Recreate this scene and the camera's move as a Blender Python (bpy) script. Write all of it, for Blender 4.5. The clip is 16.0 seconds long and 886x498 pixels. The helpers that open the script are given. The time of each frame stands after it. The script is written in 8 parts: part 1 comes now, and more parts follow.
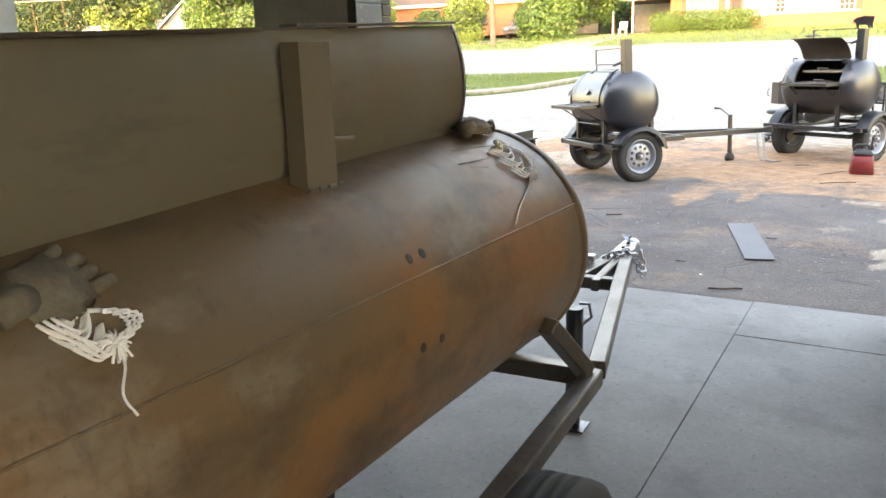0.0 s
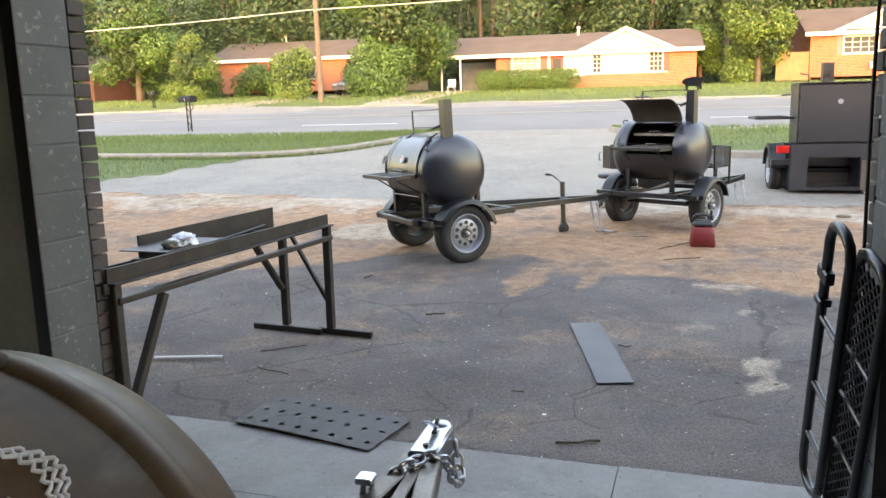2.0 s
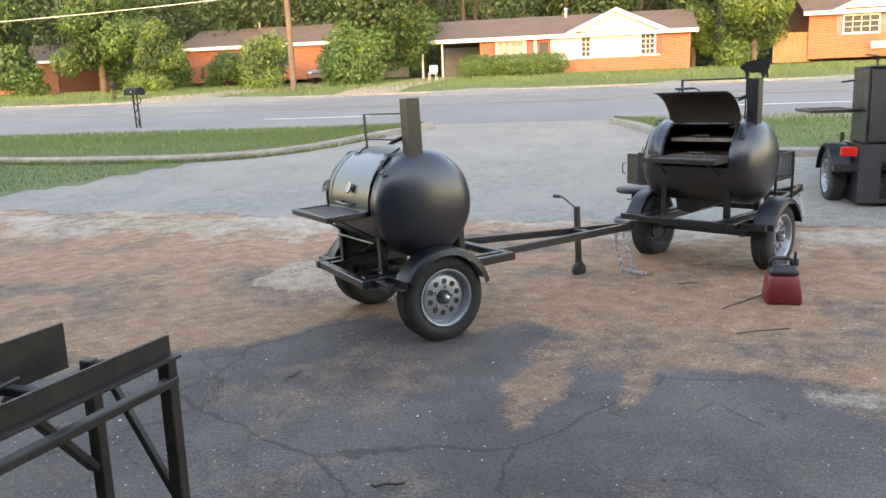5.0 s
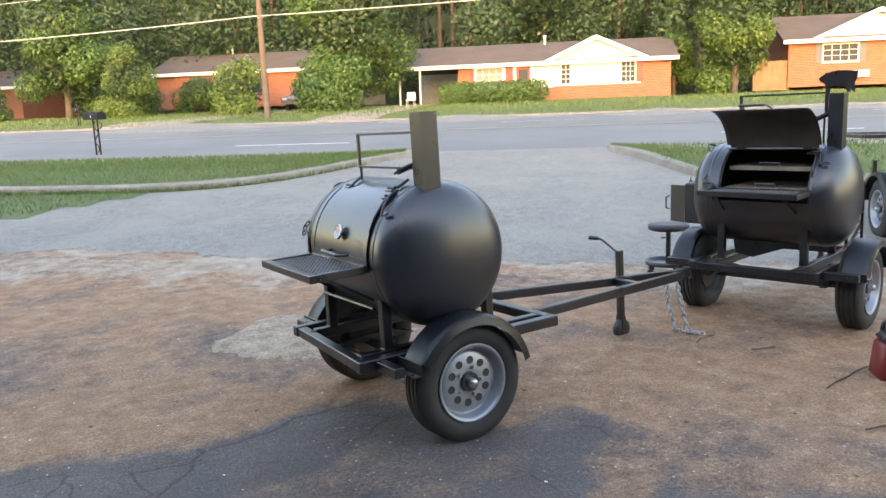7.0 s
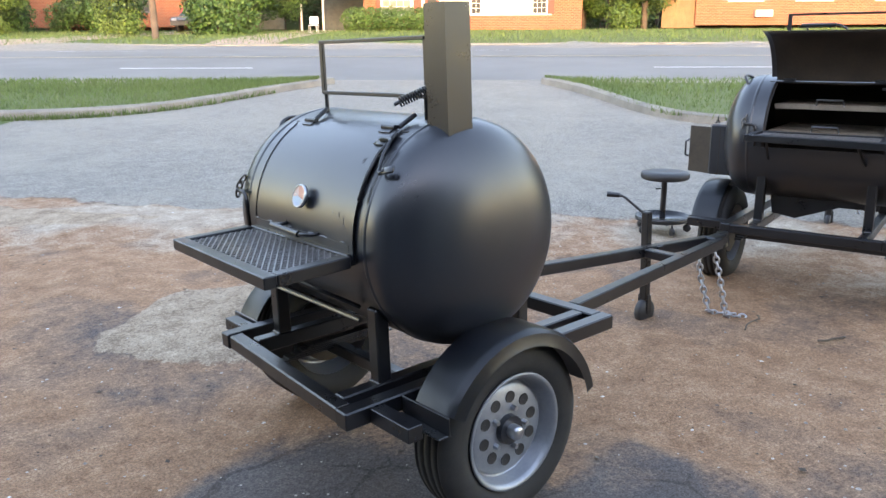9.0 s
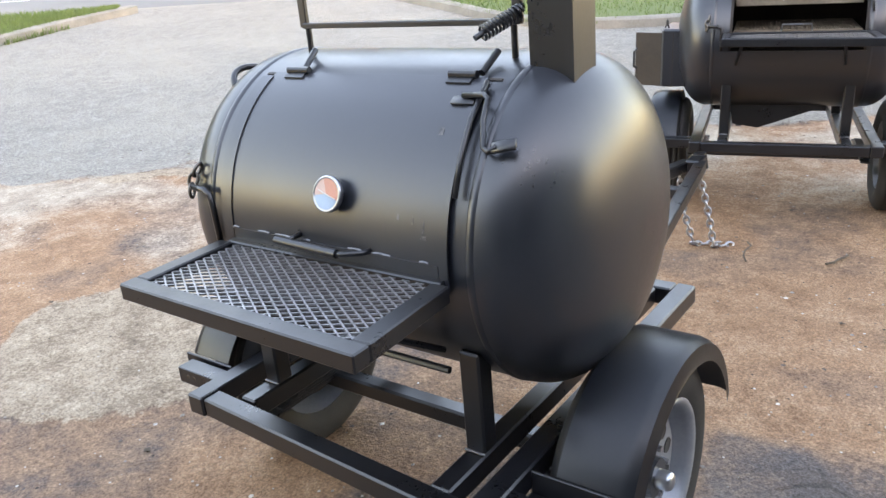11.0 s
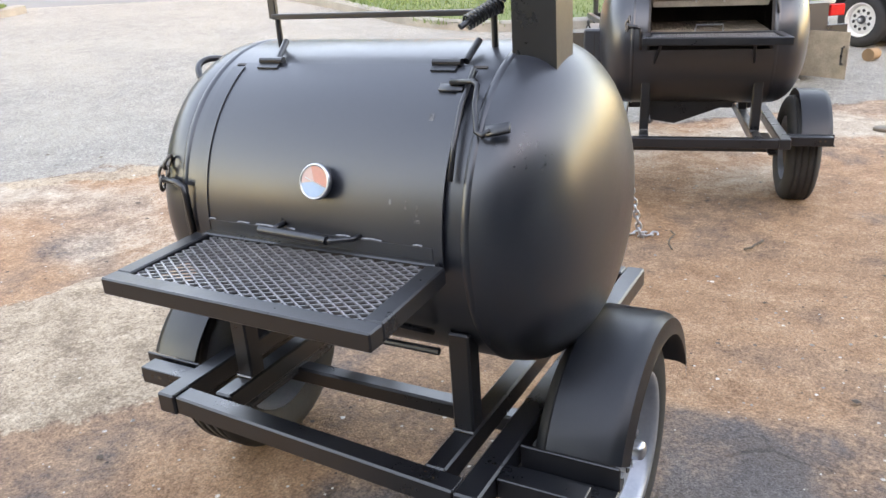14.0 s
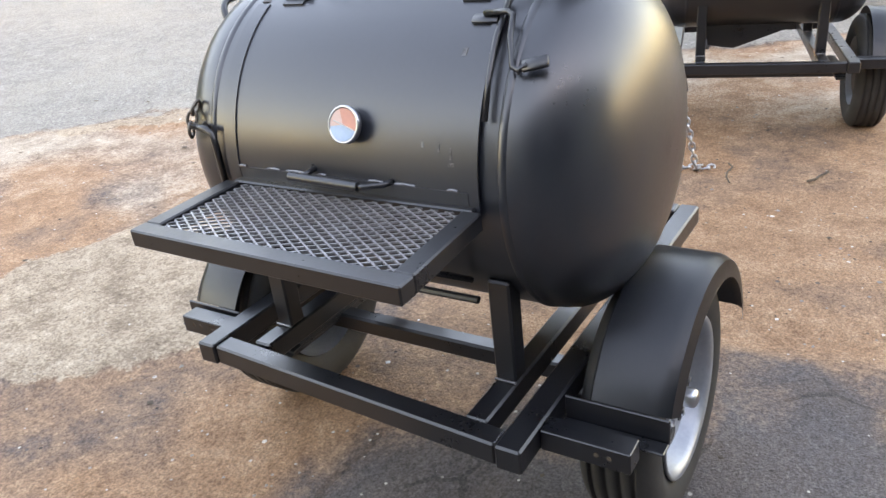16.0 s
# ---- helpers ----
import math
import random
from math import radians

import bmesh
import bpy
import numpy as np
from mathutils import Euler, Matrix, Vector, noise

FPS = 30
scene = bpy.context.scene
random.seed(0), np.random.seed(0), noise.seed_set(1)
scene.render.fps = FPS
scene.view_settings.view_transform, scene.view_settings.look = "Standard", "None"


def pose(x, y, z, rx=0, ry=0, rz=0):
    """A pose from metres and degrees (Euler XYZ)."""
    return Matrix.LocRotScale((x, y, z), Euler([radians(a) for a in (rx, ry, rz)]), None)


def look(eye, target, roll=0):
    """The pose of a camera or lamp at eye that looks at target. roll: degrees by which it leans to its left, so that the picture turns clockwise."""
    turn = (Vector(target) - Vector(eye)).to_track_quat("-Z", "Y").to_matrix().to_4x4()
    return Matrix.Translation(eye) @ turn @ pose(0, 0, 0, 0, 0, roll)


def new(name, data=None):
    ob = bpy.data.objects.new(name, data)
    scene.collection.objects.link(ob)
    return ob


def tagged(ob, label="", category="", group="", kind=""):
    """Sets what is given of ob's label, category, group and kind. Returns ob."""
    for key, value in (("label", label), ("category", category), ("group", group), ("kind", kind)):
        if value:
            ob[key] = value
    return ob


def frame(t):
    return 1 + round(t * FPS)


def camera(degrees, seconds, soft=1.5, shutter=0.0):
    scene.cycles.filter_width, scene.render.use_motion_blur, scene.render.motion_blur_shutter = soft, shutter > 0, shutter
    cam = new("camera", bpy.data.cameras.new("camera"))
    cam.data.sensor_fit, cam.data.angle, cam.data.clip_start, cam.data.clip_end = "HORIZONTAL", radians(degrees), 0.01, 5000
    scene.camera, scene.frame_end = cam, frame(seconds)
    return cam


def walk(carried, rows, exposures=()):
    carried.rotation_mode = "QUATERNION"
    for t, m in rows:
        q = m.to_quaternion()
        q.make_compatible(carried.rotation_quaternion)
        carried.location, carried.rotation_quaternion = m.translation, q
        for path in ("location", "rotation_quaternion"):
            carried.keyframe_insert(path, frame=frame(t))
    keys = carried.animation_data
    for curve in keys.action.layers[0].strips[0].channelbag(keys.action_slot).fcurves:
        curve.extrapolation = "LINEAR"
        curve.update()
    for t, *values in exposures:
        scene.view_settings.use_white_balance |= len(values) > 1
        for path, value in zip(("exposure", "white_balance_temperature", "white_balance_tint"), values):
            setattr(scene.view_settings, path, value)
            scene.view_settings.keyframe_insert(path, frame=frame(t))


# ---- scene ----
cam = camera(58.4, 16.0)
EXPOSURES = [(0, 4.75, 8800, 28), (1.5, 4.2, 8300, 26), (2.2, 3.9, 8300, 27), (3, 3.68, 8200, 27), (7, 3.53, 7400, 25), (9, 3.68, 7200, 26), (12, 4.2, 8500, 29), (16, 4.2, 8600, 30)]
PATH = [
    (0, (0.106, -0.05, 1.434), (0.606, 1.828, 0.961), -1.8),
    (0.5, (0.333, 0.234, 1.422), (0.979, 2.075, 0.982), -1.8),
    (1, (0.507, 0.567, 1.451), (1.259, 2.374, 1.041), -1.8),
    (1.5, (0.775, 0.901, 1.47), (1.602, 2.683, 1.098), -1.5),
    (2, (0.945, 1.282, 1.48), (1.83, 3.041, 1.127), -1.4),
    (2.5, (1.222, 1.662, 1.493), (2.143, 3.405, 1.152), -1.5),
    (3, (1.43, 2.068, 1.494), (2.359, 3.805, 1.153), -1.7),
    (3.2, (1.498, 2.215, 1.509), (2.418, 3.956, 1.159), -1.9),
    (5.3, (2.297, 3.694, 1.579), (3.209, 5.43, 1.191), -2.1),
    (5.5, (2.339, 3.823, 1.571), (3.257, 5.56, 1.198), -2.0),
    (6, (2.456, 4.121, 1.553), (3.388, 5.857, 1.207), -1.6),
    (6.5, (2.541, 4.459, 1.524), (3.495, 6.186, 1.198), -1.7),
    (7, (2.643, 4.807, 1.508), (3.62, 6.522, 1.187), -1.9),
    (7.5, (2.733, 5.211, 1.5), (3.746, 6.903, 1.167), -1.6),
    (8, (2.78, 5.569, 1.49), (3.844, 7.223, 1.126), -1.1),
    (8.5, (2.931, 5.892, 1.465), (4.048, 7.498, 1.05), -0.5),
    (9, (3.007, 6.221, 1.422), (4.175, 7.768, 0.933), -0.2),
    (9.5, (3.131, 6.545, 1.422), (4.331, 8.042, 0.857), -0.5),
    (9.7, (3.162, 6.671, 1.427), (4.369, 8.151, 0.832), -0.9),
    (11.8, (2.979, 7.399, 1.408), (4.543, 8.404, 0.671), -3.4),
    (12, (2.959, 7.396, 1.406), (4.535, 8.374, 0.659), -3.1),
    (12.5, (2.961, 7.388, 1.369), (4.563, 8.323, 0.621), -2.5),
    (13, (3.003, 7.396, 1.432), (4.65, 8.304, 0.75), -2.8),
    (13.5, (2.985, 7.401, 1.415), (4.625, 8.326, 0.742), -2.5),
    (14, (2.945, 7.389, 1.398), (4.533, 8.385, 0.701), -2.4),
    (14.5, (2.946, 7.375, 1.4), (4.472, 8.451, 0.683), -3.3),
    (15, (2.945, 7.378, 1.4), (4.389, 8.543, 0.652), -5.0),
    (15.5, (2.977, 7.395, 1.361), (4.403, 8.526, 0.533), -5.3),
    (16, (3.029, 7.406, 1.384), (4.487, 8.488, 0.546), -5.2),
]
walk(cam, [(t, look(eye, target, roll)) for t, eye, target, roll in PATH], EXPOSURES)
SKY, SUN = 0.15, 0.04
# unseen wall top, set with the sun's height to shade yard and road
WALLTOP = 4.6
ASPH = ((0.064, 0.057, 0.055), (0.108, 0.096, 0.091), (0.172, 0.154, 0.142))
DIRT = ((0.202, 0.108, 0.058), (0.31, 0.176, 0.099), (0.405, 0.255, 0.156))
# tank: radius, half length, head depth, then height and place of the middle
DOOR = (-0.325, 0.287)
STACK = (-0.398, -0.095)
# what differs between the two trailers: rails' y, rear ends, front end, frame's and hitch's height, inner rails, wheel, mudguard
FRAME2 = dict(rails=(-0.415, 0.415), rear=(-0.51, -0.51), front=0.70, fz=0.425, hitch=0.41, inner=(-0.285, 0.285), ax=0.0, R=0.293, hub=0.293, track=(0.56, 0.56), rise=0.046,
              guard=(0.332, 15, 155, 0.525, 0.687), bracket=(-0.42, -0.42, 0.66), jack=(0.0, 0.0), shelf=((-0.650, 0.292), (-0.703, -0.350), (-0.412, 0.292), (-0.405, -0.334), 0.959),
              tank=(0.355, 0.372, 0.175, 0.915, -0.032, 0.01), stack=STACK, door=DOOR, dy=0.0, left=0.0)
FRAME1 = dict(rails=(-0.409, 0.434), rear=(-0.51, -0.463), front=0.672, fz=0.438, hitch=0.366, inner=(-0.312, 0.300), ax=-0.013, R=0.290, hub=0.298, track=(0.527, 0.555), rise=0.020,
              guard=(0.334, 12, 151, 0.492, 0.656), bracket=(-0.428, -0.376, 0.615), jack=(0.024, -0.020), shelf=((-0.646, 0.262), (-0.656, -0.332), (-0.378, 0.272), (-0.375, -0.316), 0.864),
              tank=(0.352, 0.365, 0.178, 0.893, -0.016, -0.013), stack=(-0.412, -0.072), door=(-0.314, 0.276), dy=-0.040, left=0.030)
TRAILER1 = Matrix.Translation((4.51, 8.46, -0.025)) @ Matrix.Rotation(radians(-1.8), 4, Vector((0.48, 0.877, 0))) @ pose(0, 0, 0, 0, 0, 3)
TRAILER2 = pose(7.56, 8.535, 0.0, 0, 0, 17.5)


# ---- light ----
SUN_AZ, SUN_EL = 36.0, 7.4          # the way the light travels, degrees right of +y, and its height
world = bpy.data.worlds.new("world")
scene.world = world
world.use_nodes = True
wn = world.node_tree
sky = wn.nodes.new("ShaderNodeTexSky")
sky.sky_type, sky.sun_disc = "NISHITA", False
sky.sun_elevation, sky.sun_rotation = radians(SUN_EL), radians(SUN_AZ + 180)
sky.air_density, sky.dust_density, sky.ozone_density = 1.0, 1.0, 1.0
wn.nodes["Background"].inputs[1].default_value = SKY
wn.links.new(sky.outputs[0], wn.nodes["Background"].inputs[0])
sun = new("sun", bpy.data.lights.new("sun", "SUN"))
sun.data.energy, sun.data.angle, sun.data.color = SUN, radians(0.6), (1.0, 0.86, 0.68)
_s = Vector((math.sin(radians(SUN_AZ)), math.cos(radians(SUN_AZ)), -math.tan(radians(SUN_EL))))
sun.matrix_world = look((0, 0, 30), Vector((0, 0, 30)) + _s)


# ---- materials ----
def mat(name, c1, c2=None, rough=0.6, metal=0.0, scale=8.0, fine=60.0, bump=0.1, depth=0.004, spread=0.5, coat=0.0,
        rough2=None, vary=0.0, island=False, spec=0.5):
    """Two colours mixed by coarse and fine noise at real size, with fine relief."""
    m = bpy.data.materials.new(name)
    m.use_nodes = True
    nt = m.node_tree
    b = nt.nodes["Principled BSDF"]
    c2 = c2 or tuple(0.75 * c for c in c1)
    co = nt.nodes.new("ShaderNodeTexCoord")
    n1 = nt.nodes.new("ShaderNodeTexNoise")
    n1.inputs["Scale"].default_value, n1.inputs["Detail"].default_value = scale, 5
    n2 = nt.nodes.new("ShaderNodeTexNoise")
    n2.inputs["Scale"].default_value, n2.inputs["Detail"].default_value = fine, 3
    for n in (n1, n2):
        nt.links.new(co.outputs["Object"], n.inputs["Vector"])
    ad = nt.nodes.new("ShaderNodeMath")
    ad.operation = "MULTIPLY_ADD"
    nt.links.new(n2.outputs[0], ad.inputs[0])
    ad.inputs[1].default_value = 0.45
    nt.links.new(n1.outputs[0], ad.inputs[2])
    rg = nt.nodes.new("ShaderNodeMapRange")
    rg.inputs[1].default_value, rg.inputs[2].default_value = 0.72 - spread * 0.5, 0.72 + spread * 0.5
    nt.links.new(ad.outputs[0], rg.inputs[0])
    mx = nt.nodes.new("ShaderNodeMix")
    mx.data_type = "RGBA"
    mx.inputs[6].default_value, mx.inputs[7].default_value = (*c1, 1), (*c2, 1)
    nt.links.new(rg.outputs[0], mx.inputs[0])
    out = mx.outputs[2]
    if vary:
        if island:
            src = nt.nodes.new("ShaderNodeNewGeometry").outputs["Random Per Island"]
        else:
            src = nt.nodes.new("ShaderNodeObjectInfo").outputs["Random"]
        vr = nt.nodes.new("ShaderNodeMapRange")
        vr.inputs[3].default_value, vr.inputs[4].default_value = 1 - vary, 1 + vary
        nt.links.new(src, vr.inputs[0])
        hs = nt.nodes.new("ShaderNodeHueSaturation")
        nt.links.new(vr.outputs[0], hs.inputs["Value"])
        nt.links.new(out, hs.inputs["Color"])
        out = hs.outputs[0]
    nt.links.new(out, b.inputs["Base Color"])
    b.inputs["Metallic"].default_value = metal
    b.inputs["Specular IOR Level"].default_value = spec
    r2 = rough if rough2 is None else rough2
    rr = nt.nodes.new("ShaderNodeMapRange")
    rr.inputs[3].default_value, rr.inputs[4].default_value = rough, r2
    nt.links.new(rg.outputs[0], rr.inputs[0])
    nt.links.new(rr.outputs[0], b.inputs["Roughness"])
    b.inputs["Coat Weight"].default_value = coat
    if bump:
        bp = nt.nodes.new("ShaderNodeBump")
        bp.inputs["Strength"].default_value, bp.inputs["Distance"].default_value = bump, depth
        nt.links.new(ad.outputs[0], bp.inputs["Height"])
        nt.links.new(bp.outputs[0], b.inputs["Normal"])
    return m


BLACK = mat("black_enamel", (0.012, 0.014, 0.019), (0.018, 0.020, 0.026), 0.27, 0.0, 3, 90, 0.05, 0.002, rough2=0.37, spec=0.9)
BLACKSTEEL = mat("black_painted_steel", (0.005, 0.0055, 0.007), (0.009, 0.0095, 0.012), 0.25, 0.0, 9, 120, 0.12, 0.002, rough2=0.40, spec=0.72)
MESHSTEEL = mat("mesh_steel", (0.34, 0.34, 0.35), (0.16, 0.16, 0.165), 0.30, 0.5, 60, 200, 0.1, 0.001)
CHALK = mat("chalk_scuff", (0.20, 0.20, 0.20), (0.06, 0.06, 0.062), 0.8, 0, 60, 300, 0, 0, spread=0.25)
SOOT = mat("sooty_steel", (0.020, 0.014, 0.010), (0.045, 0.032, 0.022), 0.6, 0.0, 6, 70, 0.2, 0.003)
RUST = mat("rusty_steel", (0.114, 0.088, 0.056), (0.155, 0.104, 0.056), 0.36, 0.15, 1.7, 26, 0.25, 0.003, spread=0.6, rough2=0.66)
RUSTGREY = mat("grey_rusty_steel", (0.225, 0.213, 0.168), (0.275, 0.238, 0.172), 0.42, 0.15, 3.0, 30, 0.25, 0.003, spread=0.7, rough2=0.66)


def weather(m, layers):
    """Stains laid over a material: each a noise scale, its stretch in x, y, z, a threshold band, the amount and the stain's colour."""
    nt = m.node_tree
    N, L = nt.nodes.new, nt.links.new
    b = nt.nodes["Principled BSDF"]
    co = N("ShaderNodeTexCoord")
    col = b.inputs["Base Color"].links[0].from_socket
    for k, (scale, stretch, lo, hi, amount, colour) in enumerate(layers):
        mp, n, r, x = N("ShaderNodeMapping"), N("ShaderNodeTexNoise"), N("ShaderNodeMapRange"), N("ShaderNodeMix")
        mp.inputs["Scale"].default_value = stretch
        mp.inputs["Location"].default_value = (3.7 * k + 1.1, 1.9 * k, 2.3 * k)
        L(co.outputs["Object"], mp.inputs[0])
        n.inputs["Scale"].default_value, n.inputs["Detail"].default_value, n.inputs["Roughness"].default_value = scale, 6, 0.62
        L(mp.outputs[0], n.inputs["Vector"])
        r.inputs[1].default_value, r.inputs[2].default_value, r.inputs[4].default_value = lo, hi, amount
        L(n.outputs[0], r.inputs[0])
        x.data_type = "RGBA"
        L(r.outputs[0], x.inputs[0])
        L(col, x.inputs[6])
        x.inputs[7].default_value = (*colour, 1)
        col = x.outputs[2]
    L(col, b.inputs["Base Color"])


EVEN = (1, 1, 1)
weather(RUST, ((1.3, EVEN, 0.48, 0.64, 0.62, (0.25, 0.105, 0.028)), (2.6, (1, 1, 1.6), 0.50, 0.62, 0.75, (0.065, 0.050, 0.034)), (3.4, (0.5, 1, 1), 0.55, 0.63, 0.6, (0.215, 0.185, 0.145)), (9, (1.5, 1, 0.4), 0.58, 0.70, 0.6, (0.06, 0.042, 0.03)), (70, EVEN, 0.60, 0.72, 0.5, (0.09, 0.06, 0.035))))
weather(RUSTGREY, ((1.4, EVEN, 0.48, 0.70, 0.5, (0.23, 0.14, 0.065)), (4.0, (0.6, 1, 2.5), 0.54, 0.74, 0.5, (0.10, 0.085, 0.065)), (60, EVEN, 0.60, 0.72, 0.5, (0.22, 0.19, 0.15))))
CHANNEL = mat("dull_channel_steel", (0.115, 0.104, 0.080), (0.155, 0.130, 0.092), 0.5, 0.15, 3.0, 30, 0.25, 0.003, spread=0.7, rough2=0.7)
RAWSTEEL = mat("raw_steel_tube", (0.10, 0.085, 0.07), (0.19, 0.17, 0.15), 0.42, 0.8, 6, 80, 0.1, 0.002)
ZINC = mat("zinc_plate", (0.55, 0.56, 0.58), (0.40, 0.42, 0.46), 0.28, 0.95, 12, 90, 0.06, 0.001)
RIM = mat("silver_rim", (0.36, 0.38, 0.41), (0.27, 0.29, 0.32), 0.42, 0.6, 10, 90, 0.05, 0.001)
TYRE = mat("tyre_rubber", (0.018, 0.018, 0.019), (0.032, 0.030, 0.028), 0.75, 0.0, 12, 140, 0.25, 0.002)
OLDSTEEL = mat("dark_table_steel", (0.022, 0.019, 0.018), (0.05, 0.042, 0.036), 0.55, 0.4, 8, 90, 0.25, 0.003)
PLATE = mat("grey_steel_plate", (0.075, 0.077, 0.083), (0.115, 0.112, 0.112), 0.6, 0.2, 3, 60, 0.15, 0.002, spread=0.7)
ALU = mat("aluminium_strip", (0.5, 0.5, 0.52), (0.4, 0.4, 0.42), 0.35, 0.8, 12, 80, 0.1, 0.002)
WELD = mat("bright_weld", (0.24, 0.24, 0.245), (0.12, 0.12, 0.125), 0.45, 0.6, 60, 200, 0.5, 0.003)
WHITEPAINT = mat("white_paint", (0.70, 0.69, 0.66), (0.60, 0.585, 0.555), 0.55, 0, 2, 30, 0.1, 0.004)
BRICK_PAINT = mat("painted_block", (0.075, 0.085, 0.088), (0.055, 0.062, 0.066), 0.6, 0, 5, 60, 0.4, 0.004, vary=0.08)
weather(BRICK_PAINT, ((4, (1, 1, 0.4), 0.54, 0.68, 0.5, (0.07, 0.07, 0.07)), (26, EVEN, 0.60, 0.68, 0.5, (0.30, 0.30, 0.30))))
MORTAR = mat("painted_joint", (0.10, 0.108, 0.115), (0.075, 0.08, 0.09), 0.75, 0, 6, 60, 0.3, 0.004)
DARKWALL = mat("dark_inside_wall", (0.21, 0.225, 0.205), (0.14, 0.15, 0.14), 0.8, 0, 3, 40, 0.3, 0.004)
SLABMAT = mat("shop_slab", (0.262, 0.253, 0.239), (0.165, 0.158, 0.149), 0.8, 0, 2.2, 45, 0.5, 0.004, spread=0.7)
weather(SLABMAT, ((1.0, EVEN, 0.50, 0.66, 0.55, (0.15, 0.135, 0.12)), (3.6, EVEN, 0.56, 0.70, 0.5, (0.11, 0.10, 0.095)), (5, EVEN, 0.60, 0.72, 0.35, (0.34, 0.32, 0.29)), (38, EVEN, 0.62, 0.68, 0.6, (0.09, 0.08, 0.07)), (110, EVEN, 0.63, 0.70, 0.6, (0.5, 0.48, 0.45))))
ROADMAT = mat("road_asphalt", (0.175, 0.175, 0.168), (0.132, 0.132, 0.127), 0.85, 0, 0.5, 25, 0.3, 0.006)
LINE = mat("road_line", (0.72, 0.72, 0.70), (0.5, 0.5, 0.5), 0.7, 0, 4, 40, 0.2, 0.003)
GRASSMAT = mat("grass_soil", (0.062, 0.102, 0.022), (0.10, 0.122, 0.036), 0.9, 0, 0.8, 18, 0.5, 0.02, spread=0.6)
BLADE = mat("grass_blades", (0.062, 0.118, 0.024), (0.105, 0.148, 0.042), 0.7, 0, 0.9, 12, 0, 0, spread=0.7, vary=0.3, island=True)
KERBMAT = mat("kerb_concrete", (0.26, 0.245, 0.21), (0.15, 0.14, 0.12), 0.85, 0, 3, 40, 0.5, 0.01)
LEAF = mat("leaves", (0.034, 0.083, 0.015), (0.066, 0.135, 0.025), 0.55, 0, 0.35, 3, 0, 0, spread=0.7, vary=0.35, island=True)
# darker copy of the leaves: shade in crowns and woods put into the colour
LEAFSHADE = mat("shaded_leaves", (0.018, 0.045, 0.013), (0.034, 0.07, 0.019), 0.6, 0, 0.3, 3, 0, 0, spread=0.7, vary=0.35, island=True)
LEAFYELLOW = mat("yellow_green_leaves", (0.075, 0.135, 0.022), (0.115, 0.175, 0.033), 0.55, 0, 0.6, 4, 0, 0, spread=0.7, vary=0.3, island=True)
BARK = mat("bark", (0.10, 0.075, 0.055), (0.055, 0.042, 0.032), 0.9, 0, 2, 20, 0.6, 0.02)
POLEWOOD = mat("pole_wood", (0.14, 0.102, 0.076), (0.085, 0.064, 0.048), 0.85, 0, 2, 25, 0.4, 0.01)
SHINGLE = mat("shingles", (0.115, 0.092, 0.078), (0.08, 0.066, 0.056), 0.9, 0, 0.8, 7, 0.4, 0.02)
BRICKFAR = mat("red_brick", (0.33, 0.112, 0.058), (0.24, 0.082, 0.045), 0.85, 0, 1.5, 14, 0.3, 0.01)


def lay_bricks(m):
    """Courses of brick on the far walls."""
    nt = m.node_tree
    N, L = nt.nodes.new, nt.links.new
    co, se, cb, br = N("ShaderNodeTexCoord"), N("ShaderNodeSeparateXYZ"), N("ShaderNodeCombineXYZ"), N("ShaderNodeTexBrick")
    ad = N("ShaderNodeMath")
    L(co.outputs["Object"], se.inputs[0])
    L(se.outputs[0], ad.inputs[0])
    L(se.outputs[1], ad.inputs[1])
    L(ad.outputs[0], cb.inputs[0])
    L(se.outputs[2], cb.inputs[1])
    L(cb.outputs[0], br.inputs["Vector"])
    br.inputs["Scale"].default_value = 1.0
    br.inputs["Brick Width"].default_value, br.inputs["Row Height"].default_value, br.inputs["Mortar Size"].default_value = 0.26, 0.092, 0.012
    br.inputs["Color1"].default_value, br.inputs["Color2"].default_value, br.inputs["Mortar"].default_value = (0.29, 0.088, 0.040, 1), (0.21, 0.056, 0.028, 1), (0.30, 0.18, 0.12, 1)
    L(br.outputs["Color"], nt.nodes["Principled BSDF"].inputs["Base Color"])


lay_bricks(BRICKFAR)
SHUTTER = mat("red_shutter", (0.30, 0.05, 0.035), (0.22, 0.04, 0.03), 0.6, 0, 3, 20, 0.1, 0.005)
GREYSHUT = mat("grey_shutter", (0.12, 0.12, 0.125), (0.09, 0.09, 0.095), 0.6, 0, 3, 20, 0.1, 0.005)
REDPLASTIC = mat("red_plastic", (0.27, 0.022, 0.020), (0.13, 0.020, 0.022), 0.45, 0, 7, 60, 0.1, 0.002, spread=0.8)
DARKPLASTIC = mat("dark_plastic", (0.035, 0.034, 0.036), (0.02, 0.02, 0.021), 0.5, 0, 8, 60, 0.1, 0.002)
GLOVE = mat("glove_cloth", (0.16, 0.145, 0.115), (0.09, 0.08, 0.065), 0.9, 0, 18, 140, 0.5, 0.004)
RAG = mat("rag_cloth", (0.78, 0.80, 0.86), (0.50, 0.52, 0.60), 0.85, 0, 20, 90, 0.4, 0.004)
ROPE = mat("white_rope", (0.86, 0.88, 0.92), (0.70, 0.72, 0.76), 0.9, 0, 40, 150, 0.4, 0.003)
TAILLIGHT = mat("red_lens", (0.55, 0.015, 0.012), (0.42, 0.012, 0.01), 0.2, 0, 20, 90, 0.05, 0.001)
FENCEWOOD = mat("fence_wood", (0.27, 0.165, 0.085), (0.19, 0.115, 0.06), 0.8, 0, 2, 20, 0.3, 0.01)
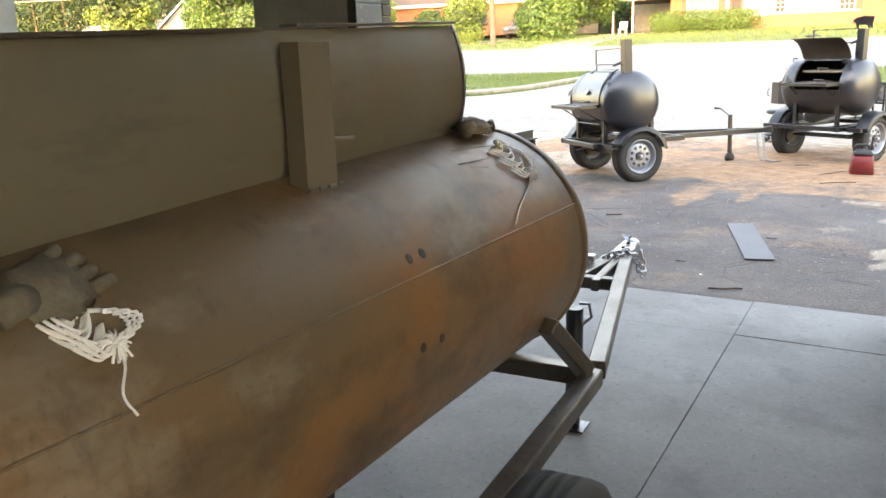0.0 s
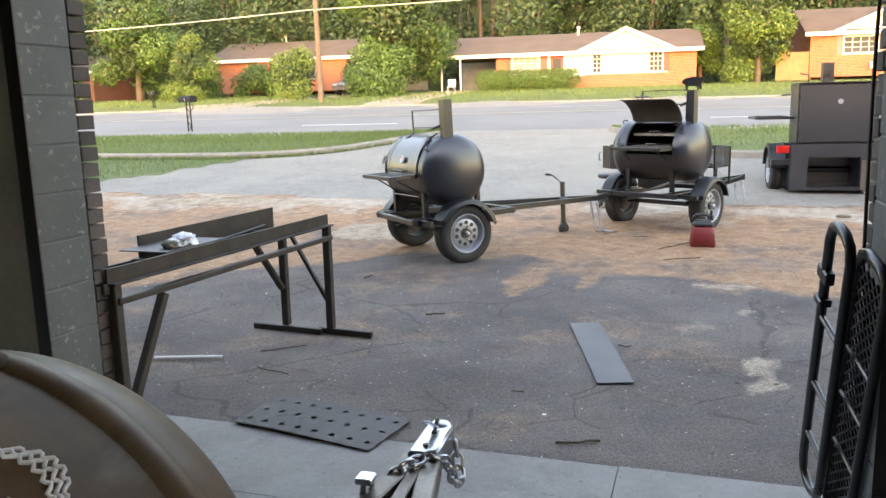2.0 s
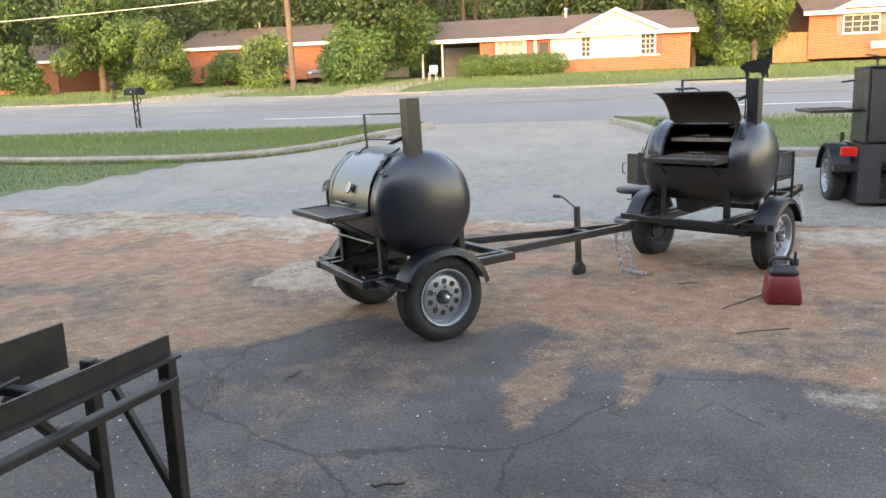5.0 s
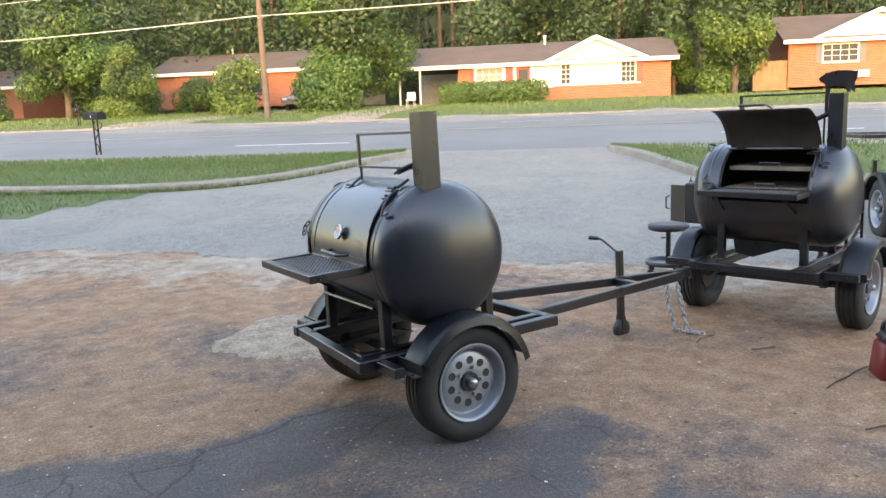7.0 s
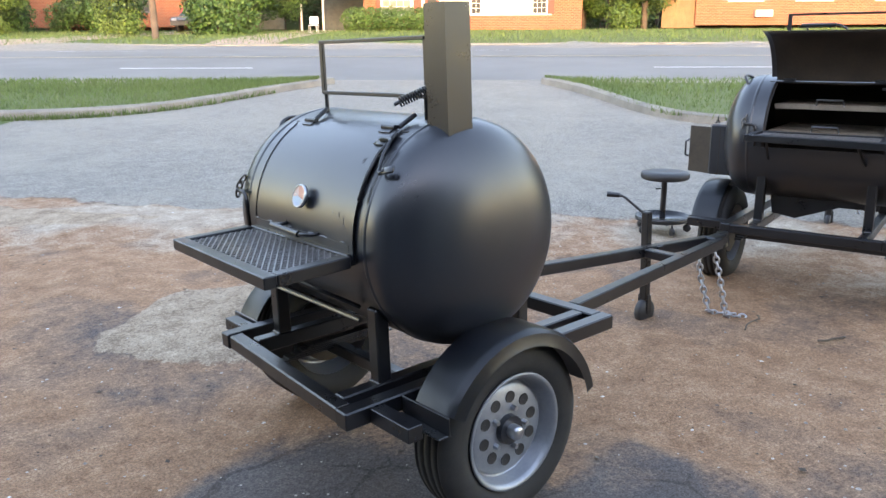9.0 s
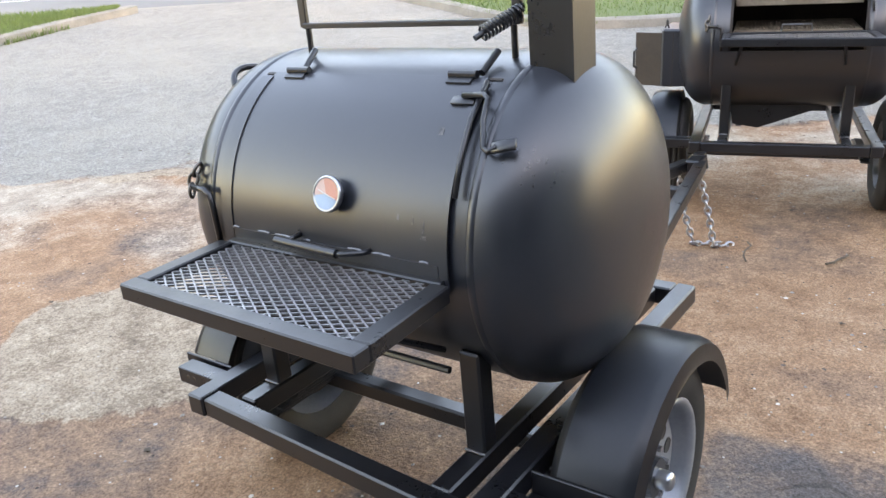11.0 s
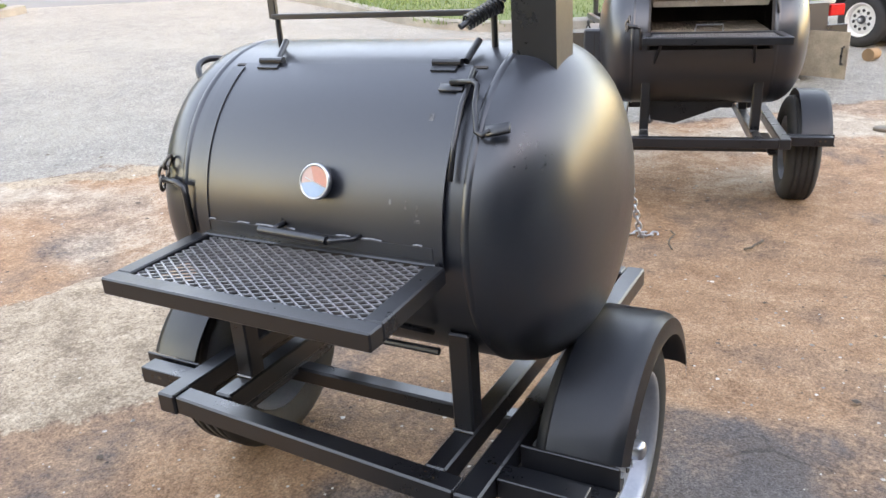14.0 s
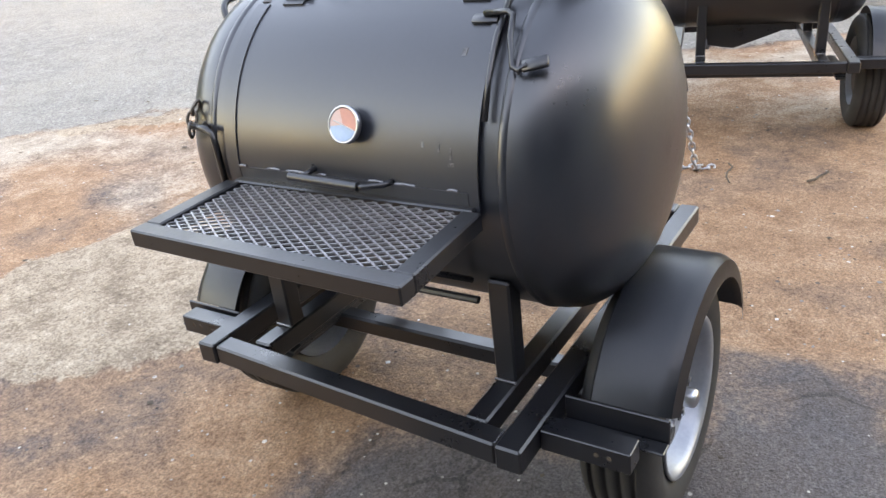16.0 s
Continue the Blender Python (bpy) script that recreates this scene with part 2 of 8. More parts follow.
CARRED = mat("red_car_paint", (0.42, 0.015, 0.02), (0.36, 0.013, 0.018), 0.25, 0.2, 1, 10, 0, 0, coat=0.6)
CARGREY = mat("silver_car_paint", (0.22, 0.215, 0.2), (0.19, 0.185, 0.175), 0.25, 0.6, 1, 10, 0, 0, coat=0.6)
GLASS = mat("dark_pane", (0.055, 0.06, 0.062), (0.04, 0.045, 0.048), 0.5, 0, 1, 5, 0, 0, spec=0.06)
BLIND = mat("window_blind", (0.24, 0.24, 0.22), (0.18, 0.18, 0.165), 0.6, 0, 2, 8, 0, 0, spec=0.1)
STONE = mat("loose_stone", (0.38, 0.35, 0.31), (0.24, 0.21, 0.18), 0.85, 0, 9, 60, 0.4, 0.004, vary=0.3)
CHIP = mat("dark_litter", (0.06, 0.045, 0.035), (0.12, 0.09, 0.06), 0.85, 0, 9, 60, 0.3, 0.003, vary=0.3)


# ---- mesh helpers ----
def thing(name, m, label, category, group="", kind=""):
    ob = new(name)
    ob.empty_display_size = 0.2
    ob.matrix_world = m
    return tagged(ob, label, category, group, kind)


def link(name, bm, material, parent=None, label="", smooth=False, angle=35):
    me = bpy.data.meshes.new(name)
    if smooth:
        lim = radians(angle)
        for f in bm.faces:
            f.smooth = True
        for e in bm.edges:
            if len(e.link_faces) == 2 and e.calc_face_angle(0) > lim:
                e.smooth = False
    bm.to_mesh(me)
    bm.free()
    for mm in (material if isinstance(material, (list, tuple)) else [material]):
        me.materials.append(mm)
    ob = new(name, me)
    if parent is not None:
        ob.parent = parent
    return tagged(ob, label)


def part(name, bm, material, parent, label="", smooth=False, angle=35):
    return link(name, bm, material, parent, label, smooth, angle)


def box(bm, x0, x1, y0, y1, z0, z1, bevel=0.0, m=None):
    c = Matrix.Translation(((x0 + x1) / 2, (y0 + y1) / 2, (z0 + z1) / 2)) @ Matrix.Diagonal((x1 - x0, y1 - y0, z1 - z0, 1))
    g = bmesh.ops.create_cube(bm, size=1, matrix=(m @ c) if m else c)
    if bevel:
        es = list({e for v in g["verts"] for e in v.link_edges})
        bmesh.ops.bevel(bm, geom=es, offset=bevel, segments=1, affect="EDGES")
    return bm


def frame_of(p, q, up=(0, 0, 1)):
    p, q = Vector(p), Vector(q)
    z = (q - p).normalized()
    x = Vector(up).cross(z)
    if x.length < 1e-4:
        x = Vector((1, 0, 0)).cross(z)
    x.normalize()
    y = z.cross(x)
    return Matrix((x, y, z)).transposed().to_4x4(), (q - p).length


def beam(bm, p, q, w, h, bevel=0.0045, up=(0, 0, 1)):
    """A square tube from p to q, w wide and h high."""
    r, n = frame_of(p, q, up)
    return box(bm, -w / 2, w / 2, -h / 2, h / 2, 0, n, bevel, Matrix.Translation(p) @ r)


def rod(bm, p, q, r, r2=None, seg=10):
    m, n = frame_of(p, q)
    bmesh.ops.create_cone(bm, cap_ends=True, segments=seg, radius1=r, radius2=r if r2 is None else r2, depth=n,
                          matrix=Matrix.Translation(p) @ m @ Matrix.Translation((0, 0, n / 2)))
    return bm


def tube_path(bm, pts, r, seg=8, closed=False):
    """A round tube along a line of points."""
    pts = [Vector(p) for p in pts]
    rings, n = [], len(pts)
    x = None
    for i, p in enumerate(pts):
        a = pts[i - 1] if (i or closed) else p
        b = pts[(i + 1) % n] if (i < n - 1 or closed) else p
        t = (b - a).normalized()
        if x is None:
            x = t.orthogonal().normalized()
        x = (x - t * x.dot(t)).normalized()
        y = t.cross(x)
        rings.append([bm.verts.new(p + r * (math.cos(k * math.tau / seg) * x + math.sin(k * math.tau / seg) * y)) for k in range(seg)])
    m = n if closed else n - 1
    for i in range(m):
        A, B = rings[i], rings[(i + 1) % n]
        for k in range(seg):
            bm.faces.new((A[k], A[(k + 1) % seg], B[(k + 1) % seg], B[k]))
    if not closed:
        bm.faces.new(rings[0][::-1])
        bm.faces.new(rings[-1])
    return bm


def lathe(bm, prof, seg=48, m=None, a0=0.0, a1=math.tau, caps=False):
    """Turn a profile of (radius, height) round z; m places it."""
    full = abs(a1 - a0 - math.tau) < 1e-6
    k = seg if full else seg + 1
    rings = []
    for r, z in prof:
        ring = []
        for i in range(k):
            a = a0 + (a1 - a0) * i / seg
            v = Vector((r * math.cos(a), r * math.sin(a), z))
            ring.append(bm.verts.new(m @ v if m else v))
        rings.append(ring)
    for A, B in zip(rings, rings[1:]):
        for i in range(k if full else k - 1):
            j = (i + 1) % k
            try:
                bm.faces.new((A[i], A[j], B[j], B[i]))
            except ValueError:
                pass
    if caps:
        bm.faces.new(rings[0][::-1])
        bm.faces.new(rings[-1])
    return bm


def solid(bm, pts, z0, z1, bevel=0):
    """A flat plate of the outline pts from z0 to z1."""
    lo = [bm.verts.new((p[0], p[1], z0)) for p in pts]
    hi = [bm.verts.new((p[0], p[1], z1)) for p in pts]
    n = len(pts)
    bm.faces.new(lo[::-1])
    bm.faces.new(hi)
    for i in range(n):
        bm.faces.new((lo[i], lo[(i + 1) % n], hi[(i + 1) % n], hi[i]))
    bmesh.ops.recalc_face_normals(bm, faces=bm.faces)
    return bm


def B():
    return bmesh.new()


ALONG_Y = Matrix.Rotation(radians(-90), 4, "X")     # turns z into y

# ---- the lie of the land ----
RA = radians(40.0)
NX, NY = math.sin(RA), math.cos(RA)                 # away across the road
HV = (10, 12.5, 15, 18, 22.7, 25.2, 31.4, 36.9, 39, 41.5, 55, 60, 400)
HZ = (0, 0.05, 0.21, 0.46, 0.80, 1.0, 1.3, 1.43, 1.5, 1.8, 2.46, 2.6, 2.6)


def xy(u, v):
    return u * NY + v * NX, -u * NX + v * NY


def zv(v):
    return float((np.interp(v - 0.6, HV, HZ) + np.interp(v, HV, HZ) + np.interp(v + 0.6, HV, HZ)) / 3)


def zg(x, y):
    return zv(x * NX + y * NY)


def uvz(u, v, dz=0.0):
    x, y = xy(u, v)
    return Vector((x, y, zv(v) + dz))


def lerp(a, b, t):
    return a + (b - a) * t


def sm(a, b, x):
    t = min(1, max(0, (x - a) / (b - a)))
    return t * t * (3 - 2 * t)


# ---- ground ----
AX, BX = Vector((0.7071, -0.7071, 0)), Vector((0.7071, 0.7071, 0))   # the workshop's own axes: along its front, and out


def ab(a, b, z=0.0):
    return AX * a + BX * b + Vector((0, 0, z))


def nz(x, y, s, o=0.0):
    return noise.noise(Vector((x * s + o, y * s - o, o * 0.37)))


def blob(x, y, cx, cy, rx, ry, turn=0.0, ragged=0.25):
    c, s = math.cos(turn), math.sin(turn)
    dx, dy = x - cx, y - cy
    p, q = (dx * c + dy * s) / rx, (-dx * s + dy * c) / ry
    return 1 - sm(0.85, 1.12, math.hypot(p, q) + ragged * (nz(x, y, 2.3, 5) + 0.5 * nz(x, y, 7, 2)))


def cover(x, y):
    """Shares of dirt, gravel, bare concrete and light sand at a spot of the yard."""
    a, b = (x - y) * 0.7071, (x + y) * 0.7071
    rag = 0.55 * nz(x, y, 0.9, 3) + 0.3 * nz(x, y, 2.6, 8) + 0.12 * nz(x, y, 9, 1)
    edge = float(np.interp(a, (-8, -5.2, -4.6, -3.7, -3.35, -2.7, -1.95, -1.8, -1.0, 0.0, 1.0, 2.5, 5), (6.6, 7.0, 7.7, 8.2, 9.1, 9.35, 9.3, 8.55, 8.4, 8.3, 7.9, 7.6, 7.4)))
    dirt = sm(-0.22, 0.22, b - edge + 0.55 * rag)
    dirt *= 1 - 0.38 * sm(0.12, 0.42, nz(x, y, 0.55, 41) + 0.45 * nz(x, y, 2.2, 43))
    dirt *= 0.62 + 0.38 * sm(-0.3, 0.05, nz(x, y, 1.3, 11) + 0.4 * nz(x, y, 4, 4))
    dirt = max(dirt, 0.72 * blob(x, y, 5.9, 8.0, 1.5, 0.7, -0.5, 0.3))
    dirt = max(dirt, 0.66 * blob(x, y, 4.60, 6.95, 0.52, 0.15, 0.80, 0.75), 0.62 * blob(x, y, 5.08, 6.66, 0.50, 0.11, 0.76, 0.75), 0.55 * blob(x, y, 5.15, 7.25, 0.36, 0.22, 0.4, 0.7))
    dirt = max(dirt, 0.4 * blob(x, y, 6.0, 5.9, 0.5, 0.28, 0.3, 0.6), 0.22 * blob(x, y, 2.75, 4.3, 0.35, 0.16, 0.2, 0.6))
    dirt *= 1 - 0.85 * blob(x, y, 5.0, 7.72, 0.32, 0.2, 0.4, 0.3)
    gravel = sm(-0.12, 0.12, b - 13.05 - 0.25 * nz(x, y, 0.8, 2) - 0.12 * nz(x, y, 4, 6))
    conc = max(blob(x, y, 4.55, 10.15, 0.66, 0.60, 0.5, 0.16), 0.95 * blob(x, y, 6.35, 12.35, 1.05, 0.45, -0.75, 0.3), 0.8 * blob(x, y, 3.6, 13.9, 1.6, 0.35, -0.75, 0.4))
    sand = sm(10.6, 12.6, b + 1.2 * nz(x, y, 0.7, 9)) * (1 - gravel) * (0.35 + 0.65 * sm(-0.1, 0.3, nz(x, y, 1.1, 21)))
    spots = 0.7 * max(blob(x, y, 4.47, 4.32, 0.17, 0.12, 0.7, 0.5), blob(x, y, 4.18, 4.05, 0.15, 0.07, 0.2, 0.5), 0.85 * blob(x, y, 5.80, 5.84, 0.30, 0.12, -0.6, 0.6), 0.6 * blob(x, y, 5.27, 5.17, 0.13, 0.06, 0.4, 0.5),
                0.45 * blob(x, y, 4.69, 5.07, 0.16, 0.10, 0.4, 0.6), 0.5 * blob(x, y, 4.95, 4.55, 0.22, 0.04, 0.5, 0.5))
    dirt = max(dirt, 0.30 * sm(-0.25, 0.6, nz(x, y, 0.8, 17) + 0.6 * nz(x, y, 3.1, 19)) * sm(4.7, 5.4, b))
    return dirt * (1 - gravel), gravel, conc * (1 - gravel), max(sand, spots)


def make_ground():
    def axis(lo, hi, step):
        mid = list(np.arange(lo, hi + 1e-6, step))
        out, k = [], 1.0
        while k < 420:
            out.append(k)
            k *= 1.45
        return [lo - k for k in out[::-1]] + mid + [hi + k for k in out]
    xs, ys = axis(-2.0, 15.0, 0.075), axis(-1.0, 17.0, 0.075)
    verts, cols = [], []
    for y in ys:
        for x in xs:
            fine = -2 <= x <= 15 and -1 <= y <= 17
            z = zg(x, y)
            c = (0, 1, 0, 0)
            if fine:
                c = cover(x, y)
                b = (x + y) * 0.7071
                out = sm(4.9, 5.6, b)
                z += out * (0.006 * nz(x, y, 1.1, 2) + 0.003 * nz(x, y, 5, 4)) + 0.020 * c[2] - 0.012 * c[0] * out * sm(-0.2, 0.3, nz(x, y, 3, 7))
                z -= 0.012 * sm(0.5, 0, abs(b - 13.0)) * out
            if (x + y) * 0.7071 < 4.66:
                z -= 0.05
            verts.append((x, y, z))
            cols.append(c)
    nx = len(xs)
    faces = [(j * nx + i, j * nx + i + 1, (j + 1) * nx + i + 1, (j + 1) * nx + i) for j in range(len(ys) - 1) for i in range(nx - 1)]
    me = bpy.data.meshes.new("ground")
    me.from_pydata(verts, [], faces)
    at = me.attributes.new("cover", "FLOAT_COLOR", "POINT")
    at.data.foreach_set("color", np.array(cols, dtype=np.float32).ravel())
    me.polygons.foreach_set("use_smooth", [True] * len(faces))
    m = bpy.data.materials.new("yard_ground")
    m.use_nodes = True
    nt = m.node_tree
    N, L = nt.nodes.new, nt.links.new
    bs = nt.nodes["Principled BSDF"]
    at = N("ShaderNodeAttribute")
    at.attribute_name = "cover"
    sep = N("ShaderNodeSeparateColor")
    L(at.outputs["Color"], sep.inputs[0])
    co = N("ShaderNodeTexCoord")

    def noi(scale, detail=4, rough=0.6):
        n = N("ShaderNodeTexNoise")
        n.inputs["Scale"].default_value, n.inputs["Detail"].default_value, n.inputs["Roughness"].default_value = scale, detail, rough
        L(co.outputs["Object"], n.inputs["Vector"])
        return n.outputs[0]

    def ramp(fac, *stops):
        r = N("ShaderNodeValToRGB")
        while len(r.color_ramp.elements) < len(stops):
            r.color_ramp.elements.new(0.5)
        for e, (p, c) in zip(r.color_ramp.elements, stops):
            e.position, e.color = p, (*c, 1)
        L(fac, r.inputs[0])
        return r.outputs[0]

    def mix(f, a, b):
        x = N("ShaderNodeMix")
        x.data_type = "RGBA"
        L(f, x.inputs[0])
        L(a, x.inputs[6])
        L(b, x.inputs[7])
        return x.outputs[2]

    def mth(op, a, b=0.0, c=0.0):
        x = N("ShaderNodeMath")
        x.operation = op
        for i, v in enumerate((a, b, c)):
            if isinstance(v, (int, float)):
                x.inputs[i].default_value = v
            else:
                L(v, x.inputs[i])
        return x.outputs[0]

    big, med, fin, grit = noi(1.1), noi(7), noi(45), noi(160, 2)
    vor = N("ShaderNodeTexVoronoi")
    vor.inputs["Scale"].default_value = 46
    L(co.outputs["Object"], vor.inputs["Vector"])
    speck = N("ShaderNodeTexVoronoi")
    speck.inputs["Scale"].default_value = 28
    L(co.outputs["Object"], speck.inputs["Vector"])
    asph = ramp(mth("MULTIPLY_ADD", fin, 0.4, mth("MULTIPLY", big, 0.6)), (0.36, ASPH[0]), (0.5, ASPH[1]), (0.66, ASPH[2]))
    dots = mth("LESS_THAN", speck.outputs["Distance"], 0.10)
    asph = mix(mth("MULTIPLY", dots, 0.35), asph, ramp(fin, (0.4, (0.2, 0.19, 0.18)), (0.6, (0.32, 0.31, 0.3))))
    warp = N("ShaderNodeMixRGB")
    warp.blend_type = "ADD"
    warp.inputs[0].default_value = 0.22
    L(co.outputs["Object"], warp.inputs[1])
    wn_ = N("ShaderNodeTexNoise")
    wn_.inputs["Scale"].default_value, wn_.inputs["Detail"].default_value = 2.4, 5
    L(co.outputs["Object"], wn_.inputs["Vector"])
    L(wn_.outputs["Color"], warp.inputs[2])

    def cracks(scale, width):
        v = N("ShaderNodeTexVoronoi")
        v.feature = "DISTANCE_TO_EDGE"
        v.inputs["Scale"].default_value = scale
        L(warp.outputs[0], v.inputs["Vector"])
        return mth("LESS_THAN", v.outputs["Distance"], width)
    tan = ramp(med, (0.35, (0.095, 0.066, 0.047)), (0.65, (0.155, 0.108, 0.074)))
    smear = N("ShaderNodeMapRange")
    smear.inputs[1].default_value, smear.inputs[2].default_value, smear.inputs[4].default_value = 0.40, 0.72, 0.60
    L(mth("MULTIPLY_ADD", noi(2.6, 7, 0.7), 0.7, mth("MULTIPLY", big, 0.3)), smear.inputs[0])
    asph = mix(smear.outputs[0], asph, tan)
    torn = mth("MULTIPLY", cracks(0.62, 0.006), mth("GREATER_THAN", noi(0.7, 2), 0.47))
    fine_cracks = mth("MULTIPLY", cracks(2.1, 0.012), mth("GREATER_THAN", noi(1.3, 2), 0.56))
    asph = mix(mth("MULTIPLY", mth("MAXIMUM", torn, fine_cracks), 0.42), asph, ramp(fin, (0.3, (0.016, 0.014, 0.013)), (0.7, (0.03, 0.026, 0.024))))
    dirt = ramp(mth("MULTIPLY_ADD", fin, 0.45, mth("MULTIPLY", med, 0.55)), (0.34, DIRT[0]), (0.5, DIRT[1]), (0.64, DIRT[2]))
    stones = N("ShaderNodeTexVoronoi")
    stones.inputs["Scale"].default_value = 17
    L(co.outputs["Object"], stones.inputs["Vector"])
    grain = N("ShaderNodeSeparateColor")
    L(stones.outputs["Color"], grain.inputs[0])
    pebble = mth("MULTIPLY", mth("LESS_THAN", stones.outputs["Distance"], mth("MULTIPLY", grain.outputs[0], 0.17)), mth("GREATER_THAN", grain.outputs[1], 0.62))
    dirt = mix(pebble, dirt, ramp(grain.outputs[2], (0.1, (0.12, 0.09, 0.07)), (0.55, (0.32, 0.25, 0.19)), (0.95, (0.6, 0.55, 0.48))))
    damp = N("ShaderNodeMapRange")
    damp.inputs[1].default_value, damp.inputs[2].default_value, damp.inputs[4].default_value = 0.52, 0.72, 0.32
    L(noi(1.9, 6, 0.65), damp.inputs[0])
    dirt = mix(damp.outputs[0], dirt, ramp(fin, (0.35, (0.15, 0.088, 0.052)), (0.65, (0.25, 0.15, 0.09))))
    grav = ramp(mth("MULTIPLY_ADD", med, 0.35, mth("MULTIPLY_ADD", vor.outputs["Distance"], 0.3, mth("MULTIPLY", fin, 0.4))), (0.30, (0.135, 0.127, 0.110)), (0.5, (0.215, 0.202, 0.176)), (0.70, (0.31, 0.292, 0.255)))
    wornpatch = N("ShaderNodeMapRange")
    wornpatch.inputs[1].default_value, wornpatch.inputs[2].default_value, wornpatch.inputs[4].default_value = 0.45, 0.7, 0.6
    L(noi(0.8, 5, 0.6), wornpatch.inputs[0])
    grav = mix(wornpatch.outputs[0], grav, ramp(fin, (0.3, (0.255, 0.232, 0.192)), (0.7, (0.36, 0.33, 0.272))))
    conc = ramp(mth("MULTIPLY_ADD", fin, 0.5, mth("MULTIPLY", med, 0.5)), (0.36, (0.17, 0.122, 0.082)), (0.5, (0.315, 0.240, 0.168)), (0.66, (0.46, 0.365, 0.265)))
    sand = ramp(mth("MULTIPLY_ADD", fin, 0.4, mth("MULTIPLY", med, 0.6)), (0.36, (0.25, 0.19, 0.14)), (0.62, (0.45, 0.375, 0.29)))
    jag = mth("MULTIPLY_ADD", mth("SUBTRACT", med, 0.5), 0.9, mth("MULTIPLY", mth("SUBTRACT", fin, 0.5), 0.7))

    def share(chan, lo=0.3, hi=0.7):
        r = N("ShaderNodeMapRange")
        r.inputs[1].default_value, r.inputs[2].default_value = lo, hi
        L(mth("ADD", chan, mth("MULTIPLY", jag, mth("MULTIPLY", mth("MINIMUM", chan, mth("SUBTRACT", 1.0, chan)), 2.2))), r.inputs[0])
        return r.outputs[0]
    col = mix(share(sep.outputs[0], 0.15, 0.85), asph, dirt)
    col = mix(share(at.outputs["Alpha"], 0.2, 0.9), col, sand)
    col = mix(share(sep.outputs[2], 0.4, 0.6), col, conc)
    col = mix(share(sep.outputs[1], 0.35, 0.65), col, grav)
    sharp = N("ShaderNodeMapRange")
    sharp.inputs[1].default_value, sharp.inputs[2].default_value, sharp.inputs[3].default_value, sharp.inputs[4].default_value = 0.36, 0.64, 0.62, 1.38
    L(noi(120, 3, 0.75), sharp.inputs[0])
    hue = N("ShaderNodeHueSaturation")
    L(sharp.outputs[0], hue.inputs["Value"])
    L(col, hue.inputs["Color"])
    chip = N("ShaderNodeTexVoronoi")
    chip.inputs["Scale"].default_value = 34
    L(co.outputs["Object"], chip.inputs["Vector"])
    chc = N("ShaderNodeSeparateColor")
    L(chip.outputs["Color"], chc.inputs[0])
    bit = mth("MULTIPLY", mth("LESS_THAN", chip.outputs["Distance"], mth("MULTIPLY", chc.outputs[0], 0.2)), mth("GREATER_THAN", chc.outputs[1], 0.72))
    col = mix(bit, hue.outputs[0], ramp(chc.outputs[2], (0.15, (0.05, 0.04, 0.033)), (0.5, (0.21, 0.17, 0.13)), (0.9, (0.5, 0.46, 0.4))))
    L(col, bs.inputs["Base Color"])
    bs.inputs["Roughness"].default_value = 0.85
    bs.inputs["Specular IOR Level"].default_value = 0.3
    bp = N("ShaderNodeBump")
    bp.inputs["Strength"].default_value, bp.inputs["Distance"].default_value = 0.9, 0.010
    L(mth("MULTIPLY_ADD", mth("ADD", grit, mth("MULTIPLY", sep.outputs[2], noi(26, 6, 0.7))), 0.6, mth("MULTIPLY_ADD", fin, 0.6, mth("MULTIPLY", vor.outputs["Distance"], mth("MULTIPLY_ADD", sep.outputs[1], 0.8, 0.25)))), bp.inputs["Height"])
    L(bp.outputs[0], bs.inputs["Normal"])
    me.materials.append(m)
    tagged(new("ground", me), "yard of worn dark asphalt, red dirt and pale gravel", "ground", kind="structure")


make_ground()


def sheet(name, us, vs, dz, material, label, category, inside=None, thick=0.0):
    """A strip that follows the land; its first edge may dip into the ground."""
    bm = B()
    g = [[bm.verts.new(uvz(u, v, dz - (thick if j == 0 else 0))) for u in us] for j, v in enumerate(vs)]
    for j in range(len(vs) - 1):
        for i in range(len(us) - 1):
            if inside is None or inside((us[i] + us[i + 1]) / 2, (vs[j] + vs[j + 1]) / 2):
                bm.faces.new((g[j][i], g[j][i + 1], g[j + 1][i + 1], g[j + 1][i]))
    ob = link(name, bm, material, None, "", True)
    return tagged(ob, label, category, kind="structure")


ROAD0, ROAD1 = 22.4, 39.3
road = sheet("road", list(np.arange(-260, 261, 10)), list(np.arange(ROAD0, ROAD1 + 0.01, 0.65)), 0.02, ROADMAT, "wide grey asphalt road with pale lane lines", "road", None, 0.12)
YELLOW = mat("yellow_line", (0.42, 0.36, 0.22), (0.33, 0.29, 0.2), 0.7, 0, 4, 40, 0.2, 0.003)


def stripe(u0, u1, v, w, material, label):
    bm = B()
    n = max(1, int((u1 - u0) / 6))
    us = [lerp(u0, u1, i / n) for i in range(n + 1)]
    g = [[bm.verts.new(uvz(u, v + s * w / 2, 0.028)) for u in us] for s in (-1, 1)]
    for i in range(n):
        bm.faces.new((g[0][i], g[0][i + 1], g[1][i + 1], g[1][i]))
    ob = link("lane_line", bm, material, road, label)
    return ob


for k in range(-9, 9):
    stripe(-10.1 + 12.2 * k, -7.0 + 12.2 * k, 25.1, 0.12, LINE, "")
    stripe(-4.0 + 12.2 * k, -0.9 + 12.2 * k, 33.8, 0.12, LINE, "")
for v in (29.25, 29.5):
    stripe(-200, 200, v, 0.1, YELLOW, "faded yellow centre line")

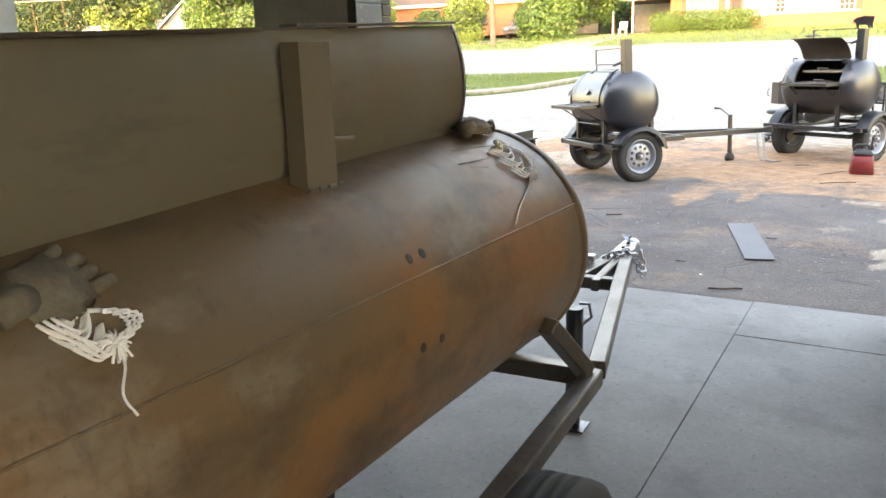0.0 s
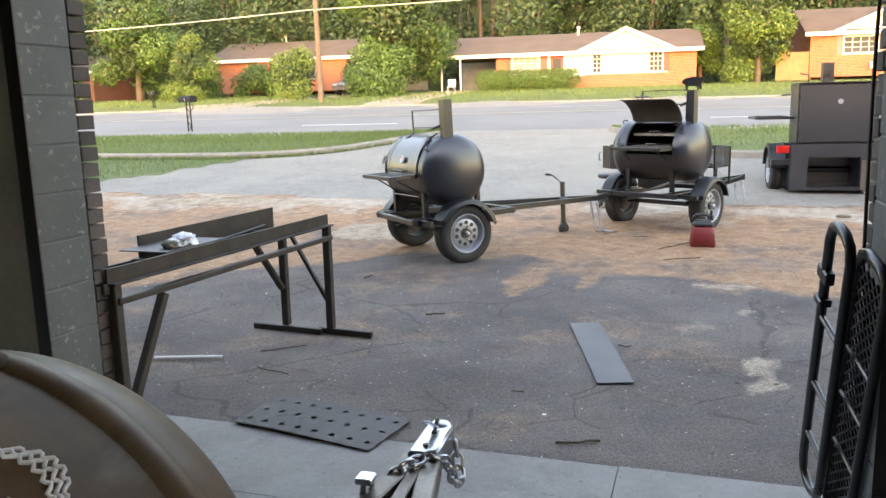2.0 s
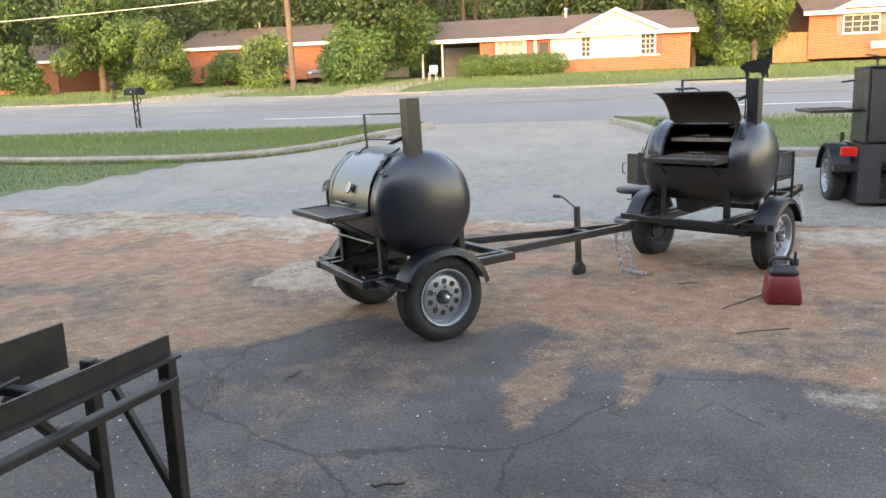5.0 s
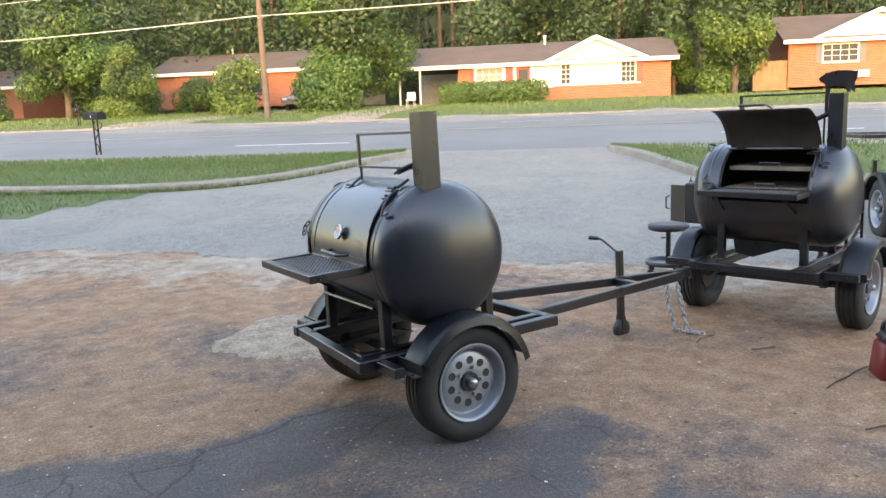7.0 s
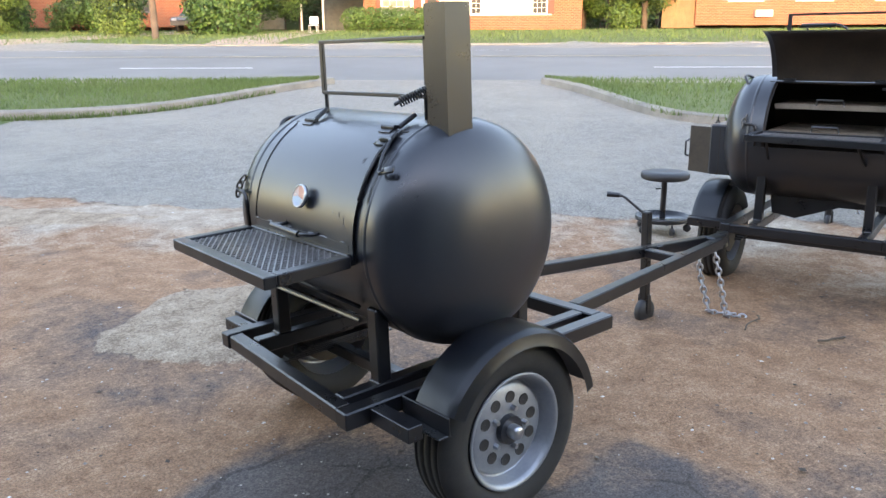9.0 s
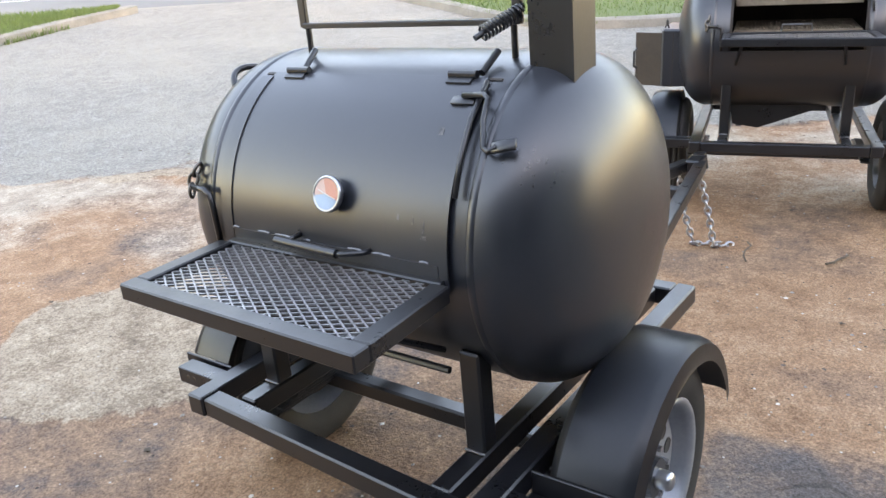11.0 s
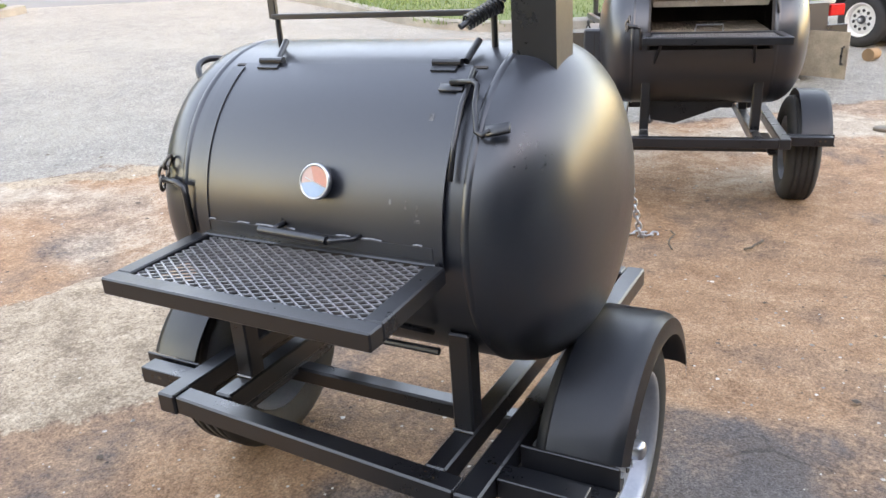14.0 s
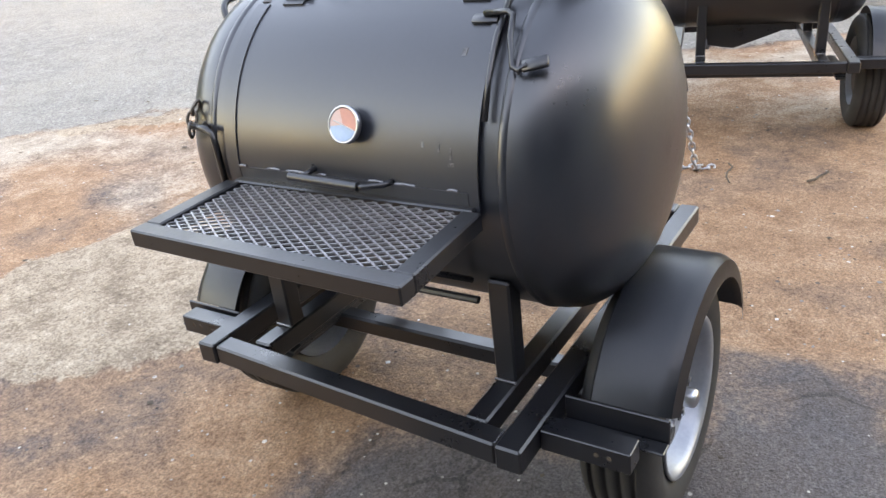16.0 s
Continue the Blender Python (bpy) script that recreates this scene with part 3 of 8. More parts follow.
sheet("lawn", list(np.arange(-120, 121, 4)), list(np.arange(ROAD1 + 0.1, 74, 1.2)), 0.03, GRASSMAT, "sunlit lawn in front of the houses", "lawn")
DRIVE = mat("house_drive", (0.36, 0.27, 0.22), (0.29, 0.22, 0.18), 0.85, 0, 1, 15, 0.3, 0.01)
sheet("driveway", list(np.arange(-24.5, -16.9, 0.7)), list(np.arange(ROAD1, 58, 0.9)), 0.05, DRIVE, "pale driveway crossing the lawn", "driveway",
      inside=lambda u, v: u > -24.5 + 0.30 * (v - 39) and u < -19.8 + 0.2 * (v - 39))
sheet("driveway", list(np.arange(-13.2, -9.8, 0.6)), list(np.arange(ROAD1, 58, 0.9)), 0.05, DRIVE, "pale driveway running to a carport", "driveway")
far_kerb = B()
tube_path(far_kerb, [uvz(u, ROAD1 + 0.06, 0.03) for u in range(-120, 121, 4)], 0.07, 6)
tagged(link("kerb", far_kerb, KERBMAT), "low concrete kerb along the road", "kerb", kind="structure")


def island(name, line, far, label):
    """A grass island behind a real kerb: line is the kerb's front in u, v, from one end to the other; far its back edge."""
    pts = []
    for (p, q) in zip(line, line[1:]):
        n = max(2, int(math.dist(p, q) / 0.5))
        pts += [(lerp(p[0], q[0], i / n), lerp(p[1], q[1], i / n)) for i in range(n)]
    pts.append(line[-1])
    for _ in range(3):
        pts = [pts[0]] + [tuple((a + 2 * b + c) / 4 for a, b, c in zip(*t)) for t in zip(pts, pts[1:], pts[2:])] + [pts[-1]]
    bm = B()
    cols = []
    for u, v in pts:
        n = 9
        cols.append([bm.verts.new(uvz(u, lerp(v, max(far, v + 0.02), i / n), 0.10 * (1 - 0.8 * (i / n) ** 3) + 0.015 * nz(u, v + i, 0.7, 3))) for i in range(n + 1)])
    for A, C in zip(cols, cols[1:]):
        for i in range(len(A) - 1):
            bm.faces.new((A[i], C[i], C[i + 1], A[i + 1]))
    bmesh.ops.recalc_face_normals(bm, faces=bm.faces)
    tagged(link(name, bm, GRASSMAT, None, "", True), label, "grass", kind="structure")
    kb = B()
    prof = []
    for i, (u, v) in enumerate(pts):
        a, c = pts[max(0, i - 1)], pts[min(len(pts) - 1, i + 1)]
        d = Vector((c[0] - a[0], c[1] - a[1])).normalized()
        nrm = Vector((d.y, -d.x))
        j = 0.012 * nz(u, v, 2.1, 6)
        row = []
        for off, h in ((0.02 + j, -0.05), (0.0 + j, 0.10 + j), (-0.03 + j, 0.125 + j), (-0.15 + j, 0.125 + j), (-0.16, 0.02)):
            row.append(kb.verts.new(uvz(u + nrm.x * off, v + nrm.y * off, h)))
        prof.append(row)
    for A, C in zip(prof, prof[1:]):
        for i in range(4):
            kb.faces.new((A[i], C[i], C[i + 1], A[i + 1]))
    bmesh.ops.recalc_face_normals(kb, faces=kb.faces)
    tagged(link("kerb", kb, KERBMAT, None, "", True, 40), "weathered pale concrete kerb edging the grass", "kerb", kind="structure")
    return pts


left_line = [(-70, 18.4), (-30, 18.3), (-13.9, 18.2), (-11.3, 17.85), (-8.2, 17.85), (-6.7, 18.4), (-6.0, 19.6), (-5.7, 20.4), (-5.2, 21.4), (-4.6, 22.3)]
right_line = [(-0.6, 22.3), (0.1, 20.8), (0.35, 19.4), (0.8, 17.9), (1.6, 17.3), (4, 17.2), (12, 17.4), (60, 17.6)]
PL = island("grass_island", left_line, 22.3, "mown grass island behind a kerb")
PR = island("grass_island", right_line, 22.3, "mown grass verge behind a kerb")
wedge = sheet("grass_strip", list(np.arange(-40, -7.9, 0.4)), list(np.arange(14.2, 18.3, 0.3)), 0.006, GRASSMAT, "thin grass in front of the kerb", "grass",
              inside=lambda u, v: v > 14.6 + max(0, (u + 10.4)) * 1.45 + 0.35 * nz(u, v, 0.9, 2) and v < 17.95)


def blades(name, n, pick, size, seed, label):
    """Many single blades of grass, one object."""
    rnd = random.Random(seed)
    V, Fc = [], []
    for _ in range(n):
        u, v, dz = pick(rnd)
        p = uvz(u, v, dz)
        a = rnd.uniform(0, math.tau)
        h = size * rnd.uniform(0.5, 1.3)
        w = size * 0.11
        dx, dy = math.cos(a) * w, math.sin(a) * w
        lean = Vector((rnd.gauss(0, 0.35), rnd.gauss(0, 0.35), 1)) * h
        i = len(V)
        V += [(p.x - dx, p.y - dy, p.z), (p.x + dx, p.y + dy, p.z), tuple(p + lean)]
        Fc.append((i, i + 1, i + 2))
    me = bpy.data.meshes.new(name)
    me.from_pydata(V, [], Fc)
    me.materials.append(BLADE)
    tagged(new(name, me), label, "grass", kind="stuff")


def line_v(pts, u):
    return float(np.interp(u, [p[0] for p in pts], [p[1] for p in pts]))


def pick_left(r):
    u = -4.9 - 24 * r.random() ** 1.4
    v0 = line_v(PL, u) + 0.12
    return u, r.uniform(v0, 22.35), 0.07


def pick_right(r):
    u = -0.5 + 22 * r.random() ** 1.3
    v0 = float(np.interp(u, [-0.6, 0.1, 0.35, 0.8, 1.6, 4, 60], [22.3, 20.8, 19.4, 17.9, 17.3, 17.2, 17.6])) + 0.12
    return u, r.uniform(v0, 22.35), 0.07


def pick_wedge(r):
    while True:
        u, v = r.uniform(-26, -8), r.uniform(14.3, 18.0)
        if v > 14.6 + max(0, (u + 10.4)) * 1.45 + 0.35 * nz(u, v, 0.9, 2) + 0.3 * r.random():
            return u, v, 0.01


blades("grass", 52000, pick_left, 0.085, 1, "short green grass on the island")
blades("grass", 26000, pick_right, 0.085, 2, "short green grass on the verge")
blades("grass", 14000, pick_wedge, 0.07, 3, "sparse grass before the kerb")
blades("grass", 5000, lambda r: (lambda u: (u, line_v(PL, u) - r.uniform(0.0, 0.1), 0.0))(r.uniform(-26, -5.4)), 0.09, 4, "weeds along the foot of the kerb")
blades("grass", 40000, lambda r: (r.uniform(-60, 30), r.uniform(39.5, 54), 0.02), 0.16, 5, "lawn grass before the houses")

# ---- workshop ----
GA, GB = 0.27, 4.34            # right edge of the doorway; the front wall's outer face
LA, LW = -2.75, 0.82           # left edge of the doorway; the pier's width
BW, BH = 0.397, 0.195          # block face with joint


def slab():
    ob = thing("floor", Matrix(), "worn grey concrete workshop floor with joints", "floor", kind="structure")
    cuts_a = (-9.0, -4.6, -0.53, 3.0, 4.6)
    rows = ((-6.0, -1.6), (-1.597, 1.2), (1.203, 4.076), (4.081, 4.69))
    for b0, b1 in rows:
        for a0, a1 in zip(cuts_a, cuts_a[1:]):
            bm = B()
            pts = [ab(a0 + 0.0015, b0), ab(a1 - 0.0015, b0), ab(a1 - 0.0015, b1), ab(a0 + 0.0015, b1)]
            solid(bm, pts, -0.12, 0.008 + 0.002 * math.sin(a0 * 7 + b0 * 3))
            bmesh.ops.bevel(bm, geom=list(bm.edges), offset=0.002, segments=1, affect="EDGES")
            part("slab", bm, SLABMAT, ob)
    return ob


slab()


def wall_ab(name, a0, a1, b0, b1, z0, z1, material, label, category="wall"):
    bm = B()
    solid(bm, [ab(a0, b0), ab(a1, b0), ab(a1, b1), ab(a0, b1)], z0, z1)
    return tagged(link(name, bm, material), label, category, kind="structure")


HT = WALLTOP
wall_ab("wall_back", -12, 9, -6.3, -6.0, -0.1, HT, DARKWALL, "dark rear wall of the workshop")
# unseen opening left in this side wall to let skylight onto the tank
wall_ab("wall_side", 4.6, 4.9, -6.0, -5.2, -0.1, HT, DARKWALL, "dark side wall of the workshop")
wall_ab("wall_side", 4.6, 4.9, 0.2, GB - 0.31, -0.1, HT, DARKWALL, "dark side wall of the workshop")
wall_ab("wall_side", 4.6, 4.9, -5.2, 0.2, 3.3, HT, DARKWALL, "dark wall over an unseen side opening added for light")
wall_ab("wall_side", -9.3, -9.0, -6.0, GB, -0.1, HT, DARKWALL, "dark side wall of the workshop")
# front walls run unseen past the building to block the low sun
wall_ab("wall_front_east", GA + 0.02, 14, GB - 0.30, GB - 0.02, -0.1, HT, DARKWALL, "dark front wall beside the doorway, lengthened unseen to shade the yard")
wall_ab("wall_front_west", -26, LA - LW - 2.9, GB - 0.30, GB - 0.02, -0.1, HT, DARKWALL, "dark front wall beyond the second doorway, lengthened unseen to shade the yard")
wall_ab("wall_front_lintel", LA - LW - 2.9, GA + 0.02, GB - 0.30, GB - 0.02, 2.9, HT, DARKWALL, "dark wall above the doorways")
wall_ab("pier_core", LA - LW + 0.02, LA - 0.02, GB - 0.30, GB - 0.03, -0.1, 2.9, DARKWALL, "pier between the doorways", "pier")
bm = B()
solid(bm, [ab(-9.3, -6.3), ab(4.9, -6.3), ab(4.9, GB - 0.32), ab(-9.3, GB - 0.32)], 3.6, 3.75)
tagged(link("ceiling", bm, DARKWALL), "dark workshop ceiling", "ceiling", kind="structure")


def pier_blocks():
    """Painted blocks on the reveals of the doorway and dark brick quoins outside."""
    pl = thing("wall_pier", Matrix(), "painted grey concrete block pier with dark brick edge", "pier", kind="structure")
    pr = thing("wall_jamb", Matrix(), "painted grey concrete block jamb of the doorway", "jamb", kind="structure")
    for owner, a0, a1, s in ((pl, LA - 0.02, LA, 1), (pr, GA, GA + 0.02, -1)):
        for k in range(15):
            z = k * BH
            bm = B()
            box(bm, 0, 0.02, 0, 0.272, 0.004, BH - 0.004, 0.003)
            m = Matrix.Translation(ab(a0, GB - 0.30, z)) @ Matrix.Rotation(radians(-45), 4, "Z")
            bm.transform(m)
            part("block", bm, BRICK_PAINT, owner)
        bm = B()
        solid(bm, [ab(a0 + 0.004, GB - 0.30), ab(a1 - 0.004, GB - 0.30), ab(a1 - 0.004, GB - 0.03), ab(a0 + 0.004, GB - 0.03)], 0, 2.9)
        part("joint", bm, MORTAR, owner)
    qb = mat("dark_brick", (0.075, 0.06, 0.055), (0.045, 0.04, 0.04), 0.8, 0, 6, 60, 0.4, 0.004, vary=0.3)
    bm0 = B()
    box(bm0, 0, 0.20, 0, 0.095, 0.004, 0.063, 0.003)
    me = bpy.data.meshes.new("brick")
    bm0.to_mesh(me)
    bm0.free()
    me.materials.append(qb)
    for k in range(42):
        for owner, a in ((pl, LA - 0.2), (pr, GA - 0.0)):
            o = new("brick", me)
            o.parent = owner
            o.matrix_world = Matrix.Translation(ab(a + 0.004 * math.sin(k * 2.1), GB - 0.025 + 0.002 * (k % 3), k * 0.0675)) @ Matrix.Rotation(radians(-45), 4, "Z")
    # steel angle on the inner edges
    for owner, a, s in ((pl, LA, 1), (pr, GA, -1)):
        bm = B()
        m = Matrix.Rotation(radians(-45), 4, "Z")
        box(bm, -0.06, 0.004, -0.006, 0.0, 0, 2.9, 0.001, Matrix.Translation(ab(a, GB - 0.302)) @ m) if s > 0 else box(bm, -0.004, 0.06, -0.006, 0.0, 0, 2.9, 0.001, Matrix.Translation(ab(a, GB - 0.302)) @ m)
        part("edge_angle", bm, BLACKSTEEL, owner, "dark steel angle on the edge")


pier_blocks()


# ---- smoker trailers ----
def head_r(u):
    """The share of the full radius left at the share u of a dished end's depth."""
    return max(0.0, 1 - u ** 2.25) ** (1 / 2.25)


def tank_mesh(bm, R, half, head, seg=72, rings=14):
    prof = [(0.0005, -half - head)]
    for i in range(1, rings + 1):
        prof.append((R * head_r(math.cos(math.pi / 2 * i / rings)), -half - head * math.cos(math.pi / 2 * i / rings)))
    prof += [(r, -z) for r, z in prof[::-1]]
    return lathe(bm, prof, seg, ALONG_Y)


def arc_panel(bm, R, t, y0, y1, a0, a1, n=22, cx=0.0, cz=0.0):
    """A curved plate: part of a cylinder along y; angles from straight back (-x) upwards."""
    pts = []
    for i in range(n + 1):
        a = lerp(a0, a1, i / n)
        pts.append((-math.cos(a), math.sin(a)))
    rows = []
    for (c, s) in pts:
        rows.append([bm.verts.new((cx + r * c, y, cz + r * s)) for r, y in ((R, y0), (R, y1), (R + t, y1), (R + t, y0))])
    for A, C in zip(rows, rows[1:]):
        for k in range(4):
            bm.faces.new((A[k], A[(k + 1) % 4], C[(k + 1) % 4], C[k]))
    bm.faces.new(rows[0])
    bm.faces.new(rows[-1][::-1])
    bmesh.ops.recalc_face_normals(bm, faces=bm.faces)
    return bm


def mesh_panel(bm, w, d, nx, ny, strand=0.004, z=0.0):
    """Expanded metal: slanting strands that meet in long diamonds. w along y, d along x."""
    cw, ch = w / nx, d / ny
    for j in range(ny):
        for i in range(nx):
            y0, x0 = -w / 2 + i * cw, j * ch
            for (p, q) in (((x0, y0 + cw / 2), (x0 + ch / 2, y0)), ((x0 + ch / 2, y0), (x0 + ch, y0 + cw / 2)),
                           ((x0, y0 + cw / 2), (x0 + ch / 2, y0 + cw)), ((x0 + ch / 2, y0 + cw), (x0 + ch, y0 + cw / 2))):
                a, b = Vector((p[0], p[1], z)), Vector((q[0], q[1], z))
                n = (b - a).normalized().cross(Vector((0, 0, 1))) * strand * 0.5
                h = Vector((0, 0, strand * 0.55))
                vs = [bm.verts.new(v) for v in (a - n - h, b - n - h, b + n - h, a + n - h, a - n + h, b - n + h, b + n + h, a + n + h)]
                for f in ((4, 5, 6, 7), (0, 1, 5, 4), (3, 7, 6, 2), (3, 2, 1, 0)):
                    bm.faces.new([vs[k] for k in f])
    return bm


def wheel(parent, x, y, side, R=0.285, zc=0.285, rim=RIM):
    """A trailer wheel whose outer face looks along side (1 or -1) of y."""
    m = Matrix.Translation((x, y, zc)) @ Matrix.Rotation(radians(-90 * side), 4, "X")
    bm = B()
    w = 0.085
    prof = [(0.178, -w + 0.02), (0.200, -w + 0.006), (0.232, -w - 0.004), (0.262, -w + 0.004), (R - 0.010, -w + 0.016), (R, -w + 0.030)]
    for g in (-0.046, -0.016, 0.016, 0.046):
        prof += [(R, g - 0.005), (R - 0.008, g - 0.0045), (R - 0.008, g + 0.0045), (R, g + 0.005)]
    prof += [(r, -z) for r, z in prof[5::-1]]
    lathe(bm, prof, 64, m)
    tyre = part("wheel", bm, TYRE, parent, "black trailer tyre on a silver steel rim", True, 30)
    bm = B()
    rp = [(0.184, 0.072), (0.190, 0.080), (0.186, 0.084), (0.176, 0.078), (0.168, 0.066), (0.164, 0.03), (0.155, 0.02), (0.148, 0.036), (0.135, 0.044), (0.062, 0.044), (0.046, 0.044)]
    lathe(bm, rp, 48, m)
    lathe(bm, [(0.178, -0.07), (0.168, -0.04), (0.164, 0.03)], 48, m)
    # made-up dark backing that shades the bright inside of the rim
    backing = B()
    rod(backing, m @ Vector((0, 0, -0.05)), m @ Vector((0, 0, 0.012)), 0.125, 0.125, 28)
    part("rim_backing", backing, SOOT, tyre, "added dark disc standing in for shade inside the rim")
    rimo = part("rim", bm, rim, tyre, "silver steel rim with round holes", True, 40)
    # holes are not cut: dark discs paint the shade in them
    for k in range(10):
        bm = B()
        mm = m @ Matrix.Rotation(k * math.tau / 10 + 0.2, 4, "Z") @ Matrix.Translation((0.103, 0, 0.0452))
        lathe(bm, [(0.0005, -0.0005), (0.0155, 0.0), (0.019, 0.0012), (0.0195, -0.001)], 14, mm)
        part("rim_hole_disc", bm, DARKPLASTIC, tyre, "dark disc painting the shade of a round rim hole")
    bm = B()
    rod(bm, m @ Vector((0, 0, 0.03)), m @ Vector((0, 0, 0.062)), 0.052, 0.046, 20)
    part("hub", bm, BLACK, tyre, "black greased hub")
    bm = B()
    lathe(bm, [(0.0001, 0.098), (0.012, 0.098), (0.020, 0.094), (0.023, 0.086), (0.023, 0.06)], 20, m)
    part("hub_cap", bm, ZINC, tyre, "zinc hub cap", True)
    for k in range(5):
        bm = B()
        a = k * math.tau / 5
        p = Vector((0.068 * math.cos(a), 0.068 * math.sin(a), 0.044))
        rod(bm, m @ p, m @ (p + Vector((0, 0, 0.018))), 0.010, 0.008, 6)
        part("wheel_nut", bm, ZINC, tyre)
    return tyre


def fender(parent, y0, y1, side, ax, R, deg0, deg1, z0):
    bm = B()
    a0, a1 = radians(deg0), radians(deg1)
    n = 26
    rows = []
    for i in range(n + 1):
        a = lerp(a0, a1, i / n)
        x, z = ax + R * math.cos(a), z0 + R * math.sin(a)
        xi, zi = ax + (R - 0.045) * math.cos(a), z0 + (R - 0.045) * math.sin(a)
        xm, zm = ax + (R - 0.012) * math.cos(a), z0 + (R - 0.012) * math.sin(a)
        yo, yi = (y1, y0) if side > 0 else (y0, y1)
        s = 1 if side > 0 else -1
        xh, zh = ax + (R - 0.004) * math.cos(a), z0 + (R - 0.004) * math.sin(a)
        rows.append([(x, yi, z), (x, yo - s * 0.036, z), (xh, yo - s * 0.022, zh), (xm, yo - s * 0.008, zm), (xi, yo - s * 0.002, zi), (ax + 0.98 * (xi - ax), yo, zi - 0.004)])
    vs = [[bm.verts.new(p) for p in r] for r in rows]
    for A, C in zip(vs, vs[1:]):
        for k in range(5):
            bm.faces.new((A[k], A[k + 1], C[k + 1], C[k]))
    geo = bmesh.ops.solidify(bm, geom=list(bm.faces), thickness=0.003)
    bmesh.ops.recalc_face_normals(bm, faces=bm.faces)
    part("fender", bm, BLACK, parent, "rounded black steel mudguard", True, 40)


def chain(bm, pts, pitch=0.042, wire=0.0058):
    """Links laid along a line, each turned a quarter to the next."""
    pts = [Vector(p) for p in pts]
    dist = [0.0]
    for p, q in zip(pts, pts[1:]):
        dist.append(dist[-1] + (q - p).length)
    n = max(2, int(dist[-1] / (pitch * 0.72)))

    def at(s):
        for i in range(len(pts) - 1):
            if s <= dist[i + 1] or i == len(pts) - 2:
                return pts[i].lerp(pts[i + 1], (s - dist[i]) / max(1e-6, dist[i + 1] - dist[i])), (pts[i + 1] - pts[i]).normalized()
    for k in range(n):
        c, d = at(dist[-1] * (k + 0.5) / n)
        x = d.orthogonal().normalized()
        x = Matrix.Rotation(radians(90 * (k % 2) + 20), 3, d) @ x
        loop = []
        for j in range(12):
            a = j * math.tau / 12
            loop.append(c + d * (math.cos(a) * pitch * 0.5) + x * (math.sin(a) * pitch * 0.32))
        tube_path(bm, loop, wire, 5, True)
    return bm


def coil(p, q, r, turns, n=14):
    m, L = frame_of(p, q)
    m = Matrix.Translation(p) @ m
    k = turns * n
    return [m @ Vector((r * math.cos(i * math.tau / n), r * math.sin(i * math.tau / n), L * i / k)) for i in range(k + 1)]


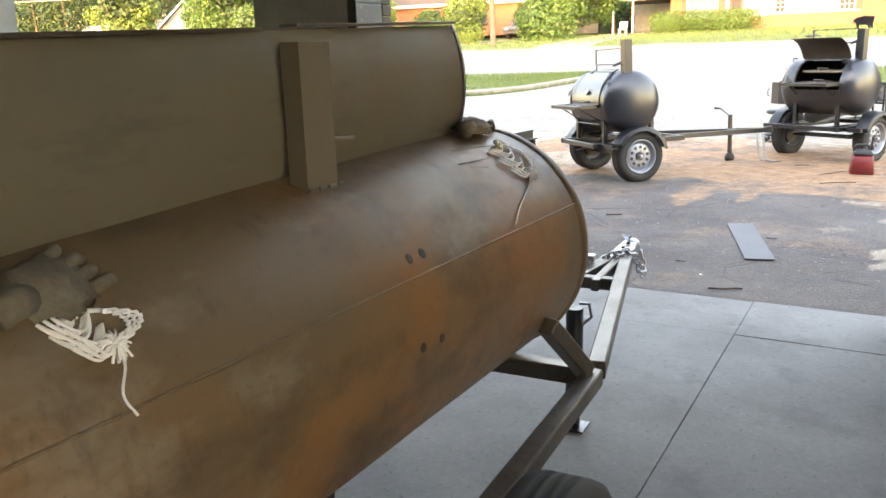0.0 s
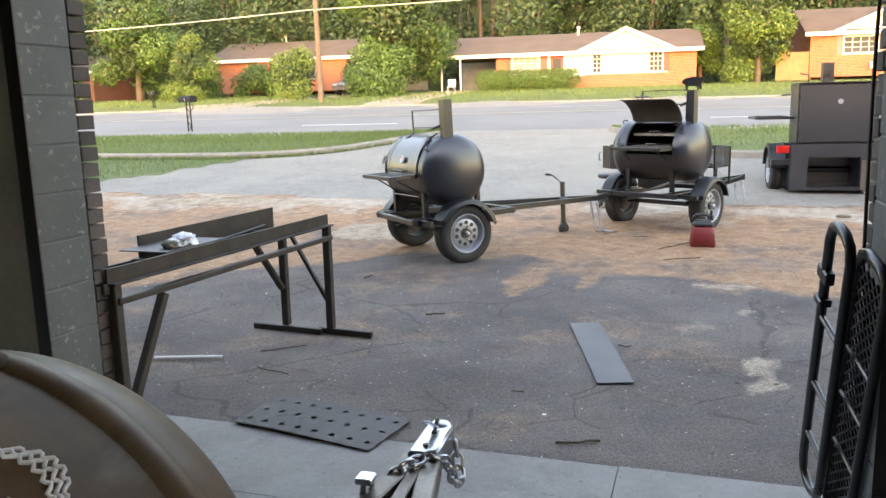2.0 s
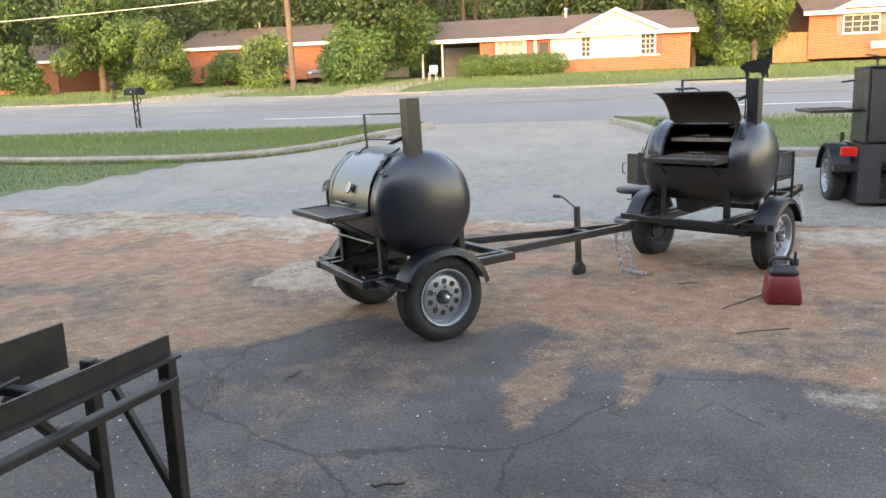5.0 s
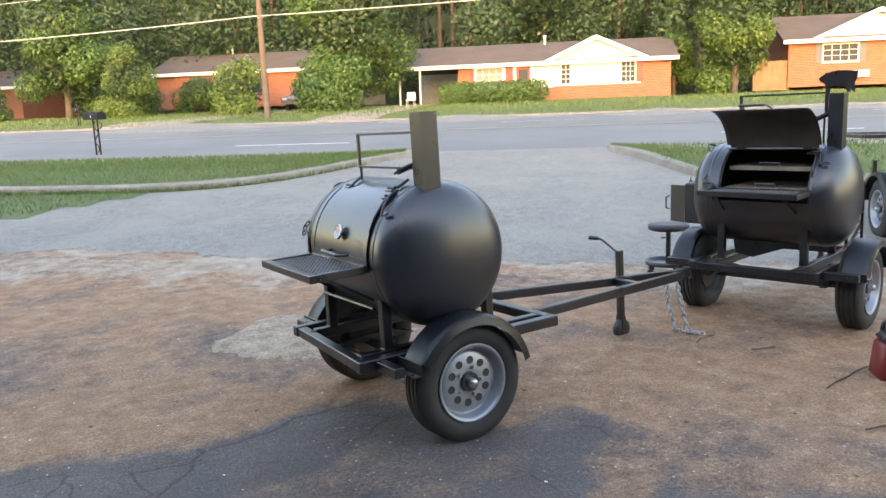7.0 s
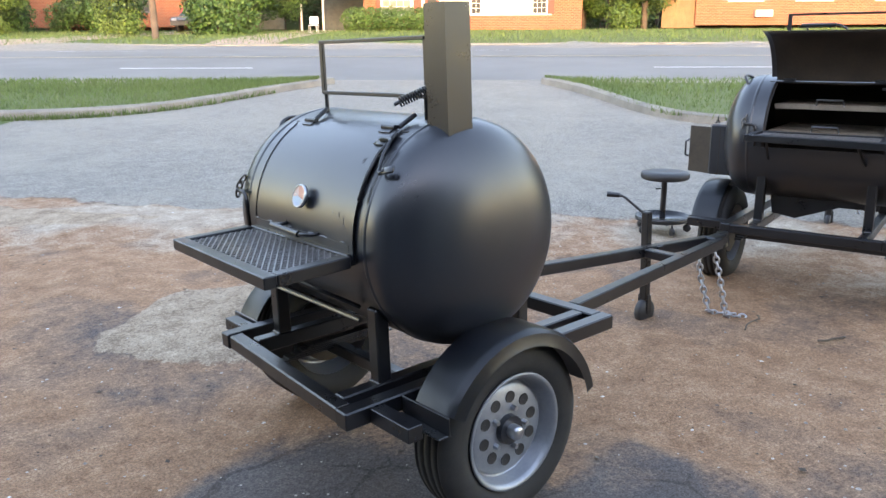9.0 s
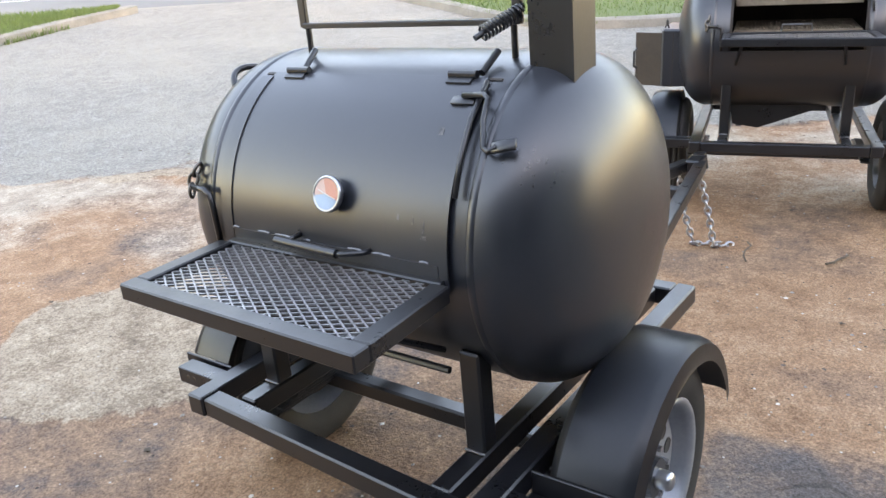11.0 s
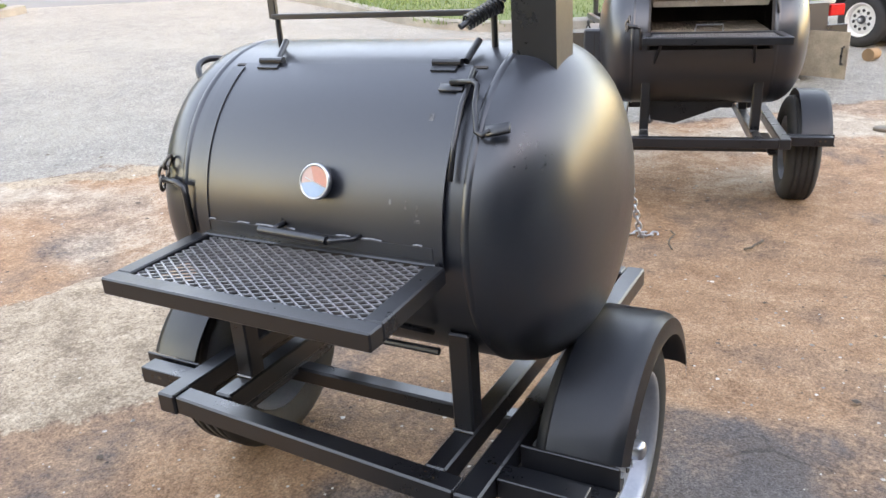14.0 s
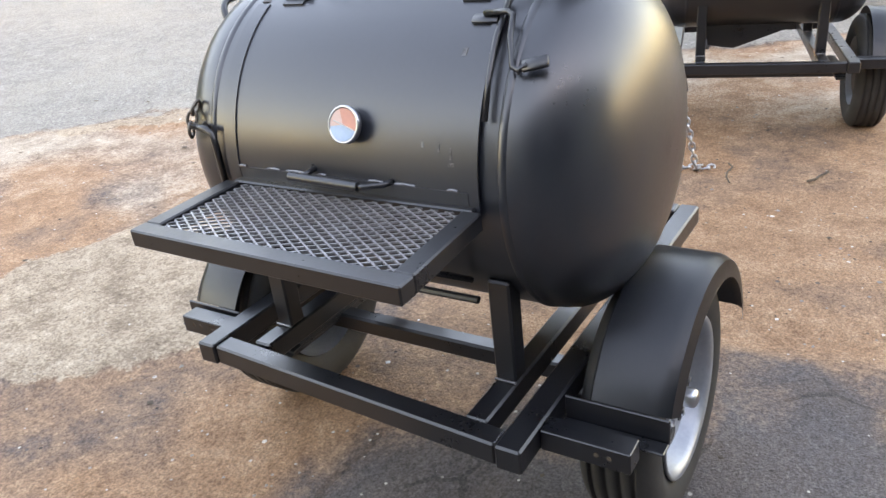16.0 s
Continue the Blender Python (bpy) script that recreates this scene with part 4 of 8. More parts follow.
def smoker_trailer(m, label, G, lid_open=False, stack_top=1.53):
    """A barrel smoker lying across a small two-wheeled trailer. x runs to the hitch, z = 0 is the ground under the axle."""
    T = thing("smoker_trailer", m, label, "smoker trailer", "smoker trailers in the yard")
    t, F1, FZ, HZ_, ax, WR = 0.055, G["front"], G["fz"], G["hitch"], G["ax"], G["R"]
    (yr_, yl_), (xr_, xl_) = G["rails"], G["rear"]
    lift, dyo = G["rise"], G["dy"]
    # rear bar, set a little back between the ends of the side rails
    bm = B()
    beam(bm, (xr_ + t / 2 + 0.004, yr_ + t / 2 + 0.001, FZ - 0.001), (xl_ + t / 2 + 0.004, yl_ - t / 2 - 0.001, FZ - 0.001), t * 0.93, t * 0.93)
    part("rear_bar", bm, BLACKSTEEL, T)
    for y, x, s in ((yr_, xr_, 1), (yl_, xl_, -1)):
        for k in range(5):
            bm = B()
            p = Vector((x + 0.008 + 0.009 * k, y + s * (t / 2 + 0.001), FZ + t / 2 - 0.001))
            tube_path(bm, [p, p + Vector((0.003, s * 0.001, 0.001)), p + Vector((0.007, 0, 0))], 0.0022, 6)
            part("weld_bead", bm, BLACK, T, "lumpy painted weld bead", True)
    for s, y, xe, yi in ((-1, yr_, xr_, G["inner"][0]), (1, yl_, xl_, G["inner"][1])):
        bm = B()
        beam(bm, (xe, y, FZ), (F1, y, FZ), t, t)
        part("side_rail", bm, BLACKSTEEL, T)
        bm = B()
        beam(bm, (xe + t + 0.002, yi, FZ), (F1 - t - 0.001, yi, FZ), t * 0.9, t * 0.98)
        part("inner_rail", bm, BLACKSTEEL, T)
        for px in (-0.297, 0.30):
            bm = B()
            beam(bm, (px, yi, FZ + t * 0.49 + 0.001), (px, yi, 0.68 + lift), t * 0.88, t * 0.88)
            post = part("post", bm, BLACKSTEEL, T)
            bm = B()
            tube_path(bm, [(px - 0.026, yi + q, FZ + t * 0.49 + 0.003 + 0.001 * (k % 2)) for k, q in enumerate(np.linspace(-0.024, 0.024, 9))], 0.003, 6)
            part("weld_bead", bm, WELD, post, "bright weld bead at the foot", True)
        bx, by = (G["bracket"][0] if s < 0 else G["bracket"][1]), G["bracket"][2]
        bm = B()
        box(bm, bx, bx + 0.05, *sorted((y + s * (t / 2 + 0.001), s * (by))), FZ - 0.026, FZ + 0.020, 0.002)
        br = part("fender_bracket", bm, BLACKSTEEL, T, "square black tube that carries the mudguard")
        # small dark discs paint the shade of two bolt holes
        for yy in (0.04, 0.065):
            bm = B()
            rod(bm, (bx - 0.0008, s * (by - yy), FZ), (bx, s * (by - yy), FZ), 0.0055, None, 10)
            part("bolt_hole", bm, CHIP, br)
        gR, g0, g1, gy0, gy1 = G["guard"]
        gx, gz = ax + gR * math.cos(radians(g1)), G["hub"] + gR * math.sin(radians(g1))
        bm = B()
        box(bm, gx - 0.012, gx - 0.005, *sorted((y + s * (t / 2 + 0.004), s * (gy1 - 0.004))), gz - 0.052, gz + 0.004, 0.002)
        box(bm, gx - 0.048, gx - 0.0125, *sorted((y + s * (t / 2 + 0.004), s * (gy1 - 0.004))), gz - 0.052, gz - 0.046, 0.002)
        part("fender_foot", bm, BLACKSTEEL, T, "black angle strip under the mudguard")
        # tongue
        bm = B()
        beam(bm, (F1 + 0.003, (yr_ + yl_) / 2 + 0.035 + s * 0.285, FZ), (2.22, 0.100 + s * 0.034, HZ_), t * 0.95, t)
        part("tongue_beam", bm, BLACKSTEEL, T)
        fender(T, *sorted((s * (gy0), s * (gy1))), s, ax, gR, g0, g1, G["hub"])
        wheel(T, ax + (G["left"] if s > 0 else 0.0), s * G["track"][0 if s < 0 else 1], s, WR, G["hub"] + (G["left"] if s > 0 else 0.0))
        bm = B()
        for i in range(5):
            box(bm, ax - 0.26 + 0.03 * i, ax + 0.26 - 0.03 * i, s * 0.40 - 0.022, s * 0.40 + 0.022, WR + 0.015 + 0.008 * i, WR + 0.022 + 0.008 * i, 0.001)
        part("leaf_spring", bm, BLACKSTEEL, T)
    bm = B()
    beam(bm, (F1 - t / 2, yr_ + t / 2 + 0.001, FZ), (F1 - t / 2, yl_ - t / 2 - 0.001, FZ), t, t)
    part("front_bar", bm, BLACKSTEEL, T)

    def tongue_z(x):
        return lerp(FZ, HZ_, (x - F1) / (2.22 - F1))
    bm = B()
    beam(bm, (1.72, -0.02, tongue_z(1.72)), (1.72, 0.17, tongue_z(1.72)), 0.05, 0.045)
    part("tongue_brace", bm, BLACKSTEEL, T)
    bm = B()
    beam(bm, (ax, -0.45, G["hub"]), (ax, 0.48, G["hub"]), 0.05, 0.05, 0.006)
    part("axle", bm, BLACKSTEEL, T, "square black axle tube")
    bm = B()
    hz = HZ_ + 0.005
    beam(bm, (2.17, 0.092, hz), (2.31, 0.10, hz), 0.07, 0.06, 0.008)
    rod(bm, (2.31, 0.10, hz - 0.04), (2.31, 0.10, hz + 0.035), 0.042, 0.03, 18)
    part("coupler", bm, BLACKSTEEL, T)
    # jack
    jx, jz = 1.79 + G["jack"][0], G["jack"][1]
    bm = B()
    beam(bm, (jx, 0.245, 0.12 + jz), (jx, 0.245, 0.60 + jz), 0.042, 0.042)
    jack = part("jack", bm, BLACKSTEEL, T, "black swivel jack with crank and small wheel")
    bm = B()
    tube_path(bm, [(jx, 0.245, 0.59 + jz), (jx - 0.015, 0.27, 0.60 + jz), (jx - 0.055, 0.35, 0.672 + jz), (jx - 0.065, 0.37, 0.68 + jz)], 0.007)
    rod(bm, (jx - 0.065, 0.37, 0.68 + jz), (jx - 0.095, 0.43, 0.684 + jz), 0.013, 0.015)
    part("crank", bm, BLACKSTEEL, jack)
    jw = jz * 1.6
    bm = B()
    lathe(bm, [(0.0005, -0.022), (0.060, -0.022), (0.068, -0.012), (0.068, 0.012), (0.060, 0.022), (0.0005, 0.022)], 24, Matrix.Translation((jx, 0.245, 0.069 + jw)) @ ALONG_Y)
    part("jack_wheel", bm, DARKPLASTIC, jack, "", True)
    bm = B()
    for s in (-1, 1):
        box(bm, jx - 0.015, jx + 0.015, 0.245 + s * 0.028 - 0.003, 0.245 + s * 0.028 + 0.003, 0.06 + jw, 0.16 + jw, 0.001)
    part("jack_fork", bm, BLACKSTEEL, jack)
    bm = B()
    beam(bm, (jx, 0.215, tongue_z(jx)), (jx, 0.150, tongue_z(jx)), 0.05, 0.05, 0.003)
    part("jack_mount", bm, BLACKSTEEL, jack)
    # safety chains
    low = G["jack"][1] * 1.9
    for s in (-1, 1):
        bm = B()
        chain(bm, [(2.14, 0.09 + s * 0.05, HZ_ - 0.025), (2.15, 0.06 + s * 0.06, 0.2 + low), (2.16, 0.02 + s * 0.05, 0.03 + low), (2.20, s * 0.04, 0.012 + low), (2.26, s * 0.03 - 0.06, 0.012 + low)])
        part("safety_chain", bm, ZINC, T, "bright zinc safety chain hanging to the ground", True, 60)
    # barrel
    R, half, head, cz, cx, yb = G["tank"]
    off = Matrix.Translation((cx, yb, cz))
    bm = B()
    d0, d1 = -0.085, 1.13            # the door, from below the middle to near the top
    dy0, dy1 = G["door"]
    yd = (dy0 + dy1) / 2
    if lid_open:
        # the doorway is left open between regular rings
        prof = [(0.0005, -half - head)]
        for i in range(1, 15):
            u = math.cos(math.pi / 2 * i / 14)
            prof.append((R * head_r(u), -half - head * u))
        prof.append((R, dy0 - yb))
        lathe(bm, prof, 72, off @ ALONG_Y)
        lathe(bm, [(r, -z) for r, z in prof[:-1]] + [(R, dy1 - yb)], 72, off @ ALONG_Y)
        arc_panel(bm, R - 0.005, 0.005, dy0, dy1, d1, d0 + math.tau, 60, cx, cz)
        inside = B()
        lathe(inside, [(0.0005, -half - head + 0.02), (R * 0.7, -half - head * 0.6), (R - 0.012, -half), (R - 0.012, dy0 - yb + 0.012)], 48, off @ ALONG_Y)
        lathe(inside, [(0.0005, half + head - 0.02), (R * 0.7, half + head * 0.6), (R - 0.012, half), (R - 0.012, dy1 - yb - 0.012)], 48, off @ ALONG_Y)
        arc_panel(inside, R - 0.011, 0.004, dy0, dy1, d1, d0 + math.tau, 60, cx, cz)
        bmesh.ops.recalc_face_normals(inside, faces=inside.faces)
        part("barrel_lining", inside, SOOT, T, "sooty brown inside of the barrel", True)
    else:
        tank_mesh(bm, R, half, head)
        bm.transform(off)
    bmesh.ops.recalc_face_normals(bm, faces=bm.faces)
    barrel = part("barrel", bm, BLACK, T, "satin black round-ended steel barrel", True, 40)
    # shelf, slightly askew
    zs = G["shelf"][4]
    FL, FR, BL, BR = (Vector((x, y, zs)) for x, y in G["shelf"][:4])
    sh = thing("shelf", Matrix(), "", "")
    sh.parent = T
    sh.matrix_local = Matrix()
    u = (FL - FR).normalized()
    for p, q in ((FL + u * 0.02, FR - u * 0.02), (BL, BR)):
        bm = B()
        beam(bm, p, q, 0.04, 0.036, 0.003)
        part("shelf_bar", bm, BLACKSTEEL, sh)
    for p, q in ((FL, BL), (FR, BR)):
        bm = B()
        v = (q - p).normalized()
        beam(bm, p + v * 0.0205, q - v * 0.0205, 0.04, 0.0362, 0.003)
        part("shelf_bar", bm, BLACKSTEEL, sh)
    bm = B()
    mesh_panel(bm, (FL - FR).length - 0.03, 0.262, 17, 13, 0.0034)
    ang = math.atan2(-(FL - FR).x, (FL - FR).y)
    bm.transform(Matrix.Translation((FL + FR) / 2 + Vector((0.012, 0, 0.010))) @ Matrix.Rotation(ang * 0.6, 4, "Z"))
    part("expanded_mesh", bm, MESHSTEEL, sh, "diamond mesh of expanded metal")
    for y in (-0.22, 0.22):
        bm = B()
        tube_path(bm, [(FL.x + 0.09, y, zs - 0.022), (-0.32, y * 1.15, zs - 0.17)], 0.007)
        part("shelf_stay", bm, BLACKSTEEL, sh)
    if not lid_open:
        bm = B()
        tube_path(bm, [(-0.335, -0.275, 0.66), (-0.338, 0.275, 0.66)], 0.008)
        part("cross_rod", bm, BLACKSTEEL, T)
    # door
    dr = thing("door", Matrix(), "", "")
    dr.parent = T
    del_m = Matrix()
    hinge = Vector((cx - (R + 0.004) * math.cos(d1), 0, cz + (R + 0.004) * math.sin(d1)))
    if lid_open:
        del_m = Matrix.Translation(hinge) @ Matrix.Rotation(radians(100), 4, "Y") @ Matrix.Translation(-hinge)
    dr.matrix_local = del_m
    bm = B()
    arc_panel(bm, R + 0.002, 0.006, dy0 + 0.006, dy1 - 0.006, d0 + 0.02, d1 - 0.01, 30, cx, cz)
    part("door_plate", bm, SOOT if lid_open else BLACK, dr, "", True, 40)
    for y0, y1 in ((dy0 - 0.010, dy0 + 0.010), (dy1 - 0.012, dy1 + 0.022)):
        bm = B()
        arc_panel(bm, R + 0.0085, 0.0025, y0, y1, d0, d1 - 0.06, 24, cx, cz)
        part("door_edge", bm, BLACK, dr, "", True, 40)
    bm = B()
    arc_panel(bm, R + 0.0085, 0.0025, dy0 + 0.012, dy1 - 0.014, d0, d0 + 0.125, 8, cx, cz)
    part("door_sill", bm, BLACK, dr, "", True, 40)
    for k, y in enumerate((0.255, 0.165, 0.105, 0.035, -0.098, -0.165, -0.27)):
        bm = B()
        a = d0 + 0.128
        p = Vector((cx - (R + 0.009) * math.cos(a), y, cz + (R + 0.009) * math.sin(a)))
        n = 0.010 + 0.007 * (k % 3)
        tube_path(bm, [p - Vector((0, n, 0)), p + Vector((0, 0, 0.0015)), p + Vector((0, n, 0))], 0.0030, 6)
        part("weld_bead", bm, WELD, dr, "short bright weld bead")
    for k, (a, y0, y1, ln) in enumerate(((0.20, -0.27, -0.266, 0.06), (0.235, -0.245, -0.240, 0.045), (0.165, -0.275, -0.262, 0.02), (0.72, -0.272, -0.262, 0.045), (0.25, -0.21, -0.205, 0.03))):
        bm = B()
        arc_panel(bm, R + 0.0082, 0.0004, y0, y1, a, a + ln, 4, cx, cz)
        part("chalk_mark", bm, CHALK, dr, "faint pale chalk scuff")

    def on(a, y, r=0.0):
        return Vector((cx - (R + r) * math.cos(a), y, cz + (R + r) * math.sin(a)))
    bm = B()
    ha = 0.055
    rod(bm, on(ha, 0.128 + dyo, 0.046), on(ha - 0.012, -0.042 + dyo, 0.046), 0.0095, None, 12)
    tube_path(bm, [on(ha + 0.02, 0.093 + dyo, 0.008), on(ha + 0.01, 0.096 + dyo, 0.030), on(ha, 0.10 + dyo, 0.042)], 0.006)
    tube_path(bm, [on(ha, -0.098 + dyo, 0.008), on(ha - 0.005, -0.090 + dyo, 0.026), on(ha - 0.010, -0.055 + dyo, 0.045), on(ha - 0.012, -0.035 + dyo, 0.046)], 0.006)
    part("door_handle", bm, BLACKSTEEL, dr, "black bar handle on two stays", True)
    # gauge
    ga, gy = 0.335, -0.004 + dyo
    g0 = on(ga, gy, 0.006)
    dirv = (on(ga, gy, 1) - on(ga, gy, 0)).normalized()
    gm = Matrix.Translation(g0) @ dirv.to_track_quat("Z", "Y").to_matrix().to_4x4()
    bm = B()
    lathe(bm, [(0.010, 0), (0.010, 0.014), (0.034, 0.016), (0.0365, 0.018), (0.0365, 0.028), (0.033, 0.030), (0.032, 0.0275), (0.0005, 0.0275)], 36, gm)
    ga_ob = part("gauge", bm, ZINC, dr, "round thermometer with a bright bezel", True)
    for nm, a0, a1 in (("gauge_face_hot", -0.35, 1.9), ("gauge_face_warm", 1.9, 3.3), ("gauge_face_cold", 3.3, math.tau - 0.35)):
        bm = B()
        cvert = bm.verts.new(gm @ Vector((0, 0, 0.0285)))
        ring = [bm.verts.new(gm @ Vector((0.031 * math.cos(lerp(a0, a1, i / 10)), 0.031 * math.sin(lerp(a0, a1, i / 10)), 0.0285))) for i in range(11)]
        for i in range(10):
            bm.faces.new((cvert, ring[i], ring[i + 1]))
        part("gauge_face", bm, GAUGE[nm], ga_ob, "coloured field of the dial")
    bm = B()
    beam(bm, gm @ Vector((-0.022, 0.007, 0.0295)), gm @ Vector((0.026, -0.009, 0.0295)), 0.0022, 0.001, 0)
    part("gauge_needle", bm, WHITEPAINT, ga_ob)
    # no slot is cut: a thin dark strip paints its shade
    bm = B()
    arc_panel(bm, R + 0.0004, 0.0012, dy0 - 0.02, dy1 + 0.03, d1 - 0.010, d1 + 0.012, 3, cx, cz)
    part("door_slot_shade", bm, SOOT, T, "dark strip painting the slot's shade along the door's top edge")
    # hinges at the top of the door
    for y, e in ((0.212 + 0.4 * dyo, 0.05), (-0.250, -0.02)):
        bm = B()
        rod(bm, on(d1 - 0.005, y - 0.032, 0.013), on(d1 - 0.005, y + 0.032, 0.013), 0.0085, None, 10)
        arc_panel(bm, R + 0.008, 0.004, y - 0.026, y + 0.030, d1 - 0.07, d1 - 0.01, 4, cx, cz)
        hn = part("hinge", bm, BLACKSTEEL, T)
        bm = B()
        rod(bm, on(d1 + 0.02, y - 0.028 + e * 0.4, 0.010), on(d1 + 0.21, y - 0.022 + e * 0.7, 0.020), 0.0075, None, 10)
        part("hinge_pin", bm, BLACKSTEEL, hn)
    # latch rod beside the door, and the bent lever that holds it
    bm = B()
    tube_path(bm, [on(1.06, -0.318, 0.016), on(0.80, -0.328, 0.020), on(0.60, -0.334, 0.020), on(0.40, -0.338, 0.018)], 0.0055)
    part("latch_rod", bm, BLACKSTEEL, T, "thin straight black latch rod", True, 60)
    bm = B()
    box(bm, -0.010, 0.010, -0.026, 0.026, -0.003, 0.003, 0.001, Matrix.Translation(on(0.93, -0.288, 0.012)) @ Matrix.Rotation(-0.64, 4, "Y"))
    tube_path(bm, [on(0.95, -0.285, 0.018), on(0.945, -0.335, 0.024), on(0.92, -0.348, 0.024), on(0.80, -0.356, 0.022), on(0.66, -0.372, 0.016), on(0.64, -0.386, 0.018), on(0.665, -0.402, 0.022)], 0.0055)
    lever = part("latch_lever", bm, BLACKSTEEL, T, "bent black latch lever", True, 60)
    bm = B()
    box(bm, -0.011, 0.011, -0.024, 0.024, -0.004, 0.004, 0.002, Matrix.Translation(on(0.675, -0.415, 0.020)) @ Matrix.Rotation(-0.95, 4, "Y") @ Matrix.Rotation(0.25, 4, "Z"))
    part("latch_knob", bm, BLACKSTEEL, lever, "small flat latch lever", True, 60)
    # hook with a chain on the far side of the door
    bm = B()
    tube_path(bm, [on(-0.07, 0.321, 0.010), on(0.16, 0.322, 0.016), on(0.225, 0.326, 0.020), on(0.25, 0.345, 0.020), on(0.26, 0.392, 0.018)], 0.0075)
    hk = part("latch_hook", bm, BLACKSTEEL, T, "bent steel hook beside the door", True, 60)
    bm = B()
    chain(bm, [on(0.40, 0.385, 0.006), on(0.33, 0.390, 0.014), on(0.26, 0.395, 0.016), on(0.20, 0.396, 0.014)], 0.034, 0.004)
    part("hook_chain", bm, RAWSTEEL, hk, "short dull chain on the hook", True, 60)

    def hd(a, y, r):
        q = R * head_r(max(0.0, (abs(y - yb) - half) / head)) + r
        return Vector((cx - q * math.cos(a), y, cz + q * math.sin(a)))
    bm = B()
    tube_path(bm, [hd(lerp(1.42, 1.08, k / 14), 0.43 + 0.035 * math.sin(math.pi * k / 14), -0.012 + 0.056 * math.sin(math.pi * k / 14)) for k in range(15)], 0.008)
    part("lift_ring", bm, BLACKSTEEL, T, "bent steel lifting ring", True, 60)
    # welds round the barrel ends
    for e in (-1, 1):
        bm = B()
        lathe(bm, [(R - 0.001, -0.010), (R + 0.0025, -0.005), (R + 0.003, 0.0), (R + 0.0025, 0.005), (R - 0.001, 0.010)], 72, Matrix.Translation((cx, yb + e * 0.353, cz)) @ ALONG_Y)
        part("ring_weld", bm, BLACK, barrel, "", True)
    # counterweight frame over the door
    fx = cx - 0.060
    ztop, zbot = (cz + 0.69, cz + 0.53) if lid_open else (cz + 0.585, cz + 0.415)
    if lid_open:
        fx = cx - 0.02
    bm = B()
    yl, yr = 0.272 + 0.4 * dyo, -0.312 + 0.2 * dyo
    for p, q in (((fx, yl, ztop), (fx, yr, ztop)), ((fx, yl, zbot), (fx, yr, zbot))):
        beam(bm, p, q, 0.022, 0.012, 0.002)
    for yy in (yl, yr):
        beam(bm, (fx, yy, zbot - 0.004), (fx, yy, ztop + 0.006), 0.022, 0.012, 0.002)
        rod(bm, (fx, yy - 0.01 * (1 if yy > 0 else -1), cz + R * 0.98), (fx, yy - 0.01 * (1 if yy > 0 else -1), zbot), 0.007)
    part("counterweight_frame", bm, BLACKSTEEL, T, "flat black counterweight frame above the door")
    bm = B()
    tube_path(bm, coil((fx - 0.01, yr - 0.012, zbot + 0.02), (fx - 0.085, yr + 0.030, zbot - 0.012), 0.0135, 11), 0.0030, 5)
    rod(bm, (fx, yr - 0.012, zbot + 0.03), (fx - 0.10, yr + 0.036, zbot - 0.018), 0.006)
    part("coil_handle", bm, BLACKSTEEL, T, "spring coil handle", True, 60)
    # smoke stack
    sy, sxx = G["stack"]
    bm = B()
    w = 0.092
    zb = cz + R - 0.09
    outer = [(sxx + p * w / 2, sy + q * w / 2) for p, q in ((-1, -1), (1, -1), (1, 1), (-1, 1))]
    inner = [(sxx + p * (w / 2 - 0.004), sy + q * (w / 2 - 0.004)) for p, q in ((-1, -1), (1, -1), (1, 1), (-1, 1))]
    loops = [[bm.verts.new((x, yy, z)) for x, yy in o] for o, z in ((outer, zb), (outer, stack_top), (inner, stack_top), (inner, zb))]
    for A, C in zip(loops, loops[1:]):
        for k in range(4):
            bm.faces.new((A[k], A[(k + 1) % 4], C[(k + 1) % 4], C[k]))
    part("chimney", bm, BLACKSTEEL, T, "square black smoke stack")
    return T


GAUGE = {k: mat(k, c, tuple(0.8 * v for v in c), 0.35, 0, 30, 90, 0, 0) for k, c in (("gauge_face_hot", (0.62, 0.25, 0.18)), ("gauge_face_warm", (0.64, 0.42, 0.36)), ("gauge_face_cold", (0.32, 0.46, 0.62)))}
smoker_trailer(TRAILER1, "satin black barrel smoker on a trailer, lid shut", FRAME1, False, 1.570)
smoker_two = smoker_trailer(TRAILER2, "satin black barrel smoker on a trailer, lid open", FRAME2, True, 1.60)


def grate(parent, x0, x1, y0, y1, z, label):
    bm = B()
    mesh_panel(bm, y1 - y0, x1 - x0, 16, 12, 0.005)
    bm.transform(Matrix.Translation((x0, (y0 + y1) / 2, z)))
    g = part("cooking_grate", bm, GREASE, parent, label)
    bm = B()
    tube_path(bm, [(x0, y0, z), (x1, y0, z), (x1, y1, z), (x0, y1, z)], 0.008, 6, True)
    box(bm, x0 - 0.006, x0 + 0.002, y0, y1, z - 0.02, z + 0.008)
    part("grate_rim", bm, GREASE, g)
    bm = B()
    m = (y0 + y1) / 2
    tube_path(bm, [(x0, m - 0.07, z), (x0 - 0.030, m - 0.065, z + 0.035), (x0 - 0.030, m + 0.065, z + 0.035), (x0, m + 0.07, z)], 0.005)
    part("grate_handle", bm, ZINC, g)


GREASE = mat("greasy_grate", (0.27, 0.225, 0.175), (0.16, 0.13, 0.10), 0.5, 0.3, 10, 80, 0.2, 0.002)
_R, _h, _hd, _cz, _cx, _yb = FRAME2["tank"]
grate(smoker_two, _cx - 0.27, _cx + 0.25, DOOR[0] + 0.02, DOOR[1] - 0.02, _cz + 0.055, "lower sliding grate with a wire handle")
